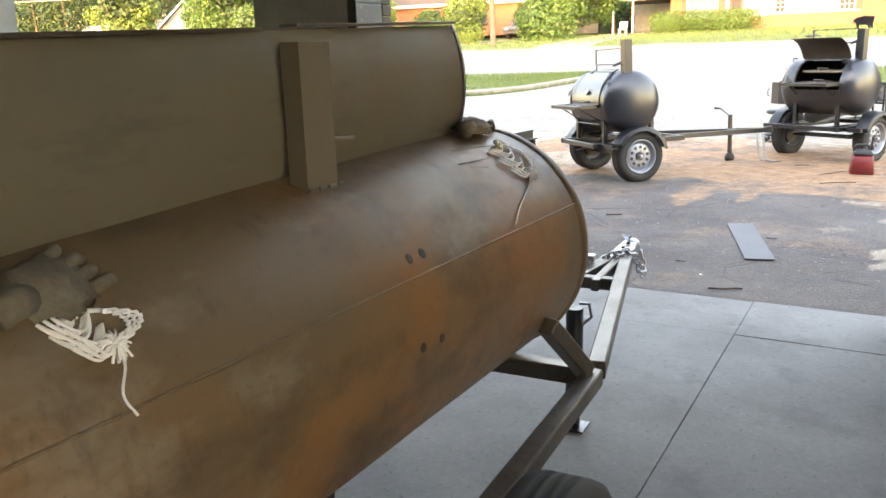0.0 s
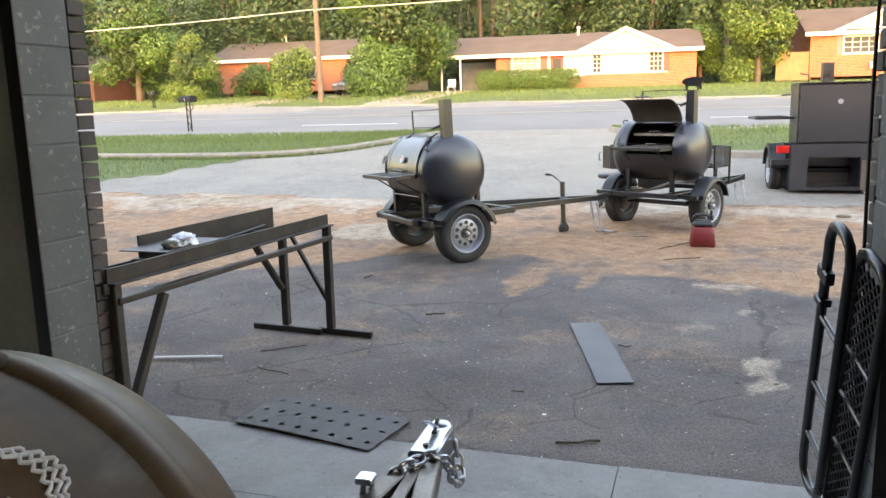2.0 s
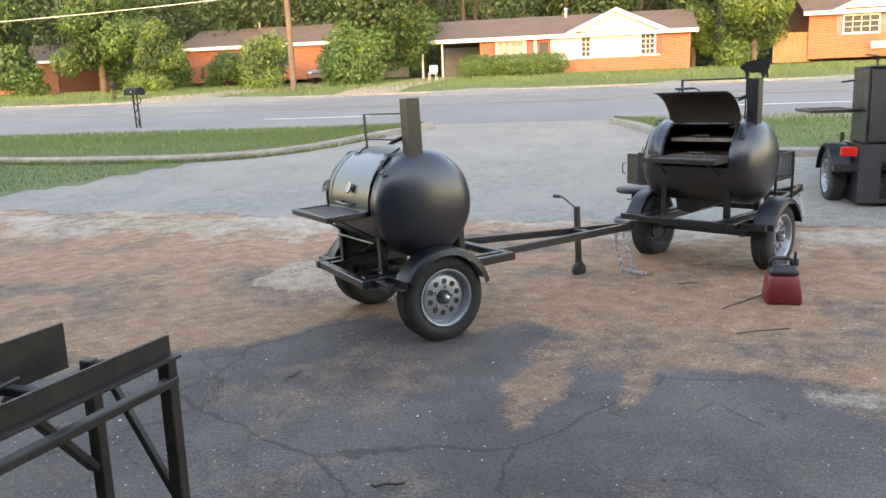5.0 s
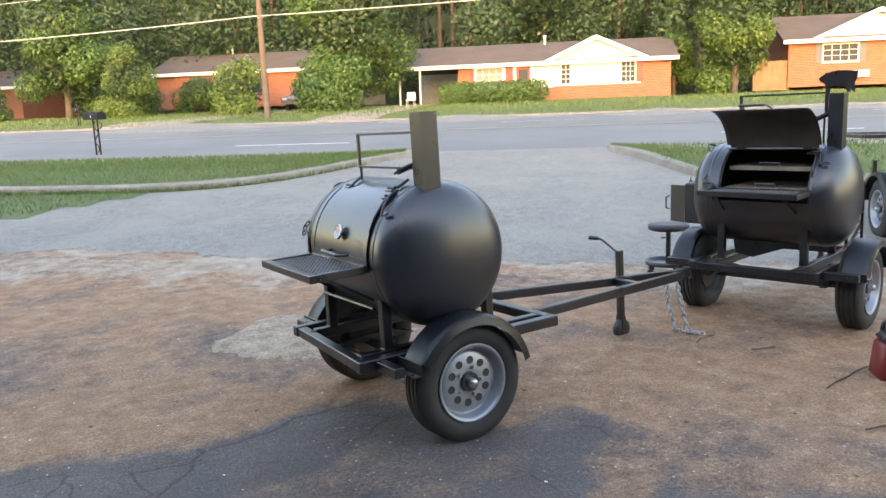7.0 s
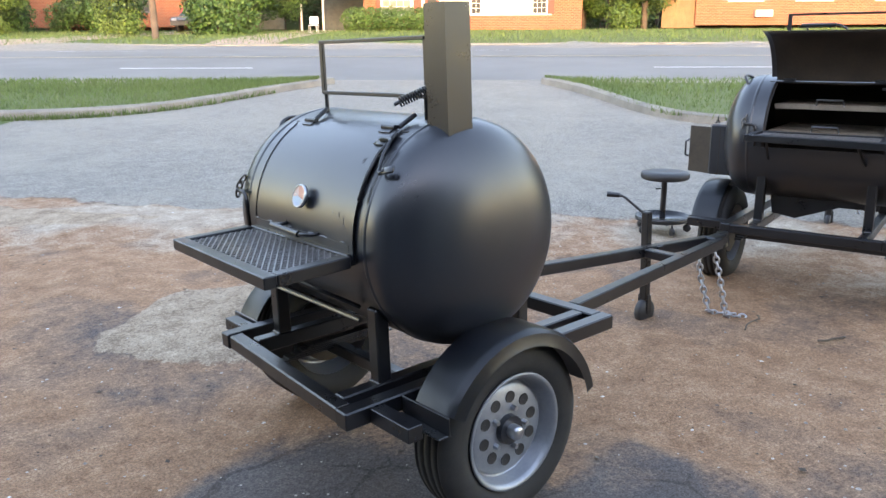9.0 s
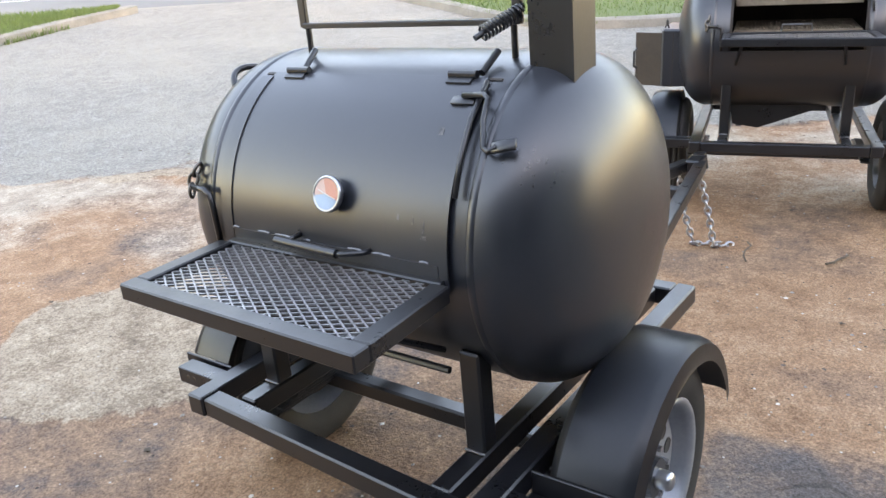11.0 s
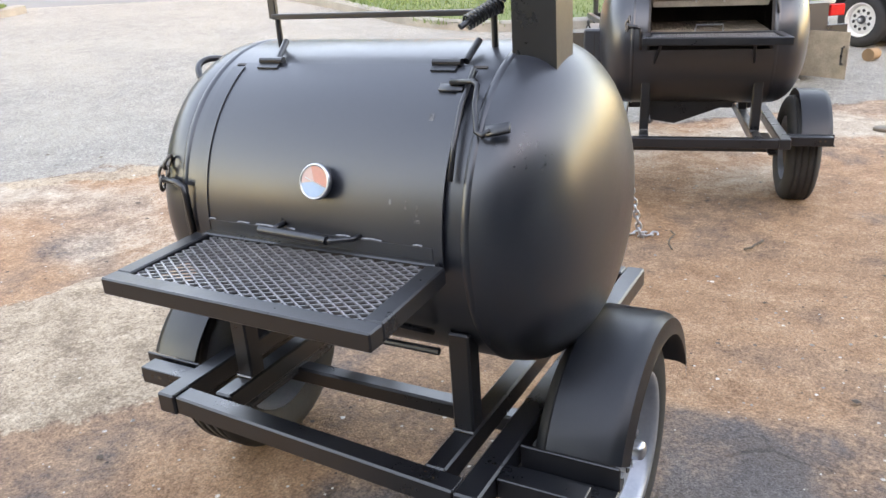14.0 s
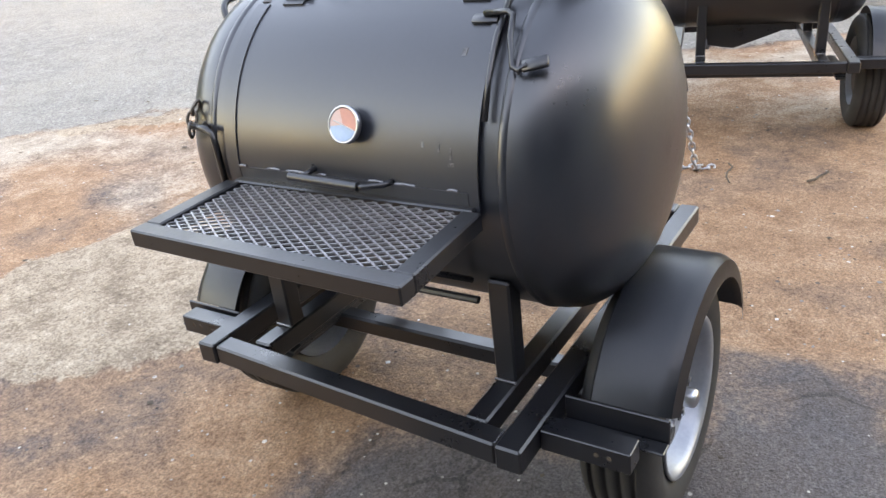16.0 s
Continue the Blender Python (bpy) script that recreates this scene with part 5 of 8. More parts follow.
grate(smoker_two, _cx - 0.20, _cx + 0.22, DOOR[0] + 0.02, DOOR[1] - 0.02, _cz + 0.195, "upper sliding grate with a wire handle")


def smoker_two_extras(T):
    # basket on the tongue
    bm = B()
    x0, x1, y0, y1, z0, z1 = 0.80, 1.20, -0.24, 0.12, 0.66, 0.90
    box(bm, x0, x1, y0, y1, z0 - 0.004, z0 + 0.002)
    bk = part("basket", bm, BLACKSTEEL, T, "wood basket of black expanded metal")
    for z in (z0, z1):
        for p, q in (((x0, y0), (x1, y0)), ((x1, y0), (x1, y1)), ((x1, y1), (x0, y1)), ((x0, y1), (x0, y0))):
            bm = B()
            beam(bm, (*p, z), (*q, z), 0.02, 0.02, 0.002)
            part("basket_bar", bm, BLACKSTEEL, bk)
    for x in (x0, x1):
        for y in (y0, y1):
            bm = B()
            beam(bm, (x, y, z0 - 0.235), (x, y, z1), 0.021, 0.021, 0.002)
            part("basket_post", bm, BLACKSTEEL, bk)
    for (w, d, m) in ((0.36, 0.23, Matrix.Translation((x0, (y0 + y1) / 2, z0)) @ Matrix.Rotation(radians(-90), 4, "Y")), (0.36, 0.23, Matrix.Translation((x1, (y0 + y1) / 2, z0)) @ Matrix.Rotation(radians(-90), 4, "Y")),
                      (0.40, 0.23, Matrix.Translation(((x0 + x1) / 2, y0, z0)) @ Matrix.Rotation(radians(90), 4, "Z") @ Matrix.Rotation(radians(-90), 4, "Y")),
                      (0.40, 0.23, Matrix.Translation(((x0 + x1) / 2, y1, z0)) @ Matrix.Rotation(radians(90), 4, "Z") @ Matrix.Rotation(radians(-90), 4, "Y"))):
        bm = B()
        mesh_panel(bm, w, d, 7, 8, 0.006)
        bm.transform(m)
        part("basket_side", bm, BLACKSTEEL, bk)
    # plate hinged on the far end
    bm = B()
    box(bm, -0.004, 0.004, -0.11, 0.11, -0.14, 0.14, 0.002)
    bm.transform(Matrix.Translation((-0.16, _yb + 0.66, 0.82)) @ Matrix.Rotation(radians(-20), 4, "Z"))
    pl = part("firebox_door", bm, SOOT, T, "small firebox door standing open")
    bm = B()
    tube_path(bm, [(-0.18, _yb + 0.75, 0.78), (-0.21, _yb + 0.76, 0.79), (-0.21, _yb + 0.76, 0.87), (-0.18, _yb + 0.75, 0.88)], 0.006)
    part("door_pull", bm, BLACKSTEEL, pl)
    bm = B()
    chain(bm, [(-0.13, _yb + 0.60, 1.02), (-0.135, _yb + 0.60, 0.95), (-0.14, _yb + 0.62, 0.90)], 0.03, 0.004)
    part("hook_chain", bm, BLACKSTEEL, pl)
    bm = B()
    box(bm, -0.2, 0.2, _yb + 0.42, _yb + 0.62, 0.68, 0.98, 0.01)
    part("firebox", bm, BLACK, T, "small steel firebox welded to the barrel end")
    # drip trough
    bm = B()
    ring = ((0.27, 0.60), (0.25, 0.475), (0.12, 0.455), (-0.27, 0.60))
    rows = [[bm.verts.new((x, y, z)) for y, z in ring] for x in (-0.14, 0.14)]
    for i in range(4):
        bm.faces.new((rows[0][i], rows[0][(i + 1) % 4], rows[1][(i + 1) % 4], rows[1][i]))
    bm.faces.new(rows[0][::-1])
    bm.faces.new(rows[1])
    bmesh.ops.recalc_face_normals(bm, faces=bm.faces)
    part("drip_trough", bm, BLACKSTEEL, T, "black trough sloping down to one end")
    # cut-out of a pig on the stack
    pts = [(-0.125, 0.095), (-0.118, 0.075), (-0.095, 0.065), (-0.085, 0.055), (-0.075, 0.0), (-0.055, 0.0), (-0.05, 0.045), (0.035, 0.04), (0.05, 0.0), (0.07, 0.0), (0.068, 0.03), (0.082, 0.0), (0.098, 0.002), (0.092, 0.06),
           (0.105, 0.09), (0.108, 0.125), (0.112, 0.14), (0.09, 0.138), (0.06, 0.142), (0.0, 0.146), (-0.05, 0.138), (-0.075, 0.130), (-0.088, 0.138), (-0.09, 0.122), (-0.105, 0.115)]
    bm = B()
    solid(bm, pts, -0.003, 0.003)
    sy, sx = STACK
    bm.transform(Matrix.Translation((sx, sy, 1.602)) @ Matrix.Rotation(radians(-68), 4, "Z") @ Matrix.Rotation(radians(90), 4, "X"))
    part("stack_figure", bm, BLACKSTEEL, T, "flat black steel pig-shaped cut-out on the stack")


smoker_two_extras(smoker_two)


def frame_on(p, fx, fy):
    """A pose at p whose x looks along (fx, fy)."""
    return Matrix.Translation(p) @ Matrix.Rotation(math.atan2(fy, fx), 4, "Z")


# ---- the tall smoker trailer ----
def box_smoker(m):
    """x runs to the hitch; the rear with the firebox is at x = 0."""
    T = thing("box_smoker_trailer", m, "black trailer smoker with a tall box and open firebox", "smoker trailer", "smoker trailers in the yard")
    bm = B()
    box(bm, 0.02, 0.62, -0.50, 0.50, 0.68, 1.47, 0.006)
    cab = part("smoke_cabinet", bm, BLACKSTEEL, T, "tall black steel smoking cabinet")
    bm = B()
    box(bm, -0.006, 0.018, -0.48, 0.47, 0.70, 1.45, 0.004)
    d = part("cabinet_door", bm, BLACK, cab)
    bm = B()
    lathe(bm, [(0.0005, 0.012), (0.03, 0.012), (0.034, 0.008), (0.034, 0.0)], 20, Matrix.Translation((-0.006, -0.02, 1.23)) @ Matrix.Rotation(radians(-90), 4, "Y"))
    part("gauge", bm, RIM, d, "small round thermometer")
    for z in (0.85, 1.08, 1.32):
        bm = B()
        box(bm, -0.018, 0.03, -0.527, -0.482, z - 0.03, z + 0.03, 0.003)
        part("hinge", bm, BLACKSTEEL, cab)
    bm = B()
    box(bm, -0.02, 0.66, -0.56, 0.50, 1.472, 1.487, 0.003)
    part("cabinet_lid", bm, BLACKSTEEL, cab)
    # firebox with open mouth
    bm = B()
    box(bm, 0.5, 0.64, -0.279, 0.359, 0.106, 0.499, 0.0)
    fb = part("firebox", bm, BLACK, T, "wide black firebox with its mouth open")
    for x0, x1, y0, y1, z0, z1 in ((-0.12, 0.64, -0.59, -0.28, 0.06, 0.675), (-0.12, 0.64, 0.36, 0.58, 0.06, 0.675), (-0.12, 0.64, -0.279, 0.359, 0.50, 0.675), (-0.12, 0.64, -0.279, 0.359, 0.06, 0.105)):
        bm = B()
        box(bm, x0, x1, y0, y1, z0, z1, 0.0)
        part("firebox_panel", bm, BLACK, fb)
    bm = B()
    swing = Matrix.Translation((-0.135, -0.29, 0)) @ Matrix.Rotation(radians(108), 4, "Z")
    box(bm, -0.006, 0.006, 0.0, 0.46, 0.075, 0.465, 0.003, swing)
    dd = part("firebox_door", bm, GREASE, fb, "greyish firebox door swung open")
    bm = B()
    tube_path(bm, [swing @ Vector(p) for p in ((0.008, 0.42, 0.20), (0.05, 0.43, 0.20), (0.05, 0.43, 0.34), (0.008, 0.42, 0.34))], 0.009)
    part("door_pull", bm, BLACKSTEEL, dd)
    # barrel in front of the cabinet
    bm = B()
    prof = [(0.0005, 0.62), (0.32, 0.63), (0.34, 0.65), (0.34, 1.95), (0.30, 2.06), (0.18, 2.13), (0.0005, 2.15)]
    lathe(bm, prof, 40, Matrix.Translation((0, -0.22, 1.0)) @ Matrix.Rotation(radians(90), 4, "Y"))
    br = part("barrel", bm, BLACK, T, "long black barrel", True, 40)
    bm = B()
    for x in (0.9, 1.35, 1.8):
        lathe(bm, [(0.338, -0.012), (0.346, -0.008), (0.346, 0.008), (0.338, 0.012)], 40, Matrix.Translation((x, -0.22, 1.0)) @ Matrix.Rotation(radians(90), 4, "Y"))
    part("barrel_band", bm, BLACKSTEEL, br)
    for x in (1.05, 1.2):
        bm = B()
        lathe(bm, [(0.0005, 0.012), (0.03, 0.012), (0.034, 0.0)], 18, Matrix.Translation((x, 0.025, 1.235)) @ Matrix.Rotation(radians(-46), 4, "X"))
        part("gauge", bm, ZINC, br)
    bm = B()
    tube_path(bm, [(1.0, -0.02, 1.27), (0.85, 0.32, 1.36), (0.7, 0.60, 1.33)], 0.012)
    part("lift_bar", bm, BLACKSTEEL, br)
    # side shelf
    bm = B()
    for p, q in (((0.25, 0.50, 1.02), (1.15, 0.50, 1.02)), ((0.25, 0.98, 1.02), (1.15, 0.98, 1.02)), ((0.25, 0.50, 1.02), (0.25, 0.98, 1.02)), ((1.15, 0.5, 1.02), (1.15, 0.98, 1.02)), ((0.7, 0.5, 1.02), (0.7, 0.98, 1.02))):
        beam(bm, p, q, 0.035, 0.035, 0.002)
    sh = part("side_shelf", bm, BLACKSTEEL, T, "black framed side shelf of expanded metal")
    bm = B()
    mesh_panel(bm, 0.46, 0.9, 12, 26, 0.006)
    bm.transform(Matrix.Translation((0.25, 0.74, 1.025)))
    part("expanded_mesh", bm, GREASE, sh)
    # stacks and levers
    bm = B()
    box(bm, 0.30, 0.45, 0.02, 0.16, 1.487, 1.75, 0.002)
    part("chimney", bm, BLACKSTEEL, T)
    bm = B()
    tube_path(bm, [(0.5, 0.30, 1.48), (0.5, 0.30, 1.60), (0.5, 0.42, 1.62)], 0.012)
    part("damper_lever", bm, BLACKSTEEL, T)
    for s in (-1, 1):
        wheel(T, 0.42, s * 0.70, s, 0.30, 0.30)
        bm = B()
        R = 0.37
        rows = []
        for i in range(21):
            a = radians(8 + 164 * i / 20)
            rows.append([bm.verts.new((0.42 + r * math.cos(a), s * y, 0.30 + r * math.sin(a))) for r, y in ((R, 0.60), (R, 0.80), (R - 0.04, 0.82))])
        for A, C in zip(rows, rows[1:]):
            for k in range(2):
                bm.faces.new((A[k], A[k + 1], C[k + 1], C[k]))
        bmesh.ops.solidify(bm, geom=list(bm.faces), thickness=0.004)
        part("fender", bm, BLACK, T, "", True, 40)
        bm = B()
        box(bm, -0.13, -0.07, *sorted((s * 0.60, s * 0.76)), 0.56, 0.66, 0.008)
        part("tail_light", bm, TAILLIGHT, T, "red tail light")
        bm = B()
        beam(bm, (-0.06, s * 0.52, 0.42), (1.9, s * 0.52, 0.42), 0.06, 0.06)
        part("side_rail", bm, BLACKSTEEL, T)
        bm = B()
        beam(bm, (1.9, s * 0.50, 0.42), (3.2, s * 0.03, 0.42), 0.06, 0.06)
        part("tongue_beam", bm, BLACKSTEEL, T)
        bm = B()
        box(bm, -0.12, -0.06, *sorted((s * 0.565, s * 0.82)), 0.40, 0.48, 0.004)
        part("light_bracket", bm, BLACKSTEEL, T)
    bm = B()
    rod(bm, (0.42, -0.62, 0.30), (0.42, 0.62, 0.30), 0.035, None, 14)
    part("axle", bm, BLACKSTEEL, T)
    bm = B()
    beam(bm, (3.1, 0.0, 0.02), (3.1, 0.0, 0.62), 0.05, 0.05)
    part("jack", bm, BLACKSTEEL, T)
    bm = B()
    rod(bm, (-0.02, -0.36, 0.016), (-0.02, -0.36, 0.06), 0.022)
    box(bm, -0.07, 0.03, -0.41, -0.31, 0.0, 0.018, 0.003)
    part("stabiliser_foot", bm, ALU, T, "bright stabiliser foot")
    return T


box_smoker(frame_on((11.02, 8.84, zg(11.0, 8.9) - 0.02), 0.66, 0.75) @ Matrix.Scale(1.06, 4))


def far_trailer(m):
    """Another trailer parked behind the others; its near wheel stands at the origin."""
    T = thing("box_smoker_trailer", m, "dark grey trailer smoker with a white spoked wheel", "smoker trailer", "smoker trailers in the yard")
    wheel(T, 0, 0, 1, 0.30, 0.30, WHITEPAINT)
    bm = B()
    rows = []
    for i in range(19):
        a = radians(5 + 165 * i / 18)
        rows.append([bm.verts.new((0.37 * math.cos(a), y, 0.30 + 0.37 * math.sin(a))) for y in (-0.11, 0.11)])
    for A, C in zip(rows, rows[1:]):
        bm.faces.new((A[0], A[1], C[1], C[0]))
    bmesh.ops.solidify(bm, geom=list(bm.faces), thickness=0.004)
    part("fender", bm, BLACK, T, "", True, 40)
    bm = B()
    box(bm, -0.47, -0.41, -0.10, 0.06, 0.38, 0.49, 0.008)
    part("tail_light", bm, TAILLIGHT, T, "red tail light")
    bm = B()
    box(bm, -0.40, -0.34, -0.40, 0.08, 0.36, 0.42, 0.003)
    part("light_bracket", bm, BLACKSTEEL, T)
    bm = B()
    beam(bm, (-0.36, -0.32, 0.40), (2.4, -0.32, 0.40), 0.06, 0.06)
    part("side_rail", bm, BLACKSTEEL, T)
    bm = B()
    box(bm, -0.62, 0.3, -1.25, -0.22, 0.05, 0.62, 0.01)
    part("firebox", bm, GREYBOX, T, "dark grey steel firebox")
    bm = B()
    box(bm, -0.50, 0.4, -1.20, -0.30, 0.621, 1.5, 0.01)
    part("smoke_cabinet", bm, GREYBOX, T, "dark grey steel cabinet")
    bm = B()
    lathe(bm, [(0.0005, 0.4), (0.37, 0.42), (0.38, 0.45), (0.38, 1.7), (0.30, 1.85), (0.0005, 1.92)], 36, Matrix.Translation((0, -0.75, 1.0)) @ Matrix.Rotation(radians(90), 4, "Y"))
    part("barrel", bm, BLACK, T, "", True, 40)
    bm = B()
    rod(bm, (0, -0.05, 0.30), (0, -1.4, 0.30), 0.03)
    part("axle", bm, BLACKSTEEL, T)
    wheel(T, 0, -1.45, -1, 0.30, 0.30, WHITEPAINT)
    return T


GREYBOX = mat("dark_grey_steel", (0.045, 0.042, 0.04), (0.065, 0.06, 0.056), 0.5, 0, 4, 60, 0.1, 0.003)
far_trailer(frame_on((13.46, 8.18, zg(13.46, 8.18)), 0.5, 0.866))


def wood_block():
    T = B()
    z = zg(12.62, 8.0)
    rod(T, (12.55, 8.03, z + 0.065), (12.70, 7.97, z + 0.065), 0.065, 0.062, 18)
    ob = link("wood_block", T, FENCEWOOD, None, "", True, 50)
    tagged(ob, "short round block of pale wood on the ground", "wood block")


wood_block()


def ground_lid():
    bm = B()
    z = zg(9.65, 7.65)
    lathe(bm, [(0.0005, 0.012), (0.075, 0.012), (0.082, 0.008), (0.084, -0.01)], 28, Matrix.Translation((9.65, 7.65, z)))
    tagged(link("valve_cover", bm, RUST, None, "", True, 40), "small round iron valve cover in the ground", "cover")


ground_lid()


# ---- the rusty smoker in the doorway ----
def rusty_smoker():
    """x runs to the hitch, whose coupler is at x = 0; y to the left."""
    M = frame_on((1.93, 3.29, 0.0), 0.669, 0.743)
    T = thing("rusty_smoker_trailer", M, "unpainted rusty tank smoker on a raw steel trailer", "smoker trailer")
    R, cz, x1, hd, x0 = 0.352, 0.862, -1.458, 0.218, -3.55
    seg = 96
    TM = Matrix.Translation((1.9616, 3.2609, 0)) @ Matrix.Rotation(math.atan2(0.743, 0.669) - radians(3.65), 4, "Z")
    TM.translation = Vector((1.93, 3.29, 0)) + TM.to_3x3() @ Vector((0, 0.044, 0))
    K = M.inverted() @ TM                      # the tank lies slightly askew on its frame

    def tp(name, bm, material, parent, label="", smooth=False, angle=35):
        bm.transform(K)
        return part(name, bm, material, parent, label, smooth, angle)
    along_x = Matrix.Translation((0, 0, cz)) @ Matrix.Rotation(radians(90), 4, "Y")
    bm = B()
    prof = [(0.0005, x1 + hd)]
    for i in range(1, 15):
        a = (math.pi / 2) * i / 14
        prof.append((R * math.sin(a), x1 + hd * math.cos(a)))
    prof += [(R, x1 - 0.045 * k) for k in range(1, 46)]
    prof += [(R, x0), (R * 0.92, x0 - 0.08), (R * 0.6, x0 - 0.17), (0.0005, x0 - 0.21)]
    lathe(bm, prof, seg, along_x)
    for v in bm.verts:                         # dents and hammered hollows
        d = math.degrees(math.atan2(-v.co.y, v.co.z - cz))
        out = Vector((0, v.co.y, v.co.z - cz)).normalized()
        for (dx, dd, rx, rd, deep) in ((-1.93, 47, 0.17, 15, 0.014), (-2.14, 56, 0.10, 9, 0.010), (-1.72, 40, 0.10, 12, 0.006), (-2.6, 50, 0.2, 14, 0.006)):
            q = ((v.co.x - dx) / rx) ** 2 + ((d - dd) / rd) ** 2
            if q < 4:
                v.co -= out * deep * math.exp(-q * 1.6)
        if v.co.x < x1:
            v.co += out * 0.0018 * noise.noise(Vector((v.co.x * 4, d * 0.06, 1.3)))
    bmesh.ops.recalc_face_normals(bm, faces=bm.faces)
    tank = tp("tank", bm, RUST, T, "brown rusted steel tank with dents and seams", True, 40)
    bm = B()
    lathe(bm, [(R - 0.001, -0.024), (R + 0.005, -0.015), (R + 0.0065, 0.0), (R + 0.005, 0.013), (R - 0.002, 0.022)], seg, Matrix.Translation((x1 - 0.002, 0, cz)) @ Matrix.Rotation(radians(90), 4, "Y"))
    tp("ring_weld", bm, RUST, tank, "raised ring weld near the tank's end", True)
    bm = B()
    tube_path(bm, [(x, -(R + 0.001) * math.sin(radians(66.5)), cz + (R + 0.001) * math.cos(radians(66.5))) for x in np.linspace(x1, -3.4, 24)], 0.0030, 6)
    tp("long_weld", bm, RUST, tank, "long weld seam along the tank")
    bm = B()
    rr = []
    for k in range(15):
        a = lerp(radians(-35), radians(215), k / 14)
        y, z = 0.02 + 0.095 * math.cos(a), 0.03 + 0.095 * math.sin(a)
        rr.append((x1 + hd * math.sqrt(max(0, 1 - (y * y + z * z) / (R * R))) + 0.002, y, cz + z))
    tube_path(bm, rr, 0.005, 6)
    tp("fitting_scar", bm, WELD, tank, "bright scar of a cut-off fitting", True)
    for x, d in ((-2.34, 60), (-2.29, 60), (-2.373, 89.2), (-2.30, 89.8)):
        bm = B()
        a = radians(d)
        m = Matrix.Translation((x, -(R + 0.0006) * math.sin(a), cz + (R + 0.0006) * math.cos(a))) @ Matrix.Rotation(a, 4, "X")
        lathe(bm, [(0.0005, 0.0006), (0.009, 0.0004), (0.012, -0.001)], 14, m)
        tp("burn_mark", bm, SOOT, tank, "dark round burn mark")
    # lid swung right over, its outer face to the workshop
    lid = thing("lid", Matrix(), "", "")
    lid.parent = T
    lid.matrix_local = Matrix()
    zc, half_a = 1.358, radians(27)

    def lid_at(x, a, r=0.0):
        y = -0.030 + 0.08 * (x + 1.6) + R - (R + r) * math.cos(a)
        return Vector((x, y, zc + 0.030 * (x + 1.6) + (R + r) * math.sin(a)))
    bm = B()
    xs = [-1.605 - 0.1 * k for k in range(19)]
    g = [[bm.verts.new(lid_at(x, lerp(-half_a, half_a, i / 16), 0.002 * noise.noise(Vector((x * 3, i * 0.3, 0))))) for i in range(17)] for x in xs]
    for A, C in zip(g, g[1:]):
        for i in range(16):
            bm.faces.new((A[i], A[i + 1], C[i + 1], C[i]))
    bmesh.ops.solidify(bm, geom=list(bm.faces), thickness=-0.007)
    bmesh.ops.recalc_face_normals(bm, faces=bm.faces)
    tp("lid_shell", bm, RUSTGREY, lid, "curved grey-brown lid swung right up", True, 40)
    for xa, xb, dz in ((-1.60, -2.36, 0.0), (-2.47, -3.40, -0.006)):
        bm = B()
        beam(bm, lid_at(xa, half_a) + Vector((0, 0.004, 0.008 + dz)), lid_at(xb, half_a) + Vector((0, 0.004, 0.008 + dz)), 0.045, 0.007, 0.001)
        tp("lid_lip", bm, RAWSTEEL, lid, "flat bar along the lid's edge")
    bm = B()
    edge = [lid_at(-1.600, lerp(-half_a, half_a, i / 16), 0.0) + Vector((0.004, 0.005, 0)) for i in range(17)]
    for p, q in zip(edge, edge[1:]):
        beam(bm, p, q, 0.010, 0.018, 0)
    tp("lid_rim", bm, WELD, lid, "bright cut edge of the lid")
    rnd = random.Random(77)
    for k in range(16):
        bm = B()
        x = -1.64 - 0.085 * k + rnd.uniform(-0.02, 0.02)
        n = rnd.uniform(0.008, 0.028)
        p, q = lid_at(x, -half_a), lid_at(x - n, -half_a)
        rod(bm, p + Vector((0, -0.006, 0.004)), q + Vector((0, -0.006, 0.002)), rnd.uniform(0.0025, 0.0042), 0.002, 6)
        tp("weld_bead", bm, WELD, tank, "short bright weld")
    # upright channel and its hook
    bm = B()
    cxa, cxb, cya = -2.455, -2.362, -0.152
    solid(bm, [(cxa, cya), (cxb, cya), (cxb, cya + 0.045), (cxb - 0.006, cya + 0.045), (cxb - 0.006, cya + 0.006), (cxa + 0.006, cya + 0.006), (cxa + 0.006, cya + 0.045), (cxa, cya + 0.045)], 1.165, 1.468)
    tp("upright_channel", bm, CHANNEL, T, "upright dark grey-brown channel welded on the tank")
    bm = B()
    tube_path(bm, [(cxb + 0.006, cya + 0.03, 1.385), (cxb + 0.007, cya + 0.03, 1.30), (cxb + 0.014, cya + 0.02, 1.277), (cxb + 0.075, cya + 0.01, 1.273)], 0.0045)
    tp("hook_rod", bm, ALU, T)
    for k in range(4):
        bm = B()
        p = Vector((lerp(cxa, cxb, k / 3), cya - 0.003, 1.186))
        rod(bm, p, p + Vector((0.02, 0, 0.002)), 0.004, 0.002, 6)
        tp("weld_bead", bm, WELD, tank, "short bright weld")
    # frame
    for s, y in ((-1, -0.255), (1, 0.255)):
        bm = B()
        beam(bm, (-1.50, y, 0.475), (-3.7, y, 0.475), 0.055, 0.055)
        part("side_rail", bm, RAWSTEEL, T)
        bm = B()
        beam(bm, (-1.46, y * 0.98, 0.478), (-0.16, y * 0.08, 0.50), 0.055, 0.06)
        part("tongue_beam", bm, RAWSTEEL, T, "raw steel tongue tube")
        bm = B()
        beam(bm, (-1.53, y * 0.93, 0.50), (-1.72, y * 0.72, 0.70), 0.05, 0.05)
        part("saddle_strut", bm, RAWSTEEL, T)
        bm = B()
        prof = [(0.19, -0.085), (0.26, -0.088), (0.285, -0.07), (0.29, -0.045)]
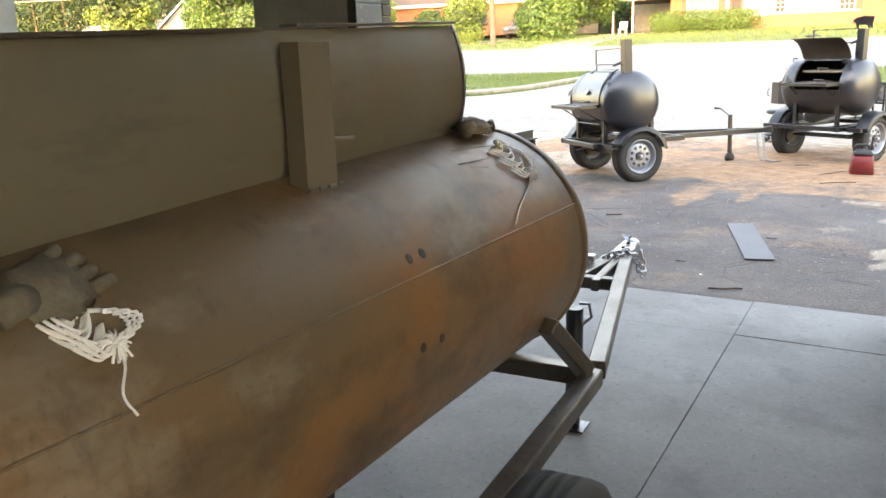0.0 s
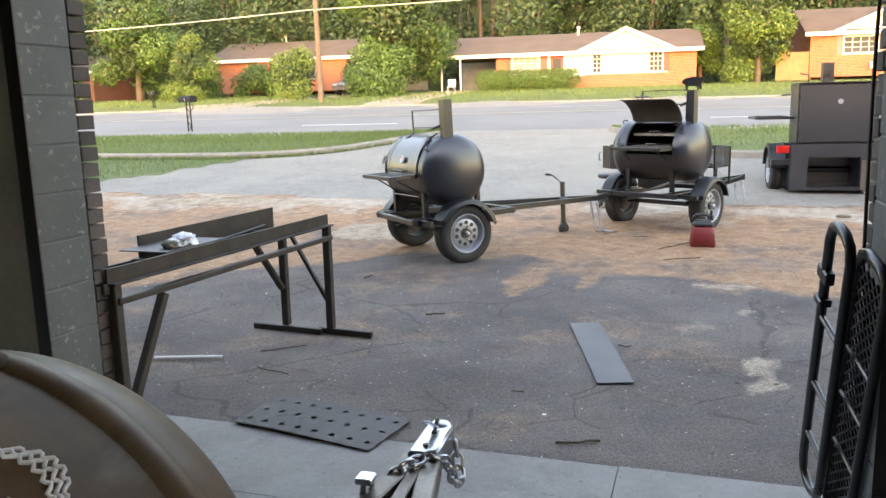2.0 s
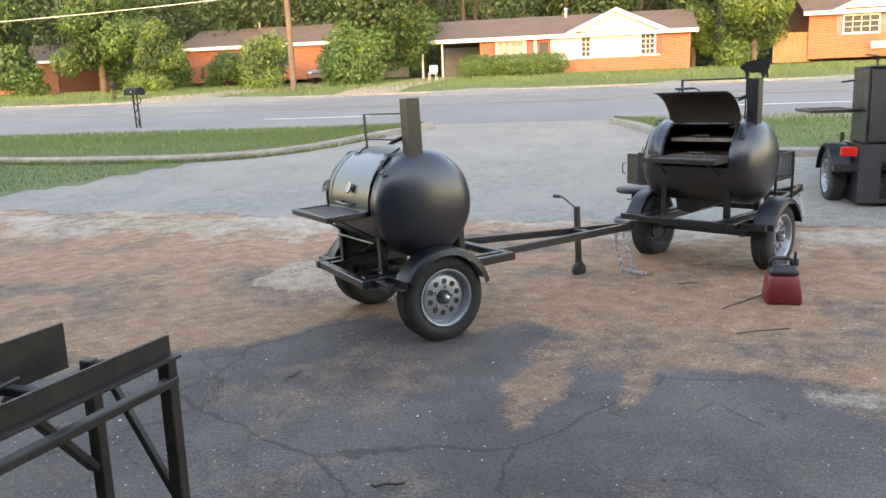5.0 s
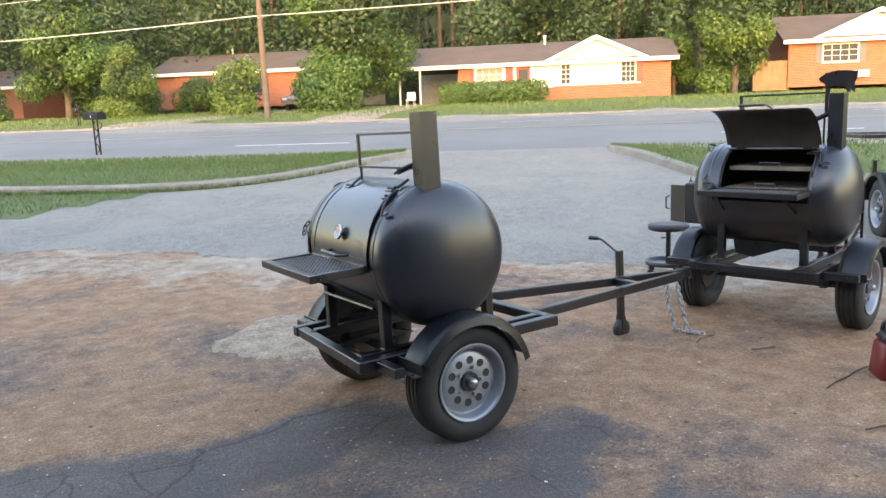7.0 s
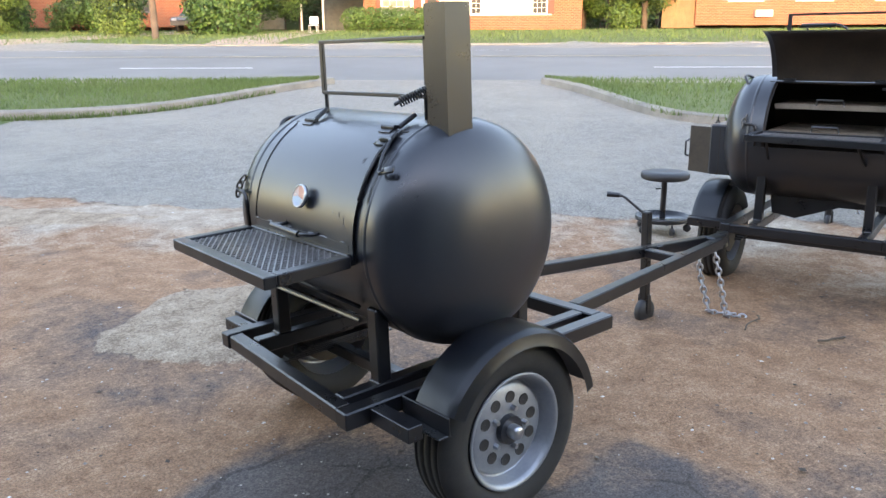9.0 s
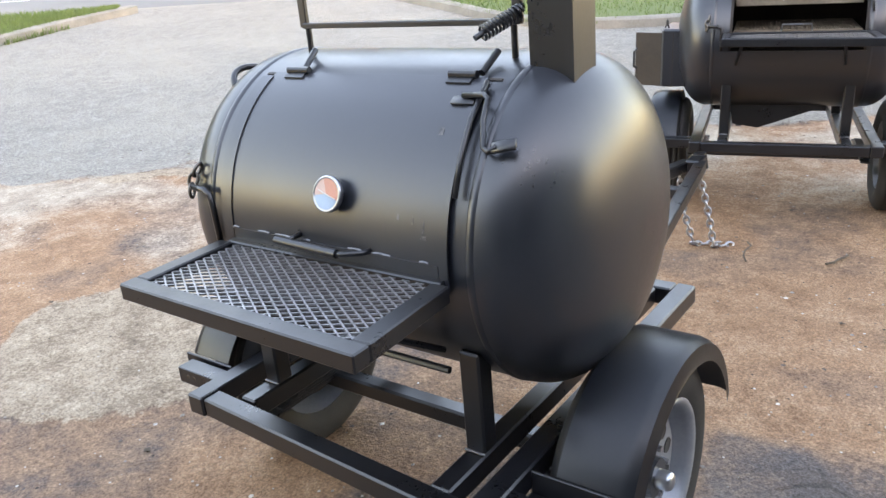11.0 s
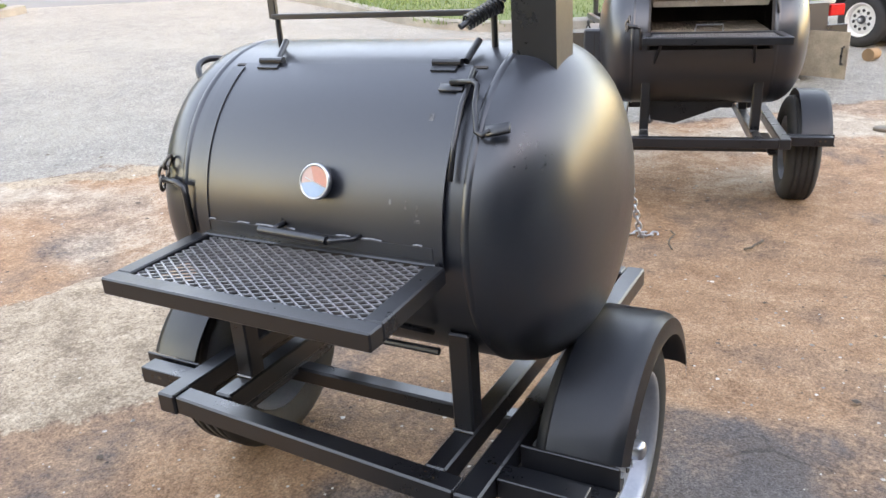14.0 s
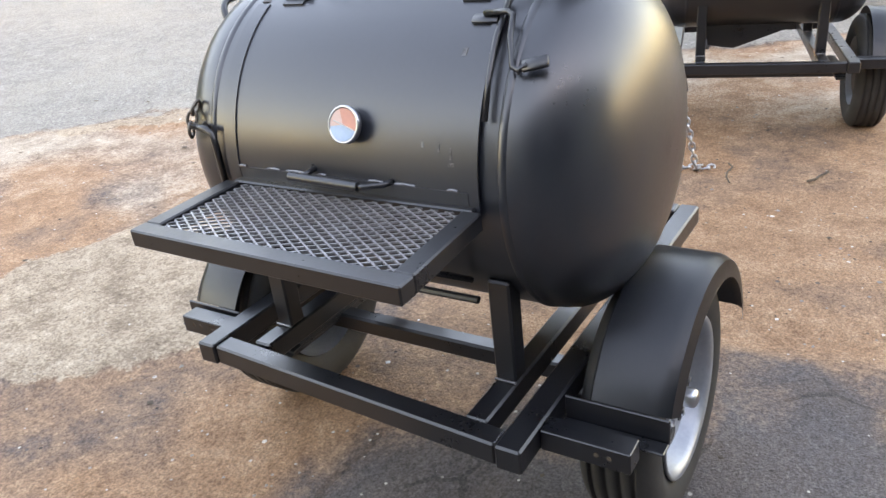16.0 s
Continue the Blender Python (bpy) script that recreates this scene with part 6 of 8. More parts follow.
        for g in (-0.03, 0.0, 0.03):
            prof += [(0.29, g - 0.005), (0.283, g - 0.004), (0.283, g + 0.004), (0.29, g + 0.005)]
        prof += [(q, -z) for q, z in prof[3::-1]]
        lathe(bm, prof, 56, Matrix.Translation((-2.34, s * 0.40, 0.29)) @ ALONG_Y)
        w = part("wheel", bm, TYRE, T, "black tyre under the tank", True, 30)
        bm = B()
        lathe(bm, [(0.19, 0.07), (0.185, 0.078), (0.17, 0.06), (0.15, 0.04), (0.03, 0.04), (0.0005, 0.045)], 32, Matrix.Translation((-2.34, s * 0.40, 0.29)) @ Matrix.Rotation(radians(-90 * s), 4, "X"))
        part("rim", bm, RIM, w, "", True)
    bm = B()
    beam(bm, (-1.5, -0.225, 0.475), (-1.5, 0.225, 0.475), 0.055, 0.055)
    part("front_bar", bm, RAWSTEEL, T)
    bm = B()
    beam(bm, (-0.56, -0.07, 0.49), (-0.56, 0.075, 0.49), 0.05, 0.05)
    part("tongue_brace", bm, RAWSTEEL, T)
    bm = B()
    beam(bm, (-0.62, 0.0, 0.492), (-0.22, 0.0, 0.502), 0.035, 0.05)
    part("tongue_middle", bm, RAWSTEEL, T)
    bm = B()
    rod(bm, (-2.34, -0.38, 0.29), (-2.34, 0.38, 0.29), 0.03)
    part("axle", bm, RAWSTEEL, T)
    # coupler
    bm = B()
    box(bm, -0.19, 0.0, -0.038, 0.038, 0.532, 0.545, 0.004)
    box(bm, -0.19, 0.0, -0.042, -0.034, 0.47, 0.54, 0.003)
    box(bm, -0.19, 0.0, 0.034, 0.042, 0.47, 0.54, 0.003)
    lathe(bm, [(0.036, -0.03), (0.040, 0.0), (0.036, 0.026), (0.022, 0.038), (0.0005, 0.041)], 22, Matrix.Translation((0.012, 0, 0.515)))
    cp = part("coupler", bm, ZINC, T, "bright zinc ball coupler", True, 40)
    bm = B()
    beam(bm, (-0.03, 0.0, 0.548), (-0.09, 0.012, 0.592), 0.02, 0.006, 0.002)
    beam(bm, (-0.055, 0.0, 0.545), (-0.02, 0.0, 0.575), 0.012, 0.012, 0.002)
    part("latch_lever", bm, ZINC, cp)
    for x in (-0.15, -0.06):
        bm = B()
        rod(bm, (x, 0, 0.544), (x, 0, 0.552), 0.009, 0.008, 6)
        part("bolt", bm, DARKPLASTIC, cp)
    bm = B()
    chain(bm, [(-0.01, -0.05, 0.50), (-0.02, -0.06, 0.43), (-0.06, -0.075, 0.40), (-0.11, -0.07, 0.43), (-0.15, -0.06, 0.50), (-0.20, -0.03, 0.545), (-0.27, 0.02, 0.54), (-0.31, 0.05, 0.52)], 0.05, 0.006)
    part("safety_chain", bm, ZINC, T, "zinc safety chain looped over the tongue", True, 60)
    bm = B()
    tube_path(bm, [(-0.36, 0.08, 0.50), (-0.37, 0.085, 0.545), (-0.40, 0.09, 0.55), (-0.41, 0.095, 0.50)], 0.008)
    box(bm, -0.42, -0.37, 0.065, 0.11, 0.548, 0.565, 0.004)
    part("chain_hook", bm, ZINC, T)
    bm = B()
    rod(bm, (-0.95, -0.02, 0.10), (-0.95, -0.02, 0.50), 0.033, None, 18)
    jk = part("jack", bm, BLACKSTEEL, T, "dark round jack post with a bright loop")
    bm = B()
    tube_path(bm, [(-0.955, -0.055, 0.44), (-0.95, -0.085, 0.47), (-0.95, -0.075, 0.52), (-0.955, -0.04, 0.52)], 0.006)
    part("jack_ring", bm, ZINC, jk)
    bm = B()
    box(bm, -1.0, -0.9, -0.07, 0.03, 0.012, 0.02)
    rod(bm, (-0.95, -0.02, 0.02), (-0.95, -0.02, 0.10), 0.024)
    part("jack_foot", bm, BLACKSTEEL, jk)
    # pale scribe marks
    def on(x, deg, r=0.0):
        a = radians(deg)
        return (x, -(R + r) * math.sin(a), cz + (R + r) * math.cos(a))
    chalk = mat("chalk", (0.35, 0.33, 0.30), (0.2, 0.17, 0.14), 0.9, 0, 60, 200, 0, 0, spread=0.9)
    for pts in ([(-1.84, 20), (-1.74, 22), (-1.66, 23)], [(-1.90, 30), (-1.78, 31), (-1.68, 30)], [(-1.86, 33), (-1.80, 36)]):
        bm = B()
        tube_path(bm, [on(x, d, 0.0006) for x, d in pts], 0.0014, 4)
        tp("chalk_mark", bm, chalk, tank)
    return T, TM, on


rusty, RM, on_rust = rusty_smoker()


def lumpy(name, m, size, material, seed, label, category, amp=0.3, sub=3):
    bm = B()
    bmesh.ops.create_icosphere(bm, subdivisions=sub, radius=1)
    for v in bm.verts:
        n = noise.noise(v.co * 1.7 + Vector((seed, 0, 0))) + 0.6 * noise.noise(v.co * 4.1 + Vector((0, seed, 0)))
        v.co = Vector((v.co.x * size[0], v.co.y * size[1], v.co.z * size[2])) * (1 + amp * n)
        v.co.z = max(v.co.z, -size[2] * 0.55)
    bm.transform(Matrix.Translation((0, 0, size[2] * 0.55)))
    ob = link(name, bm, material, None, "", True, 70)
    ob.matrix_world = m
    return tagged(ob, label, category)


def glove(m, label):
    T = thing("work_glove", m, label, "glove", "work gloves on the tank")
    bm = B()
    bmesh.ops.create_icosphere(bm, subdivisions=3, radius=1)
    for v in bm.verts:
        n = noise.noise(v.co * 2.3) + 0.5 * noise.noise(v.co * 6)
        v.co = Vector((v.co.x * 0.072 * (1 + 0.4 * n), v.co.y * 0.052 * (1 + 0.45 * n), max(-0.4, v.co.z) * 0.024 * (1 + 0.8 * n)))
    bm.transform(Matrix.Translation((0, 0, 0.017)))
    part("palm", bm, GLOVE, T, "", True, 80)
    for k in range(4):
        bm = B()
        y = -0.036 + 0.024 * k
        tube_path(bm, [(0.05, y, 0.022), (0.085, y * 1.15, 0.030 - 0.004 * (k % 2)), (0.112 + 0.014 * (k in (1, 2)), y * 1.25 + 0.01 * math.sin(2.3 * k), 0.012)], 0.0100, 8)
        part("finger", bm, GLOVE, T, "", True, 80)
    bm = B()
    tube_path(bm, [(-0.065, 0, 0.022), (-0.09, 0, 0.026), (-0.115, 0.004, 0.014)], 0.021, 10)
    part("cuff", bm, GLOVE, T, "", True, 80)


glove(RM @ pose(-1.60, -0.055, 1.214, 9, 0, 20), "crumpled grey work glove lying on the rusty tank")
glove(RM @ pose(-3.06, -0.21, 1.145, 34, 0, 30), "crumpled grey work glove near the lid")


def tangle(top, knot, tail, sway, seed):
    """White cord wound to and fro from a small knot down to a frayed one, with a loose end. Places are x and degrees on the tank."""
    T = thing("cord", RM, "tangled white cord with a pale knot on the tank", "cord", "cords on the tank")
    rnd = random.Random(seed)
    for k in range(3):
        pts = []
        for i in range(91):
            t = i / 90
            w = sway * (1 - 0.12 * k) * math.sin(t * 6.5 * math.pi + 0.25 * k) * (0.6 + 0.6 * t * (1 - t) * 4)
            pts.append(on_rust(lerp(top[0], knot[0], t) - sway * 0.9 + w + 0.006 * k, lerp(top[1], knot[1], t) + 2.2 * math.cos(t * 13 * math.pi + 0.4 * k), 0.003 + 0.003 * k))
        bm = B()
        tube_path(bm, pts, 0.0026, 5)
        part("zigzag", bm, ROPE, T, "", True, 80)
    for k in range(3):
        bm = B()
        tube_path(bm, [on_rust(lerp(top[0], knot[0], t) + (0.075 - 0.012 * k) * math.sin(math.pi * t) ** 0.8 + 0.004 * math.sin(60 * t + k), lerp(top[1], knot[1], t), 0.004 + 0.002 * k) for t in np.linspace(0, 1, 40)], 0.0024, 5)
        part("loop", bm, ROPE, T, "", True, 80)
    bm = B()
    tube_path(bm, [on_rust(lerp(knot[0], tail[0], t) + 0.008 * math.sin(7 * t), lerp(knot[1], tail[1], t), 0.003) for t in np.linspace(0, 1, 20)], 0.0021, 6)
    part("tail", bm, ROPE, T, "", True, 80)
    for (x, d), s in ((knot, 1.0), (top, 0.7)):
        bm = B()
        tips = 80
        for k in range(tips):
            a = rnd.uniform(0, math.tau)
            ln = rnd.uniform(0.25, 1.0) * s
            p = Vector(on_rust(x, d, 0.006))
            q = Vector(on_rust(x + 0.026 * ln * math.cos(a), d + 4.0 * ln * math.sin(a), 0.002 + 0.012 * rnd.random()))
            m = p.lerp(q, 0.5) + Vector((0, -0.004, 0.008 * s))
            tube_path(bm, [p, m, q], 0.0012 + 0.0014 * rnd.random(), 4)
        tagged(part("knot", bm, ROPE, T, "frayed pale knot", True, 80), "frayed pale knot", kind="stuff")
    return T


tangle((-1.625, 25), (-1.635, 46), (-1.875, 64), 0.045, 4)
tangle((-3.05, 42), (-3.02, 53), (-3.035, 68), 0.025, 9)

# ---- workshop clutter ----
def gate():
    M = Matrix.Translation(ab(0.25, 4.29, 0.0)) @ Matrix.Rotation(radians(20), 4, AX) @ Matrix.Rotation(radians(57), 4, "Z") @ Matrix.Diagonal((1.0, 1.0, 1.12, 1))
    T = thing("ramp_gate", M, "black tube and mesh ramp gate leaning by the doorway", "gate")
    r = 0.016

    def loop(x0, x1, z0, z1, y):
        c = 0.06
        return [(x0, y, z0 + c), (x0, y, z1 - c), (x0 + c * 0.3, y, z1 - c * 0.3), (x0 + c, y, z1), (x1 - c, y, z1), (x1 - c * 0.3, y, z1 - c * 0.3), (x1, y, z1 - c), (x1, y, z0 + c), (x1 - c * 0.3, y, z0 + c * 0.3), (x1 - c, y, z0), (x0 + c, y, z0), (x0 + c * 0.3, y, z0 + c * 0.3)]
    bm = B()
    tube_path(bm, loop(0.0, 0.20, 0.02, 0.94, 0.0), r, 10, True)
    part("mesh_frame", bm, BLACKSTEEL, T, "", True, 60)
    bm = B()
    mesh_panel(bm, 0.18, 0.86, 5, 22, 0.006)
    bm.transform(Matrix(((0, 1, 0, 0.10), (0, 0, 1, 0), (1, 0, 0, 0.03), (0, 0, 0, 1))))
    part("expanded_mesh", bm, BLACKSTEEL, T)
    for z in (0.28, 0.46, 0.62):
        bm = B()
        rod(bm, (0.01, 0, z), (0.19, 0, z), 0.010)
        part("mesh_rung", bm, BLACKSTEEL, T)
    bm = B()
    tube_path(bm, loop(0.16, 0.33, 0.03, 0.96, 0.04), r, 10, True)
    part("rail_frame", bm, BLACKSTEEL, T, "", True, 60)
    for z in (0.20, 0.40, 0.64):
        bm = B()
        rod(bm, (0.17, 0.04, z), (0.32, 0.04, z), 0.010)
        part("rail_rung", bm, BLACKSTEEL, T)
    bm = B()
    box(bm, 0.29, 0.37, 0.025, 0.055, 0.76, 0.80, 0.004)
    part("pin_clamp", bm, BLACKSTEEL, T)
    bm = B()
    box(bm, 0.30, 0.36, 0.02, 0.06, 0.68, 0.705, 0.004)
    part("pin_clamp", bm, BLACKSTEEL, T)


gate()


def louvre_unit():
    M = Matrix.Translation(ab(0.235, 3.62, 0.0)) @ Matrix.Rotation(radians(-45), 4, "Z")
    T = thing("air_cooler", M, "dark air cooler with louvred face inside the doorway", "air cooler")
    bm = B()
    box(bm, 0.0, 0.5, -0.45, 0.0, 0.62, 1.30, 0.02)
    part("housing", bm, DARKPLASTIC, T)
    for k in range(24):
        bm = B()
        box(bm, -0.012, 0.004, -0.42, -0.03, 0.66 + 0.026 * k, 0.672 + 0.026 * k, 0.002, Matrix.Rotation(radians(0), 4, "Y"))
        part("slat", bm, DARKPLASTIC, T)
    bm = B()
    box(bm, -0.02, 0.5, -0.47, 0.02, 0.52, 0.615, 0.015)
    part("base", bm, BLACKSTEEL, T)
    for y in (-0.40, -0.05):
        for x in (0.05, 0.45):
            bm = B()
            tube_path(bm, [(x, y, 0.52), (x - 0.01, y, 0.3), (x - 0.03, y + 0.01, 0.06), (x - 0.02, y + 0.01, 0.012)], 0.018, 8)
            part("leg", bm, BLACKSTEEL, T, "", True)


louvre_unit()


def push_broom():
    T = thing("push_broom", Matrix.Translation((2.62, 2.274, 0.012)) @ Matrix.Rotation(radians(-25), 4, "Z"), "dark push broom head on the slab", "broom")
    bm = B()
    box(bm, -0.06, 0.10, -0.02, 0.02, 0.035, 0.062, 0.006)
    part("block", bm, DARKPLASTIC, T)
    bm = B()
    for i in range(24):
        for j in range(5):
            x, y = -0.055 + 0.0065 * i, -0.016 + 0.008 * j
            rod(bm, (x, y, 0.036), (x + 0.003 * math.sin(i), y + 0.006 * (j - 2), 0.001), 0.0022, 0.001, 4)
    tagged(part("bristles", bm, DARKPLASTIC, T), kind="stuff")
    bm = B()
    rod(bm, (0.0, 0, 0.06), (0.03, -1.25, 0.055), 0.012)
    part("handle", bm, BLACKSTEEL, T)


push_broom()

cable = B()
tube_path(cable, [ab(GA - 0.012, GB + 0.02, z) + AX * 0.006 * math.sin(z * 3) for z in np.linspace(0.86, 2.88, 14)], 0.006)
tagged(link("cable", cable, DARKPLASTIC, None, "", True), "thin dark cable hanging down the door jamb", "cable")


# ---- steel table ----
def steel_table():
    M = Matrix.Translation((1.155, 5.02, 0.0)) @ Matrix.Rotation(math.atan2(1.17, 1.40), 4, "Z")
    T = thing("steel_table", M, "dark rusty welding table of heavy channels", "table")
    L, W = 1.86, 0.34

    def channel(y, z0, z1, x0, x1, lip):
        bm = B()
        box(bm, x0, x1, y - 0.006, y + 0.006, z0, z1, 0.001)
        box(bm, x0, x1, *sorted((y + 0.0065 * (1 if lip > 0 else -1), y + lip)), z0, z0 + 0.01, 0.001)
        return bm
    part("near_beam", channel(0.0, 0.735, 0.81, 0.0, L, -0.05), OLDSTEEL, T, "heavy rusted angle beam")
    part("far_beam", channel(W, 0.70, 0.86, 0.55, L - 0.12, 0.05), OLDSTEEL, T, "heavy rusted angle beam")
    part("far_low_beam", channel(W, 0.66, 0.74, 0.0, 0.54, 0.05), OLDSTEEL, T)
    bm = B()
    beam(bm, (0.02, -0.03, 0.66), (L - 0.02, -0.03, 0.66), 0.04, 0.03)
    part("near_rail", bm, OLDSTEEL, T)
    bm = B()
    beam(bm, (0.0, -0.01, 0.72), (0.0, W, 0.72), 0.05, 0.05)
    part("end_rail", bm, OLDSTEEL, T)
    for k, x in enumerate((0.5, 1.0, 1.45)):
        bm = B()
        beam(bm, (x, 0.01, 0.735), (x, W - 0.01, 0.735), 0.04, 0.03)
        part("cross_bar", bm, OLDSTEEL, T)
    for x, y, z1 in ((0.03, -0.01, 0.734), (L - 0.03, -0.01, 0.734), (L - 0.03, W, 0.70)):
        bm = B()
        beam(bm, (x, y, 0.045), (x, y, z1), 0.05, 0.045)
        part("leg", bm, OLDSTEEL, T)
    bm = B()
    beam(bm, (0.05, -0.01, 0.10), (0.33, -0.01, 0.63), 0.045, 0.04)
    part("brace", bm, OLDSTEEL, T)
    bm = B()
    beam(bm, (L - 0.06, W, 0.30), (L - 0.36, W, 0.68), 0.045, 0.03)
    part("brace", bm, OLDSTEEL, T)
    bm = B()
    beam(bm, (L - 0.03, 0.012, 0.24), (L - 0.03, W - 0.05, 0.70), 0.03, 0.025)
    part("brace", bm, OLDSTEEL, T)
    for y0, y1 in ((-0.30, 0.10), (0.06, 0.60)):
        bm = B()
        x = L - 0.03 + (0.03 if y0 < 0 else -0.012)
        beam(bm, (x, y0, 0.02), (x, y1, 0.02), 0.035, 0.04)
        part("foot", bm, OLDSTEEL, T)
    bm = B()
    beam(bm, (0.03, -0.33, 0.022), (0.03, 0.1, 0.022), 0.045, 0.045)
    part("foot", bm, OLDSTEEL, T)
    bm = B()
    beam(bm, (0.62, 0.05, 0.79), (1.42, 0.17, 0.795), 0.012, 0.012)
    part("loose_bar", bm, OLDSTEEL, T)
    return M


TM = steel_table()
bm = B()
box(bm, 0.42, 0.86, 0.02, 0.33, 0.805, 0.811, 0.001)
ob = link("steel_sheet", bm, PLATE)
ob.matrix_world = TM @ Matrix.Rotation(radians(-1), 4, "X")
tagged(ob, "grey steel sheet lying on the table", "steel sheet")
lumpy("rag", TM @ pose(0.62, 0.10, 0.812, 0, 0, 20), (0.10, 0.055, 0.035), RAG, 3, "crumpled blue-white rag on the steel sheet", "rag", 0.55, 4)
lumpy("dark_glove", TM @ pose(0.52, 0.10, 0.812, 0, 0, 60), (0.055, 0.04, 0.025), GLOVE, 8, "dark crumpled glove beside the rag", "glove", 0.4)


# ---- plates and scraps on the yard ----
def plate_from(name, pts, th, material, label, category, lift=0.004):
    bm = B()
    solid(bm, pts, lift, lift + th)
    return tagged(link(name, bm, material), label, category)


plate_from("steel_plate", [(4.049, 5.56), (4.228, 5.465), (3.648, 4.428), (3.474, 4.518)], 0.005, PLATE, "long grey steel plate lying on the asphalt", "steel plate", 0.008)


PERF = mat("dull_perforated_steel", (0.036, 0.034, 0.035), (0.062, 0.056, 0.054), 0.6, 0.2, 4, 60, 0.15, 0.002)


def perforated_plate():
    p, ux, uy = Vector((1.647, 4.96, 0.016)), Vector((0.581, -0.814, 0)), Vector((0.814, 0.581, 0))
    T = thing("perforated_plate", Matrix(), "dark steel plate punched with round holes", "steel plate")
    W, D, nx, ny = 0.77, 0.376, 8, 3
    bm = B()
    cw, cd = W / nx, D / ny
    for j in range(ny):
        for i in range(nx):
            cx_, cy_ = (i + 0.5 + 0.22 * (j % 2)) * cw, (j + 0.5) * cd
            sq = [(i * cw, j * cd), ((i + 0.5) * cw, j * cd), ((i + 1) * cw, j * cd), ((i + 1) * cw, (j + 0.5) * cd), ((i + 1) * cw, (j + 1) * cd), ((i + 0.5) * cw, (j + 1) * cd), (i * cw, (j + 1) * cd), (i * cw, (j + 0.5) * cd)]
            hole = [((i + 0.5) * cw + 0.016 * math.cos(math.pi * (1.25 + k / 4)), cy_ + 0.016 * math.sin(math.pi * (1.25 + k / 4))) for k in range(8)]
            for z in (0.0, 0.006):
                o = [bm.verts.new(p + ux * a + uy * b + Vector((0, 0, z + 0.004 * math.sin(a * 6)))) for a, b in sq]
                h = [bm.verts.new(p + ux * a + uy * b + Vector((0, 0, z + 0.004 * math.sin(a * 6)))) for a, b in hole]
                for k in range(8):
                    bm.faces.new((o[k], o[(k + 1) % 8], h[(k + 1) % 8], h[k]))
    bmesh.ops.remove_doubles(bm, verts=bm.verts, dist=0.0005)
    bmesh.ops.recalc_face_normals(bm, faces=bm.faces)
    part("plate", bm, PERF, T)
    # dark sheet added so the holes look shaded
    bm = B()
    solid(bm, [p + ux * a + uy * b for a, b in ((0.01, 0.01), (W - 0.01, 0.01), (W - 0.01, D - 0.01), (0.01, D - 0.01))], 0.008, 0.011)
    part("shadow_sheet", bm, CHIP, T, "dark sheet standing in for the shade below the plate")


perforated_plate()


def mesh_strip():
    T = thing("metal_strip", Matrix.Translation((1.60, 6.165, 0.012)) @ Matrix.Rotation(radians(-28.5), 4, "Z"), "bright strip of expanded metal on the asphalt", "metal strip")
    bm = B()
    mesh_panel(bm, 0.03, 0.42, 2, 18, 0.006)
    bm.transform(Matrix.Translation((-0.17, 0, 0.004)))
    part("mesh", bm, ALU, T)


mesh_strip()


def sticks():
    rnd = random.Random(5)
    spots = [((2.86, 4.02), (3.02, 3.93)), ((3.02, 4.66), (3.06, 4.62)), ((2.05, 6.05), (2.32, 6.02)), ((1.95, 5.75), (2.08, 5.52)), ((6.45, 7.35), (6.95, 7.45)), ((6.1, 6.9), (6.45, 6.8)),
             ((6.55, 8.35), (6.8, 8.42)), ((6.7, 8.05), (6.86, 7.98)), ((1.2, 4.6), (1.35, 4.5)), ((3.3, 6.3), (3.45, 6.25)), ((4.0, 5.0), (4.06, 4.95)), ((5.6, 9.5), (5.8, 9.55)), ((3.4, 7.7), (3.5, 7.8))]
    for (a, b) in spots:
        bm = B()
        pts = []
        for i in range(5):
            t = i / 4
            x, y = lerp(a[0], b[0], t) + rnd.gauss(0, 0.008), lerp(a[1], b[1], t) + rnd.gauss(0, 0.008)
            pts.append((x, y, zg(x, y) + 0.010))
        tube_path(bm, pts, rnd.uniform(0.003, 0.006), 5)
        tagged(link("twig", bm, CHIP), "thin dry twig on the ground", "twig", "twigs on the yard")


sticks()


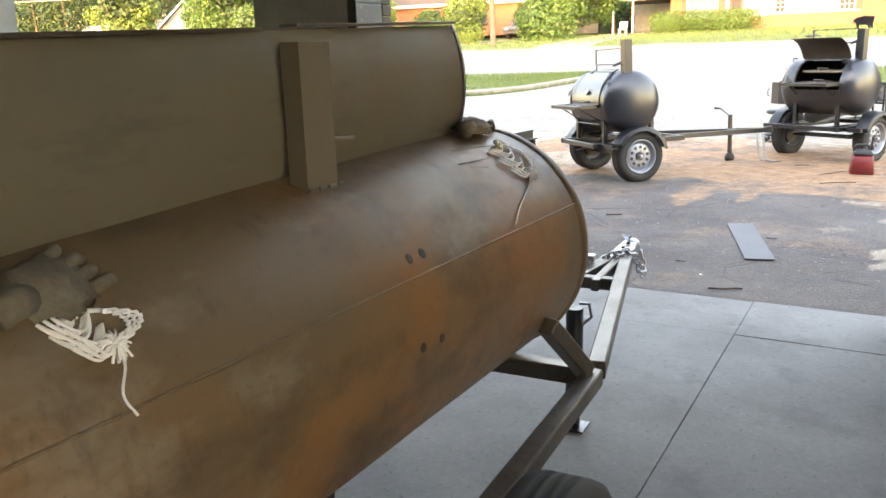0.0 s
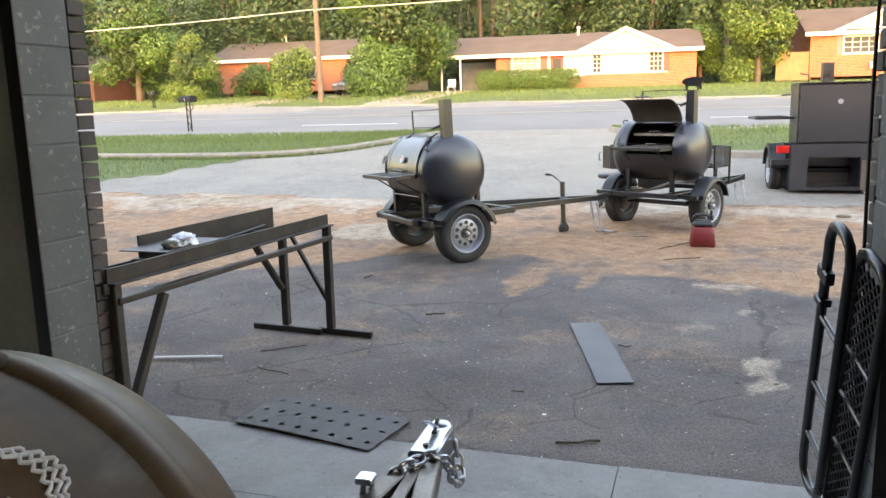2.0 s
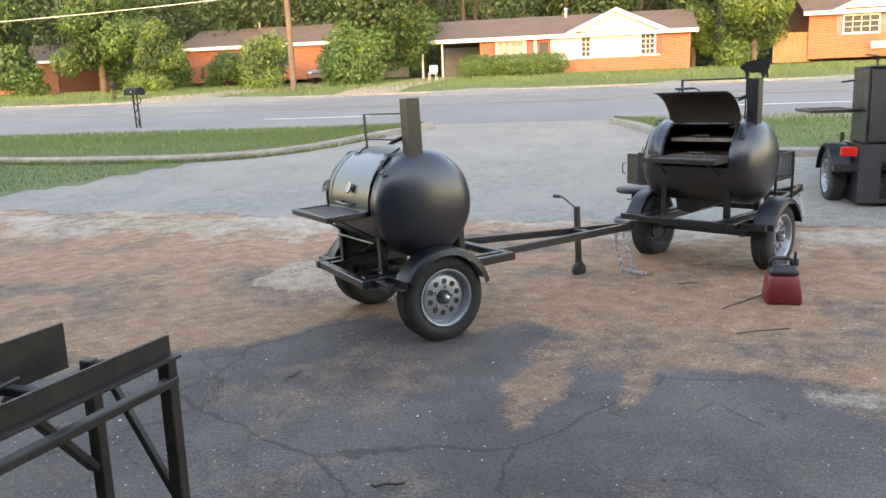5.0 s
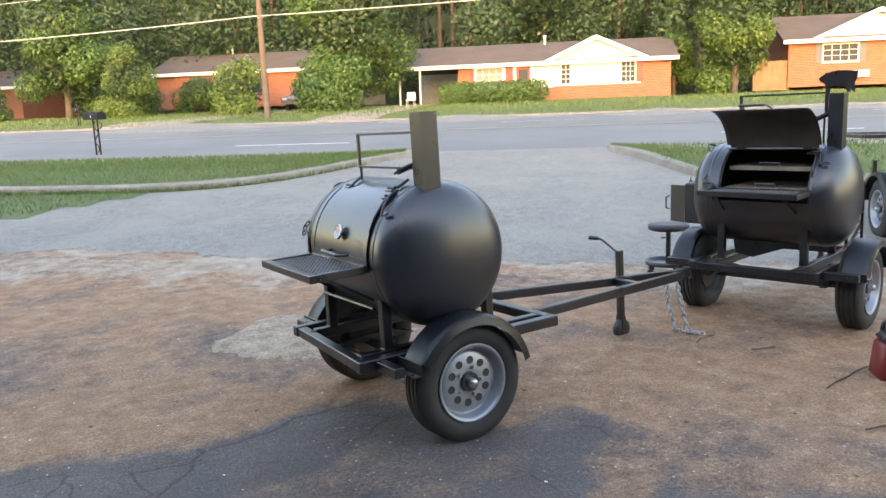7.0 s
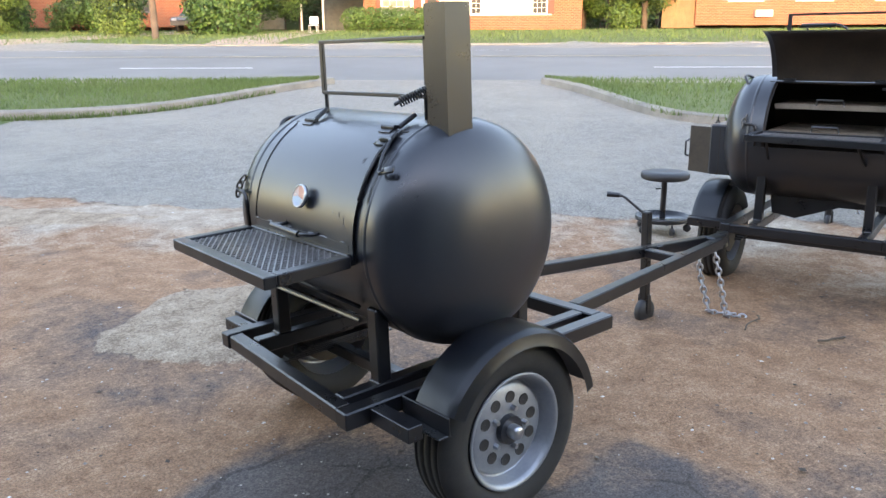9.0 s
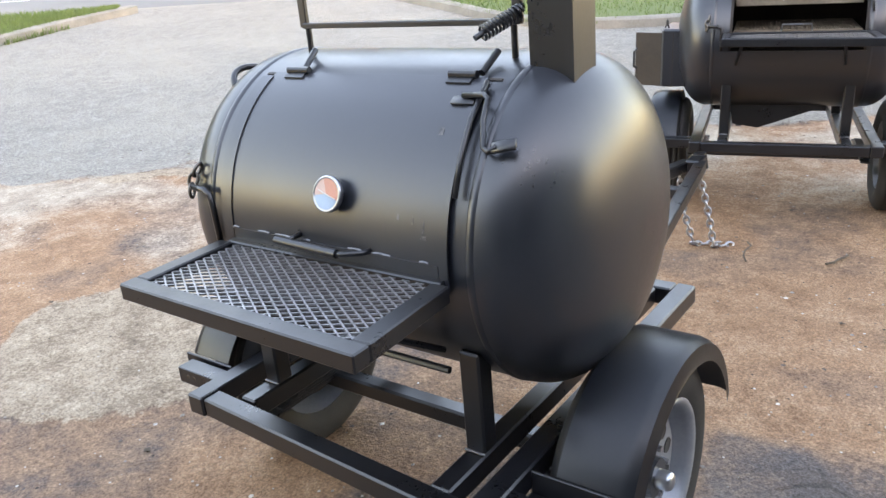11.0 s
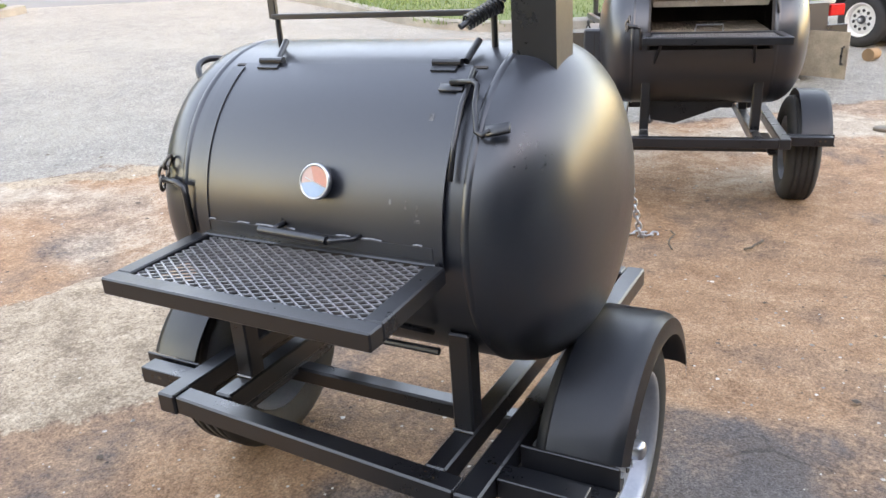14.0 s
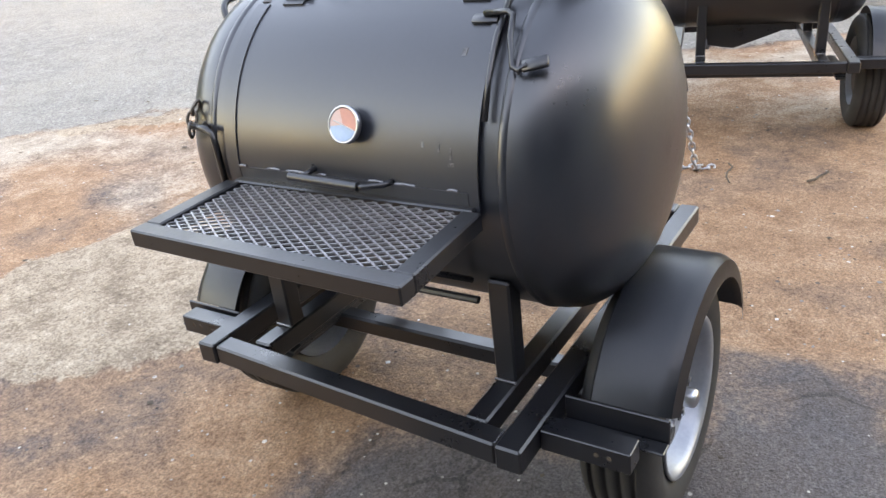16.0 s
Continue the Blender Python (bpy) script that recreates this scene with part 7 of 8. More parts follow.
def litter():
    """Loose stones and flecks strewn over the yard."""
    for name, n, seed, lo, hi, m, label in (("gravel_bits", 1500, 3, 0.004, 0.011, STONE, "small loose stones strewn on the yard"), ("leaf_litter", 420, 8, 0.006, 0.02, CHIP, "dark bits of leaf and bark on the dirt"),
                                            ("white_flecks", 120, 12, 0.005, 0.012, WHITEPAINT, "pale paper flecks on the asphalt")):
        rnd = random.Random(seed)
        V, Fc = [], []
        for _ in range(n):
            x, y = rnd.uniform(0.8, 10.5), rnd.uniform(3.2, 13.5)
            if (x + y) * 0.7071 < 5.0:
                continue
            s = lo + (hi - lo) * rnd.random() ** 2.5
            z = zg(x, y) + 0.001
            i = len(V)
            flat = 0.25 if name != "gravel_bits" else 0.7
            for dx, dy, dz in ((1, 0, 0), (0, 1, 0), (-1, 0, 0), (0, -1, 0), (0, 0, 1), (0.1, 0.1, -0.4)):
                V.append((x + s * dx * rnd.uniform(0.6, 1.3), y + s * dy * rnd.uniform(0.6, 1.3), z + s * flat * dz + 0.001))
            Fc += [(i, i + 1, i + 4), (i + 1, i + 2, i + 4), (i + 2, i + 3, i + 4), (i + 3, i, i + 4), (i + 1, i, i + 5), (i + 2, i + 1, i + 5), (i + 3, i + 2, i + 5), (i, i + 3, i + 5)]
        me = bpy.data.meshes.new(name)
        me.from_pydata(V, [], Fc)
        me.materials.append(m)
        tagged(new(name, me), label, "litter", kind="stuff")


litter()


# ---- petrol can, stool ----
def petrol_can():
    T = thing("petrol_can", pose(6.94, 7.26, 0.0, 0, 0, -38), "red plastic petrol can with a dark sooty top", "petrol can")
    bm = B()
    box(bm, -0.125, 0.125, -0.10, 0.10, 0.0, 0.215, 0.020)
    for v in bm.verts:
        k = 1 - 0.16 * max(0, v.co.z) / 0.215
        v.co.x *= k
        v.co.y *= k
    part("body", bm, REDPLASTIC, T, "", True, 50)
    bm = B()
    g = box(bm, -0.104, 0.104, -0.083, 0.083, 0.212, 0.28, 0.02)
    for v in bm.verts:
        if v.co.z > 0.25:
            v.co.x *= 0.80
            v.co.y *= 0.66
    part("shoulder", bm, DARKPLASTIC, T, "dark stained shoulder of the can", True, 50)
    bm = B()
    tube_path(bm, [(-0.09, 0, 0.275), (-0.085, 0, 0.315), (-0.06, 0, 0.33), (0.03, 0, 0.33), (0.055, 0, 0.315), (0.06, 0, 0.275)], 0.014, 8)
    part("grip", bm, DARKPLASTIC, T, "", True)
    bm = B()
    rod(bm, (0.085, 0.02, 0.27), (0.085, 0.02, 0.32), 0.026, 0.024, 16)
    rod(bm, (0.085, 0.02, 0.32), (0.085, 0.02, 0.37), 0.013, 0.010, 12)
    part("spout", bm, DARKPLASTIC, T, "", True)


petrol_can()


def stool():
    T = thing("work_stool", pose(7.90, 9.93, zg(7.9, 9.93), 0, 0, 25), "dark round mechanic's stool on castors with a tray", "stool")
    bm = B()
    lathe(bm, [(0.0005, 0.40), (0.16, 0.40), (0.178, 0.412), (0.18, 0.44), (0.17, 0.455), (0.12, 0.462), (0.0005, 0.463)], 36)
    part("seat", bm, DARKPLASTIC, T, "padded round seat", True)
    bm = B()
    rod(bm, (0, 0, 0.10), (0, 0, 0.40), 0.022, None, 14)
    part("column", bm, BLACKSTEEL, T)
    bm = B()
    lathe(bm, [(0.0005, 0.085), (0.19, 0.085), (0.20, 0.09), (0.205, 0.125), (0.198, 0.125), (0.192, 0.097), (0.0005, 0.095)], 36)
    part("tray", bm, BLACKSTEEL, T, "", True)
    for k in range(5):
        a = k * math.tau / 5
        bm = B()
        lathe(bm, [(0.0005, -0.012), (0.026, -0.012), (0.03, -0.006), (0.03, 0.006), (0.026, 0.012), (0.0005, 0.012)], 16, Matrix.Translation((0.185 * math.cos(a), 0.185 * math.sin(a), 0.03)) @ Matrix.Rotation(a, 4, "Z") @ ALONG_Y)
        c = part("castor", bm, DARKPLASTIC, T, "", True)
        bm = B()
        rod(bm, (0.185 * math.cos(a), 0.185 * math.sin(a), 0.035), (0.185 * math.cos(a), 0.185 * math.sin(a), 0.084), 0.008)
        part("stem", bm, BLACKSTEEL, c)
    bm = B()
    tube_path(bm, [(-0.02, 0.02, 0.33), (-0.05, 0.05, 0.33)], 0.006)
    part("height_lever", bm, BLACKSTEEL, T)


stool()


# ---- trees and woods ----
LEAFIVY = mat("ivy_leaves", (0.052, 0.105, 0.017), (0.09, 0.152, 0.027), 0.5, 0, 0.6, 4, 0, 0, spread=0.7, vary=0.35, island=True)
def leaf_mesh(name, lobes, n, size, seed, material, parent=None, label="", shell=0.55):
    """Many small turned leaf clumps near the skins of several lobes (centre, radii)."""
    rs = np.random.RandomState(seed)
    w = np.array([l[1][0] * l[1][2] + 0.05 for l in lobes])
    pick = rs.choice(len(lobes), n, p=w / w.sum())
    c = np.array([l[0] for l in lobes])[pick]
    r = np.array([l[1] for l in lobes])[pick]
    d = rs.normal(size=(n, 3))
    d /= np.linalg.norm(d, axis=1)[:, None]
    k = shell + (1.06 - shell) * rs.rand(n) ** 0.6
    k *= 1 + 0.16 * np.sin(d[:, 0] * 7 + pick) * np.cos(d[:, 2] * 6 + pick * 2)
    p = c + r * d * k[:, None]
    a = rs.normal(size=(n, 3))
    a /= np.linalg.norm(a, axis=1)[:, None]
    nn = d + 0.9 * rs.normal(size=(n, 3)) * 0.7
    t1 = np.cross(nn, a)
    t1 /= np.linalg.norm(t1, axis=1)[:, None]
    t2 = np.cross(nn, t1)
    t2 /= np.linalg.norm(t2, axis=1)[:, None]
    s = size * (0.6 + 0.8 * rs.rand(n))[:, None]
    V = np.stack([p - t1 * s * 0.55, p - t2 * s * 0.34 + t1 * s * 0.1, p + t1 * s * 0.6, p + t2 * s * 0.34 + t1 * s * 0.05], axis=1).reshape(-1, 3)
    F = np.arange(4 * n).reshape(-1, 4)
    me = bpy.data.meshes.new(name)
    me.from_pydata(V.tolist(), [], F.tolist())
    me.materials.append(material)
    ob = new(name, me)
    if parent is not None:
        ob.parent = parent
    return tagged(ob, label)


def tree(u, v, h, w, seed, label, leaves=6000, material=None, size=0.30, trunk=0.22, low=0.25, name="tree", lobes_n=16, category="tree", deep=0.8):
    T = thing(name, Matrix.Translation(uvz(u, v)), label, category)
    rnd = random.Random(seed)
    bm = B()
    top = h * 0.72
    pts, rad = [], []
    rod(bm, (0, 0, -0.1), (0.1, 0.05, h * 0.35), trunk, trunk * 0.72, 10)
    rod(bm, (0.1, 0.05, h * 0.34), (0.0, 0.1, top), trunk * 0.70, trunk * 0.2, 8)
    for k in range(7):
        a = rnd.uniform(0, math.tau)
        z0 = h * rnd.uniform(0.2, 0.5)
        rod(bm, (0.05, 0.03, z0), (w * 0.36 * math.cos(a), w * 0.36 * math.sin(a), z0 + h * rnd.uniform(0.12, 0.3)), trunk * 0.4, trunk * 0.1, 6)
    part("trunk", bm, BARK, T)
    lobes = []
    for k in range(lobes_n):
        a = rnd.uniform(0, math.tau)
        f = rnd.random()
        z = lerp(low * h, h * 0.88, f)
        out = w * 0.5 * (1 - 0.75 * max(0, (f - 0.35) / 0.65) ** 1.5) * rnd.uniform(0.3, 0.72)
        s = w * rnd.uniform(0.15, 0.26)
        lobes.append(((out * math.cos(a), out * math.sin(a), z), (s, s, s * rnd.uniform(0.7, 1.0))))
    leaf_mesh("crown", lobes, leaves, size, seed, material or LEAF, T, "leafy crown")
    # darker leaves inside the crown paint its inner shade
    leaf_mesh("inner_crown", [((0, 0, h * (0.5 + low / 2)), (w * 0.36, w * 0.36, h * 0.40))], leaves // 4, size * 1.6, seed + 1, LEAFSHADE, T, "", 0.1)
    return T


tree(-33.6, 52, 9.6, 6.6, 11, "tall leafy tree beside the road, sunlit from the front", 40000, None, 0.14, 0.25, 0.06)
tree(-28.2, 50, 4.4, 3.6, 12, "small pale green bushy tree on the lawn", 14000, LEAFYELLOW, 0.10, 0.08, 0.05)
tree(-19.4, 46.5, 3.2, 3.4, 13, "loose flowering shrub by the pole", 5000, LEAFYELLOW, 0.11, 0.05, 0.05, name="shrub", category="shrub")
tree(-14.3, 51, 10.5, 7.6, 14, "large spreading tree with dense green crown", 48000, LEAF, 0.14, 0.3, 0.06)
tree(-23.5, 54, 3.0, 3.0, 15, "low shrub before the brick house", 4500, LEAF, 0.13, 0.05, 0.05, name="shrub", category="shrub")
tree(-31.0, 55.5, 2.6, 4.4, 16, "low shrub before the brick house", 5500, LEAF, 0.13, 0.05, 0.05, name="shrub", category="shrub")
tree(-27.2, 57.0, 2.4, 3.2, 22, "low shrub before the brick house", 6000, LEAF, 0.12, 0.05, 0.05, name="shrub", category="shrub")
tree(-21.6, 50.5, 2.9, 3.0, 23, "loose flowering shrub on the lawn", 5500, LEAFYELLOW, 0.11, 0.05, 0.05, name="shrub", category="shrub")
tree(-39.0, 50.5, 3.4, 3.8, 17, "round green shrub at the roadside", 7000, LEAF, 0.14, 0.06, 0.05, name="shrub", category="shrub")
tree(-44.5, 55.0, 9.0, 7.0, 18, "leafy tree between the houses", 24000, None, 0.18, 0.25, 0.08)
tree(7.75, 56.2, 9.6, 5.4, 19, "tall dense ivy-green tree between the houses", 52000, LEAFIVY, 0.13, 0.2, 0.03, lobes_n=26)
tree(4.6, 60.0, 8.5, 4.2, 20, "dark tree behind the white house", 20000, LEAF, 0.15, 0.2, 0.1)
tree(-57.0, 56.0, 9.0, 7.0, 21, "leafy tree near the far houses", 14000, LEAFYELLOW, 0.22, 0.25, 0.08)


def hedge(u0, u1, v, h, seed):
    lobes = []
    n = int((u1 - u0) / 0.45)
    for i in range(n + 1):
        p = uvz(lerp(u0, u1, i / n), v, 0)
        lobes.append(((p.x, p.y, p.z + h * 0.52), (0.55, 0.55, h * 0.50)))
    ob = leaf_mesh("hedge", lobes, 16000, 0.09, seed, LEAF, None, "", 0.8)
    tagged(ob, "clipped rounded green hedge before the white house", "hedge")


hedge(-9.3, -3.7, 53.3, 1.3, 31)


def woods():
    """The far woods, as one mass of leaves with trunks."""
    rnd = random.Random(40)
    # both woods take the darker leaf colour as painted shade
    for name, v0, n, mat_, hh, num, sz, sd in (("near_woods", 68, 60, LEAFSHADE, 14, 190000, 0.28, 41), ("far_woods", 82, 60, LEAFSHADE, 26, 130000, 0.5, 42)):
        lobes = []
        for i in range(n):
            u = -105 + 175 * (i + rnd.random()) / n
            v = v0 + rnd.uniform(-4, 6)
            p = uvz(u, v)
            h = hh * rnd.uniform(0.8, 1.15)
            for k in range(5):
                s = rnd.uniform(2.0, 3.4)
                lobes.append(((p.x + rnd.gauss(0, 1.6), p.y + rnd.gauss(0, 1.6), p.z + lerp(1.2, h, (k + rnd.random()) / 5)), (s, s, s * 0.85)))
        ob = leaf_mesh(name, lobes, num, sz, sd, mat_, None, "", 0.6)
        tagged(ob, "dense green woods behind the houses", "woods", kind="stuff")
    bm = B()
    for i in range(70):
        p = uvz(-100 + 165 * rnd.random(), rnd.uniform(66, 80))
        rod(bm, p, p + Vector((rnd.gauss(0, 0.5), rnd.gauss(0, 0.5), rnd.uniform(8, 14))), 0.22, 0.1, 6)
    tagged(link("wood_trunks", bm, BARK), "trunks standing in the shade of the woods", "woods", kind="stuff")
    bm = B()
    us = list(range(-180, 141, 8))
    lo = [bm.verts.new(uvz(u, 98, -1)) for u in us]
    hi = [bm.verts.new(uvz(u, 98, 31 + 3 * math.sin(u * 0.31) + 2 * math.sin(u * 0.83))) for u in us]
    for i in range(len(us) - 1):
        bm.faces.new((lo[i], lo[i + 1], hi[i + 1], hi[i]))
    tagged(link("backdrop", bm, LEAFSHADE), "dark distant tree line", "backdrop", kind="structure")


woods()


# ---- houses ----
def win(parent, x0, x1, z0, z1, y=0.0, panes=(2, 3), blind=False, fr=None):
    bm = B()
    w = 0.07
    for a, b, c, d in ((x0 - w, x1 + w, z1, z1 + w), (x0 - w, x1 + w, z0 - w, z0), (x0 - w, x0, z0, z1), (x1, x1 + w, z0, z1)):
        box(bm, a, b, y - 0.05, y + 0.02, c, d)
    W = part("window", bm, fr or WHITEPAINT, parent, "white framed window")
    bm = B()
    box(bm, x0, x1, y + 0.0, y + 0.015, z0, z1)
    part("pane", bm, BLIND if blind else GLASS, W)
    bm = B()
    for i in range(1, panes[0]):
        x = lerp(x0, x1, i / panes[0])
        box(bm, x - 0.015, x + 0.015, y - 0.02, y - 0.002, z0, z1)
    for i in range(1, panes[1]):
        z = lerp(z0, z1, i / panes[1])
        box(bm, x0, x1, y - 0.018, y - 0.004, z - 0.013, z + 0.013)
    part("glazing_bar", bm, fr or WHITEPAINT, W)
    bm = B()
    box(bm, x0 - 0.1, x1 + 0.1, y - 0.09, y - 0.002, z0 - w - 0.05, z0 - w - 0.002)
    part("sill", bm, fr or WHITEPAINT, W)
    return W


def wallpiece(parent, x0, x1, z0, z1, material, y0=0.02, y1=0.2, label=""):
    bm = B()
    box(bm, x0, x1, y0, y1, z0, z1)
    return part("wall", bm, material, parent, label)


def gable_roof(parent, x0, x1, y0, y1, ze, zr, material, over=0.45):
    """A ridge along x."""
    ym = (y0 + y1) / 2
    bm = B()
    t = 0.12
    sl = (zr - ze) / (ym - y0)
    for s in (-1, 1):
        ya = y0 - over if s < 0 else y1 + over
        za = ze - over * sl
        vs = [bm.verts.new(p) for p in ((x0, ya, za), (x1, ya, za), (x1, ym, zr), (x0, ym, zr), (x0, ya, za - t), (x1, ya, za - t), (x1, ym, zr - t), (x0, ym, zr - t))]
        for f in ((0, 1, 2, 3), (4, 7, 6, 5), (0, 4, 5, 1), (3, 2, 6, 7), (0, 3, 7, 4), (1, 5, 6, 2)):
            bm.faces.new([vs[i] for i in f])
    bmesh.ops.recalc_face_normals(bm, faces=bm.faces)
    r = part("roof", bm, material, parent, "brown shingled roof")
    bm = B()
    box(bm, x0 - 0.02, x1 + 0.02, y0 - over - 0.05, y0 - over - 0.003, ze - over * sl - 0.2, ze - over * sl + 0.03)
    part("fascia", bm, WHITEPAINT, r, "white eaves board")
    return r


def front_gable(parent, x0, x1, ze, zp, y0, depth, wall_mat, over=0.35):
    xm = (x0 + x1) / 2
    bm = B()
    vs = [bm.verts.new(p) for p in ((x0, y0, ze), (x1, y0, ze), (xm, y0, zp))]
    vb = [bm.verts.new(p) for p in ((x0, y0 + 0.15, ze), (x1, y0 + 0.15, ze), (xm, y0 + 0.15, zp))]
    bm.faces.new(vs)
    bm.faces.new(vb[::-1])
    for i in range(3):
        bm.faces.new((vs[i], vb[i], vb[(i + 1) % 3], vs[(i + 1) % 3]))
    bmesh.ops.recalc_face_normals(bm, faces=bm.faces)
    g = part("gable", bm, wall_mat, parent, "white gable front")
    sl = (zp - ze) / (xm - x0)
    for s, xe in ((-1, x0 - over), (1, x1 + over)):
        bm = B()
        za = ze - over * sl
        a = [(xe, y0 - 0.35, za + 0.02), (xm, y0 - 0.35, zp + 0.02), (xm, y0 + depth, zp + 0.02), (xe, y0 + depth, za + 0.02)]
        lo = [bm.verts.new(p) for p in a]
        hi = [bm.verts.new((p[0], p[1], p[2] + 0.12)) for p in a]
        bm.faces.new(lo[::-1])
        bm.faces.new(hi)
        for i in range(4):
            bm.faces.new((lo[i], lo[(i + 1) % 4], hi[(i + 1) % 4], hi[i]))
        bmesh.ops.recalc_face_normals(bm, faces=bm.faces)
        part("gable_roof", bm, SHINGLE, g)
        bm = B()
        lo = [bm.verts.new(p) for p in ((xe, y0 - 0.40, za - 0.10), (xm, y0 - 0.40, zp - 0.10), (xm, y0 - 0.40, zp + 0.15), (xe, y0 - 0.40, za + 0.15))]
        hi = [bm.verts.new((v.co.x, y0 - 0.355, v.co.z)) for v in lo]
        bm.faces.new(lo)
        bm.faces.new(hi[::-1])
        for i in range(4):
            bm.faces.new((lo[i], lo[(i + 1) % 4], hi[(i + 1) % 4], hi[i]))
        bmesh.ops.recalc_face_normals(bm, faces=bm.faces)
        part("bargeboard", bm, WHITEPAINT, g)
    return g


def at_uv(u, v, dz=0.0):
    return Matrix.Translation(uvz(u, v, dz)) @ Matrix.Rotation(-RA, 4, "Z")


def rest_of_house(H, x0, x1, d, h, material):
    """Side and back walls."""
    for a, b, y0, y1 in ((x0, x0 + 0.18, 0.205, d), (x1 - 0.18, x1, 0.205, d), (x0 + 0.181, x1 - 0.181, d - 0.18, d)):
        bm = B()
        box(bm, a, b, y0, y1, 0, h)
        part("wall", bm, material, H)


def side_gables(H, x0, x1, d, h, zr, material):
    for x in (x0, x1 - 0.15):
        bm = B()
        vs = [bm.verts.new(p) for p in ((x, 0.0, h), (x, d, h), (x, d / 2, zr - 0.15), (x + 0.15, 0.0, h), (x + 0.15, d, h), (x + 0.15, d / 2, zr - 0.15))]
        for f in ((0, 1, 2), (5, 4, 3), (0, 3, 4, 1), (1, 4, 5, 2), (2, 5, 3, 0)):
            bm.faces.new([vs[i] for i in f])
        bmesh.ops.recalc_face_normals(bm, faces=bm.faces)
        part("end_gable", bm, material, H)


SIDING = mat("white_siding", (0.58, 0.575, 0.56), (0.50, 0.495, 0.48), 0.6, 0, 1, 20, 0.1, 0.005)


def white_house():
    H = thing("house", at_uv(-8.8, 55, 0.05), "low white and brick ranch house with a front gable", "house", "houses across the road")
    L, h, d, zr = 12.75, 2.3, 7.5, 3.75
    wallpiece(H, 0, 0.85, 0, h, BRICKFAR)
    wallpiece(H, 0.851, 5.85, 0, 0.75, BRICKFAR)
    wallpiece(H, 0.851, 5.85, 0.751, h, SIDING)
    wallpiece(H, 5.851, 11.0, 0, 0.80, BRICKFAR, -0.10, 0.2, "red brick foot of the gable front")
    wallpiece(H, 5.851, 11.0, 0.801, h, SIDING, -0.08, 0.2, "white siding")
    wallpiece(H, 11.001, L, 0, h, BRICKFAR)
    win(H, 1.15, 2.75, 1.0, 2.0, 0.0, (4, 3), True)
    win(H, 6.35, 6.85, 0.93, 2.04, -0.10, (2, 4))
    win(H, 9.9, 10.65, 0.93, 2.1, -0.10, (3, 4))
    for x0, x1, z0, z1, y in ((0.75, 1.0, 0.95, 2.05, -0.02), (2.95, 3.4, 0.85, 2.08, -0.02), (10.75, 11.12, 0.88, 2.14, -0.13)):
        bm = B()
        box(bm, x0, x1, y - 0.03, y + 0.02, z0, z1)
        s = part("shutter", bm, SHUTTER, H, "red shutter")
    bm = B()
    box(bm, 3.6, 4.45, -0.02, 0.015, 0.1, 2.05)
    dr = part("door", bm, SHUTTER, H, "red front door")
    bm = B()
    for a, b, c, e in ((3.5, 3.59, 0.1, 2.15), (4.46, 4.55, 0.1, 2.15), (3.591, 4.459, 2.06, 2.15)):
        box(bm, a, b, -0.06, 0.018, c, e)
    part("door_frame", bm, WHITEPAINT, dr)
    bm = B()
    box(bm, 3.75, 4.3, -0.04, -0.022, 1.2, 1.9)
    part("door_pane", bm, GLASS, dr)
    rest_of_house(H, 0, L, d, h, BRICKFAR)
    side_gables(H, 0, L, d, h, zr, BRICKFAR)
    gable_roof(H, -4.0, L + 0.4, 0, d, h + 0.12, zr, SHINGLE)
    front_gable(H, 5.75, 11.05, h + 0.05, 3.55, -0.12, 2.9, SIDING)
    # carport
    for x in (-3.7, -2.4):
        bm = B()
        box(bm, x - 0.05, x + 0.05, -0.1, 0.0, 0, 2.1)
        part("carport_post", bm, WHITEPAINT, H)
    wallpiece(H, -3.8, -0.01, 0, 2.2, DARKWALL, d - 0.2, d)
    bm = B()
    box(bm, 3.0, 4.9, -1.0, -0.11, 0.0, 0.1)
    part("step", bm, KERBMAT, H)
    bm = B()
    rod(bm, (5.2, d / 2 - 0.4, zr - 0.2), (5.2, d / 2 - 0.4, zr + 0.3), 0.09, 0.09, 10)
    rod(bm, (5.2, d / 2 - 0.4, zr + 0.3), (5.2, d / 2 - 0.4, zr + 0.42), 0.17, 0.12, 10)
    part("roof_vent", bm, ALU, H)


def brick_house():
    H = thing("house", at_uv(10.95, 57, 0.25), "red brick ranch house with a white gable", "house", "houses across the road")
    L, h, d, zr = 15, 2.75, 8.0, 4.55
    wallpiece(H, 0, L, 0, h, BRICKFAR)
    win(H, 1.95, 3.85, 1.45, 2.4, 0.0, (4, 3))
    win(H, 5.9, 7.9, 1.45, 2.4, 0.0, (4, 3), True)
    win(H, 10.5, 12.0, 1.45, 2.4, 0.0, (4, 3))
    for x in (1.55, 3.95, 5.5, 8.0):
        bm = B()
        box(bm, x, x + 0.34, -0.03, 0.018, 1.38, 2.48)
        part("shutter", bm, GREYSHUT, H, "grey shutter")
    bm = B()
    box(bm, 3.45, 4.45, -0.35, 0.015, 0.45, 0.85, 0.02)
    a = part("window_air_conditioner", bm, WHITEPAINT, H, "white air conditioner in the wall")
    bm = B()
    for k in range(6):
        box(bm, 3.51, 4.39, -0.362, -0.352, 0.51 + 0.05 * k, 0.53 + 0.05 * k)
    part("grille", bm, GREYSHUT, a)
    rest_of_house(H, 0, L, d, h, BRICKFAR)
    side_gables(H, 0, L, d, h, zr, BRICKFAR)
    gable_roof(H, -0.4, L + 0.4, 0, d, h + 0.15, zr, SHINGLE)
    front_gable(H, 1.6, 8.2, h + 0.05, 4.25, -0.05, 3.2, SIDING)


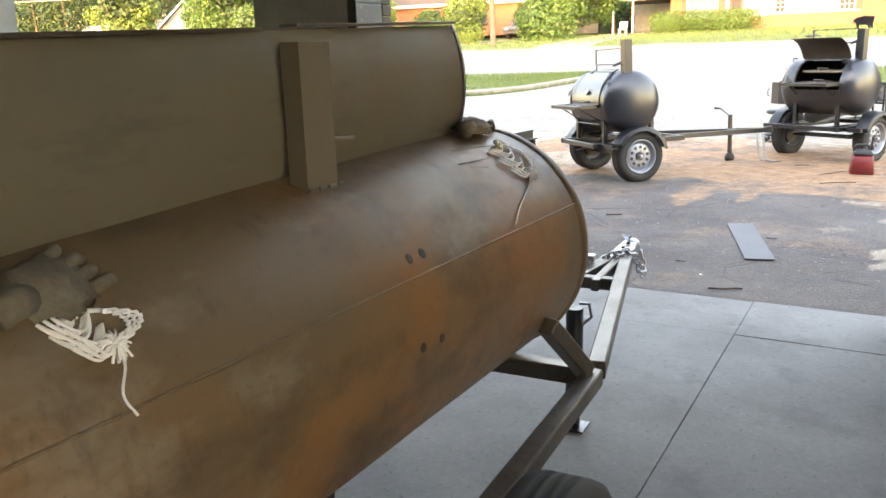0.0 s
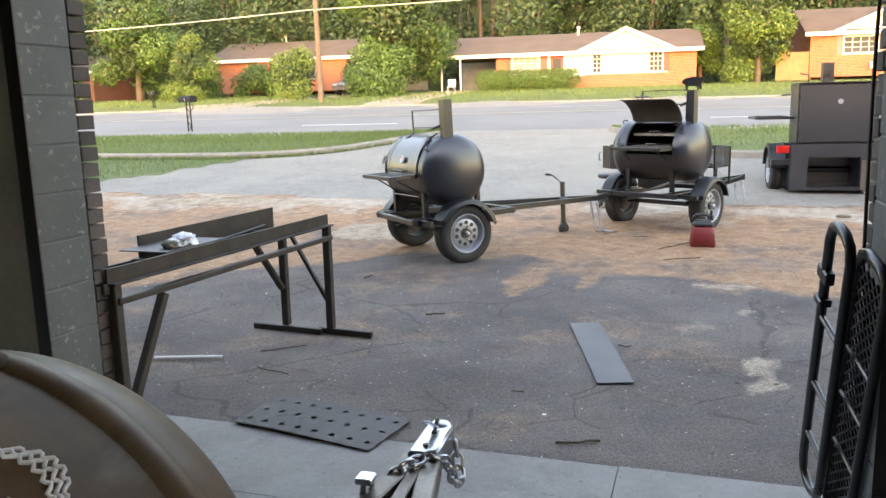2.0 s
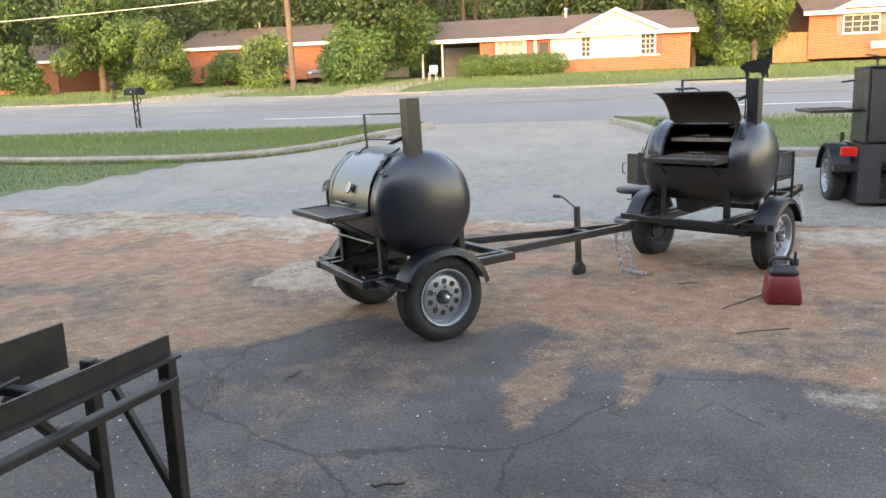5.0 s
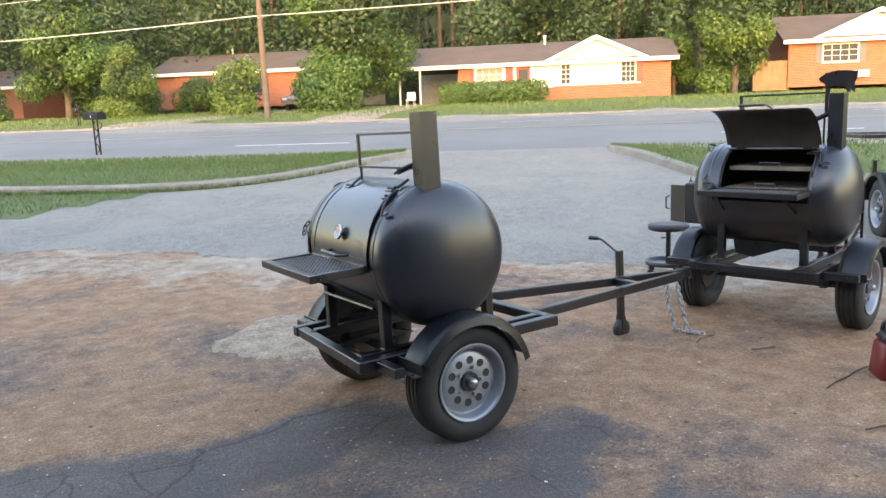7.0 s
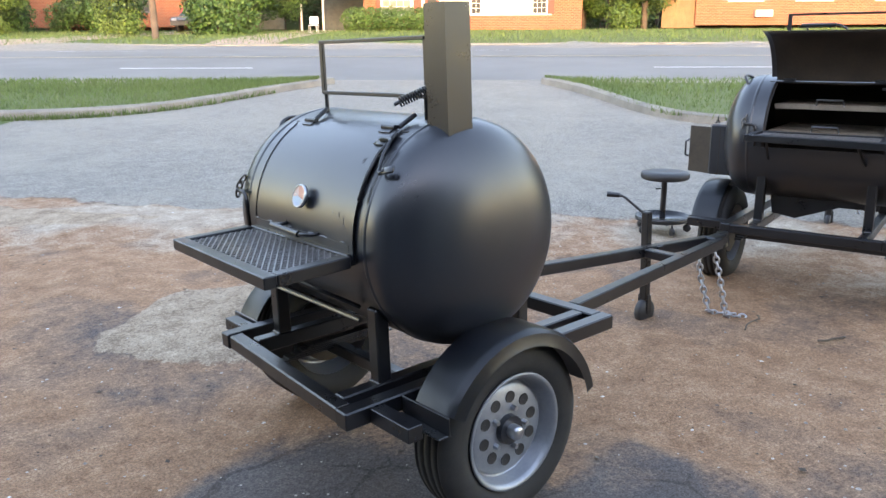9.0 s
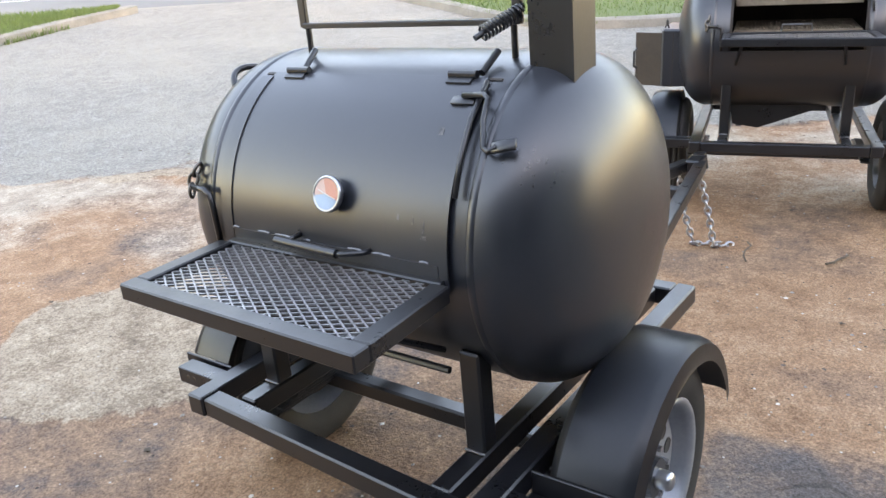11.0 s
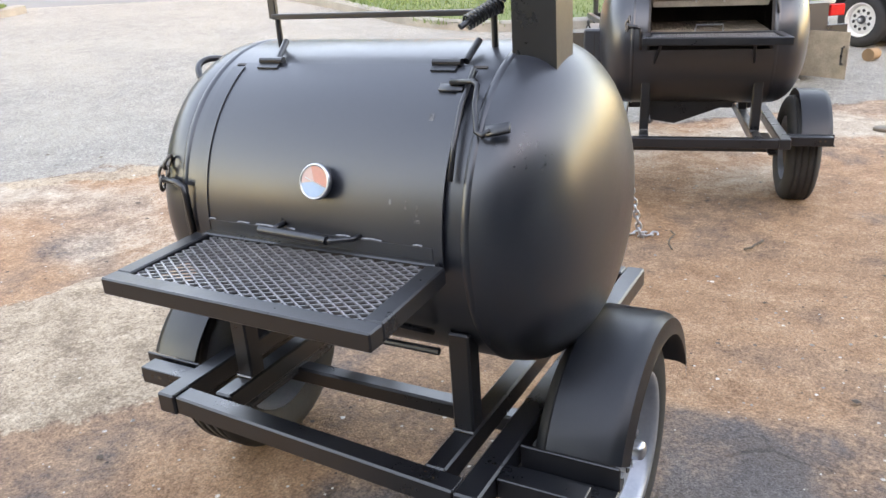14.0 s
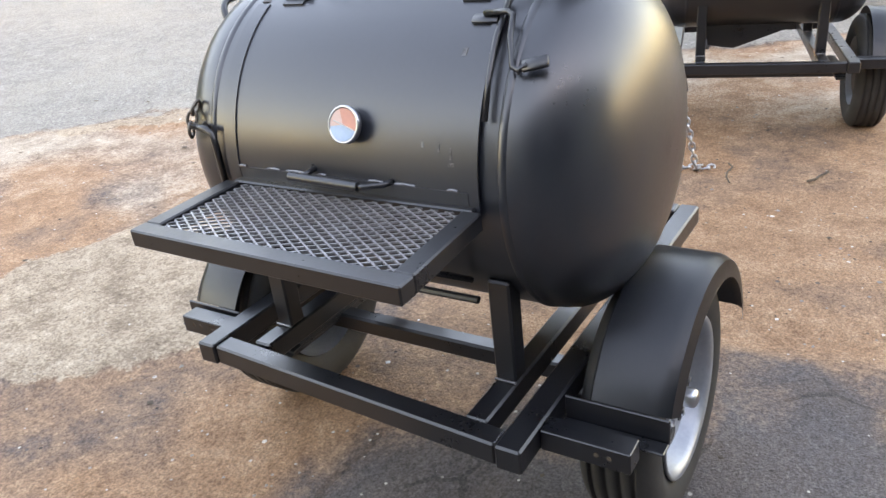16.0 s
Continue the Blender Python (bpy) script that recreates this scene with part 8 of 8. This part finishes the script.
def shaded_house():
    H = thing("house", at_uv(-32.0, 60, 0.3), "brick house half hidden behind shrubs", "house", "houses across the road")
    L, h, d, zr = 11.0, 2.55, 7.5, 4.1
    wallpiece(H, 0, L, 0, h, BRICKFAR)
    win(H, 3.0, 4.4, 1.0, 2.1, 0.0, (2, 2), False, GREYSHUT)
    win(H, 7.0, 8.4, 1.0, 2.1, 0.0, (2, 2), False, GREYSHUT)
    rest_of_house(H, 0, L, d, h, BRICKFAR)
    side_gables(H, 0, L, d, h, zr, BRICKFAR)
    gable_roof(H, -0.5, L + 4.6, 0, d, h + 0.15, zr, SHINGLE)
    for x in (12.4, 15.2):
        bm = B()
        box(bm, x - 0.06, x + 0.06, -0.1, 0.02, 0, 2.5)
        part("carport_post", bm, WHITEPAINT, H)
    wallpiece(H, L + 0.01, L + 4.4, 0, 2.4, DARKWALL, d - 0.2, d)
    bm = B()
    rod(bm, (4.5, d / 2, zr - 0.2), (4.5, d / 2, zr + 0.5), 0.07)
    part("roof_vent", bm, ALU, H)


def plain_house(u, v, L, d, h, zr, material, roof, label, gable=False):
    H = thing("house", at_uv(u, v, 0.1), label, "house", "houses across the road")
    wallpiece(H, 0, L, 0, h, material)
    win(H, L * 0.25, L * 0.25 + 1.2, 0.9, 2.0)
    win(H, L * 0.65, L * 0.65 + 1.2, 0.9, 2.0)
    rest_of_house(H, 0, L, d, h, material)
    if gable:
        front_gable(H, 0, L, h, zr, 0.0, d, material)
    else:
        side_gables(H, 0, L, d, h, zr, material)
        gable_roof(H, -0.4, L + 0.4, 0, d, h + 0.15, zr, roof)


white_house()
brick_house()
shaded_house()
PALEROOF = mat("pale_shingles", (0.42, 0.41, 0.40), (0.34, 0.33, 0.32), 0.9, 0, 0.8, 7, 0.3, 0.02)
plain_house(-53.0, 62, 8.4, 7, 2.5, 4.0, BRICKFAR, SHINGLE, "low brick house far along the road")
plain_house(-74, 66, 16, 8, 2.4, 4.3, SIDING, PALEROOF, "pale house with a light grey roof")
plain_house(-58.5, 62, 6.4, 7, 2.4, 4.6, SIDING, PALEROOF, "small white house with its gable to the road", True)


def board_fence():
    T = thing("board_fence", at_uv(9.0, 57.2, 0.1), "pale wooden board fence beside the brick house", "fence")
    for k in range(15):
        bm = B()
        box(bm, k * 0.14, k * 0.14 + 0.13, 0, 0.03, 0, 1.75 + 0.02 * math.sin(k * 3))
        part("board", bm, FENCEWOOD, T)


board_fence()


# ---- roadside things ----
def utility_pole():
    T = thing("utility_pole", Matrix.Translation(uvz(-16.3, 42.5)), "brown wooden utility pole at the roadside", "utility pole")
    bm = B()
    rod(bm, (0, 0, -0.2), (-0.12, 0.05, 10.5), 0.15, 0.11, 14)
    part("pole", bm, POLEWOOD, T, "", True)
    bm = B()
    rod(bm, (-0.2, -0.1, 4.75), (0.1, 0.0, 4.80), 0.03)
    part("cable_clamp", bm, ALU, T)


utility_pole()


def wire(pts, r, label):
    bm = B()
    out = []
    for p, q, sag in pts:
        for i in range(16):
            t = i / 15
            v = Vector(p).lerp(Vector(q), t)
            v.z -= sag * 4 * t * (1 - t)
            out.append(v)
    tube_path(bm, out, r, 5)
    tagged(link("overhead_cable", bm, CABLE), label, "cable", "overhead cables")


CABLE = mat("pale_cable", (0.62, 0.60, 0.55), (0.5, 0.48, 0.44), 0.6, 0, 3, 20, 0, 0)
P0 = uvz(-16.75, 42.4)
wire([(uvz(-60, 42.4) + Vector((0, 0, 4.6)), P0 + Vector((0, 0, 4.85)), 0.5), (P0 + Vector((0, 0, 4.85)), uvz(24, 42.4) + Vector((0, 0, 6.4)), 0.35)], 0.020, "pale overhead cable along the road")
wire([(uvz(-60, 42.4) + Vector((0, 0, 5.6)), P0 + Vector((0, 0, 6.9)), 0.4), (P0 + Vector((0, 0, 6.9)), uvz(24, 42.4) + Vector((0, 0, 8.5)), 0.3)], 0.012, "thin overhead wire along the road")


MATTEBLACK = mat("matte_black_iron", (0.010, 0.010, 0.011), (0.018, 0.018, 0.019), 0.7, 0, 12, 80, 0.1, 0.002, spec=0.2)


def mailbox(u, v, dz, h, label, big=True):
    T = thing("mailbox", at_uv(u, v, dz), label, "mailbox")
    bm = B()
    w, d, bh = 0.30, 0.48, 0.2
    rows = []
    for y in (-d / 2, d / 2):
        ring = [(-w / 2, 0), (w / 2, 0), (w / 2, bh * 0.55)] + [(w / 2 * math.cos(a), bh * 0.55 + bh * 0.45 * math.sin(a)) for a in (0.5, 1.0, 1.57, 2.14, 2.64)] + [(-w / 2, bh * 0.55)]
        rows.append([bm.verts.new((x, y, h - bh + z)) for x, z in ring])
    n = len(rows[0])
    for i in range(n):
        bm.faces.new((rows[0][i], rows[0][(i + 1) % n], rows[1][(i + 1) % n], rows[1][i]))
    bm.faces.new(rows[0][::-1])
    bm.faces.new(rows[1])
    bmesh.ops.recalc_face_normals(bm, faces=bm.faces)
    bm.transform(Matrix.Rotation(radians(75), 4, "Z"))
    b = part("box", bm, MATTEBLACK, T, "black metal letter box", True, 40)
    bm = B()
    for k in range(4):
        box(bm, -0.02 + 0.045 * k, 0.012 + 0.045 * k, -0.153, -0.150, h - bh + 0.05, h - bh + 0.11)
    part("number_bar", bm, WHITEPAINT, b, "white bars on the box")
    for s in (-1, 1):
        bm = B()
        beam(bm, (s * 0.06 + 0.02, 0, -0.05), (s * 0.06, 0, h - bh), 0.034, 0.034)
        part("post", bm, MATTEBLACK, T)
    bm = B()
    pts = []
    for i in range(33):
        t = i / 32
        pts.append((0.05 * math.sin(t * 12.5), 0, 0.05 + t * (h - bh - 0.1)))
    tube_path(bm, pts, 0.014, 6)
    part("scroll", bm, MATTEBLACK, T, "wrought scroll between the posts", True)
    bm = B()
    tube_path(bm, [(0.07, 0, h - bh - 0.25), (0.16, 0, h - bh - 0.2), (0.18, 0, h - bh - 0.1), (0.12, 0, h - bh - 0.06)], 0.013, 6)
    part("side_scroll", bm, MATTEBLACK, T)


mailbox(-13.3, 23.9, 0.03, 1.08, "black mailbox on a scrolled iron post")
mailbox(-25.6, 41.2, 0.0, 0.95, "small mailbox across the road")


def parked_car(u, v, yaw, paint, label, h=1.45):
    T = thing("parked_car", at_uv(u, v) @ Matrix.Rotation(radians(yaw), 4, "Z"), label, "car")
    bm = B()
    W = 0.88
    side = [(-2.15, 0.35), (-2.2, 0.62), (-2.05, 0.80), (-1.2, 0.92), (-0.55, h - 0.04), (0.9, h), (1.75, 0.98), (2.15, 0.92), (2.2, 0.5), (2.1, 0.32)]
    rows = []
    for y, k in ((-W, 0.96), (-W * 0.9, 1.0), (W * 0.9, 1.0), (W, 0.96)):
        rows.append([bm.verts.new((x, y * (0.82 if z > 1.0 else 1.0), z * (k if z > 0.5 else 1))) for x, z in side])
    n = len(side)
    for A, C in zip(rows, rows[1:]):
        for i in range(n):
            bm.faces.new((A[i], A[(i + 1) % n], C[(i + 1) % n], C[i]))
    bm.faces.new(rows[0])
    bm.faces.new(rows[-1][::-1])
    bmesh.ops.recalc_face_normals(bm, faces=bm.faces)
    body = part("body", bm, paint, T, "", True, 35)
    bm = B()
    vs = [bm.verts.new(p) for p in ((-1.17, -0.72, 0.97), (-1.17, 0.72, 0.97), (-0.64, 0.62, h - 0.08), (-0.64, -0.62, h - 0.08))]
    bm.faces.new(vs)
    part("windscreen", bm, GLASS, body)
    for s in (-1, 1):
        bm = B()
        box(bm, -2.22, -2.14, *sorted((s * 0.48, s * 0.78)), 0.60, 0.74, 0.02)
        part("headlight", bm, RIM, body)
        for x in (-1.35, 1.35):
            bm = B()
            lathe(bm, [(0.0005, -0.1), (0.2, -0.1), (0.32, -0.08), (0.32, 0.08), (0.2, 0.1), (0.0005, 0.1)], 24, Matrix.Translation((x, s * 0.80, 0.32)) @ ALONG_Y)
            w = part("wheel", bm, TYRE, T, "", True, 40)
            bm = B()
            lathe(bm, [(0.0005, 0.105), (0.19, 0.105), (0.2, 0.10)], 20, Matrix.Translation((x, s * 0.80, 0.32)) @ Matrix.Rotation(radians(-90 * s), 4, "X"))
            part("rim", bm, RIM, w)
    bm = B()
    box(bm, -2.235, -2.2, -0.42, 0.42, 0.52, 0.66, 0.01)
    part("grille", bm, DARKPLASTIC, body)


parked_car(-17.9, 53.5, 82, CARGREY, "silver car parked under the trees facing the road")
parked_car(-19.4, 57.6, 82, CARRED, "tall red car parked by the carport", 2.05)


def garden_chair():
    T = thing("garden_chair", at_uv(-10.9, 50.6), "pale garden chair by the carport", "chair")
    for x in (-0.22, 0.22):
        for y in (-0.2, 0.2):
            bm = B()
            rod(bm, (x, y, 0), (x * 0.9, y, 0.42), 0.02)
            part("leg", bm, ALU, T)
    bm = B()
    box(bm, -0.24, 0.24, -0.22, 0.22, 0.42, 0.46, 0.01)
    part("seat", bm, RAG, T)
    bm = B()
    box(bm, -0.24, 0.24, 0.2, 0.23, 0.5, 0.9, 0.01)
    part("backrest", bm, RAG, T)


garden_chair()
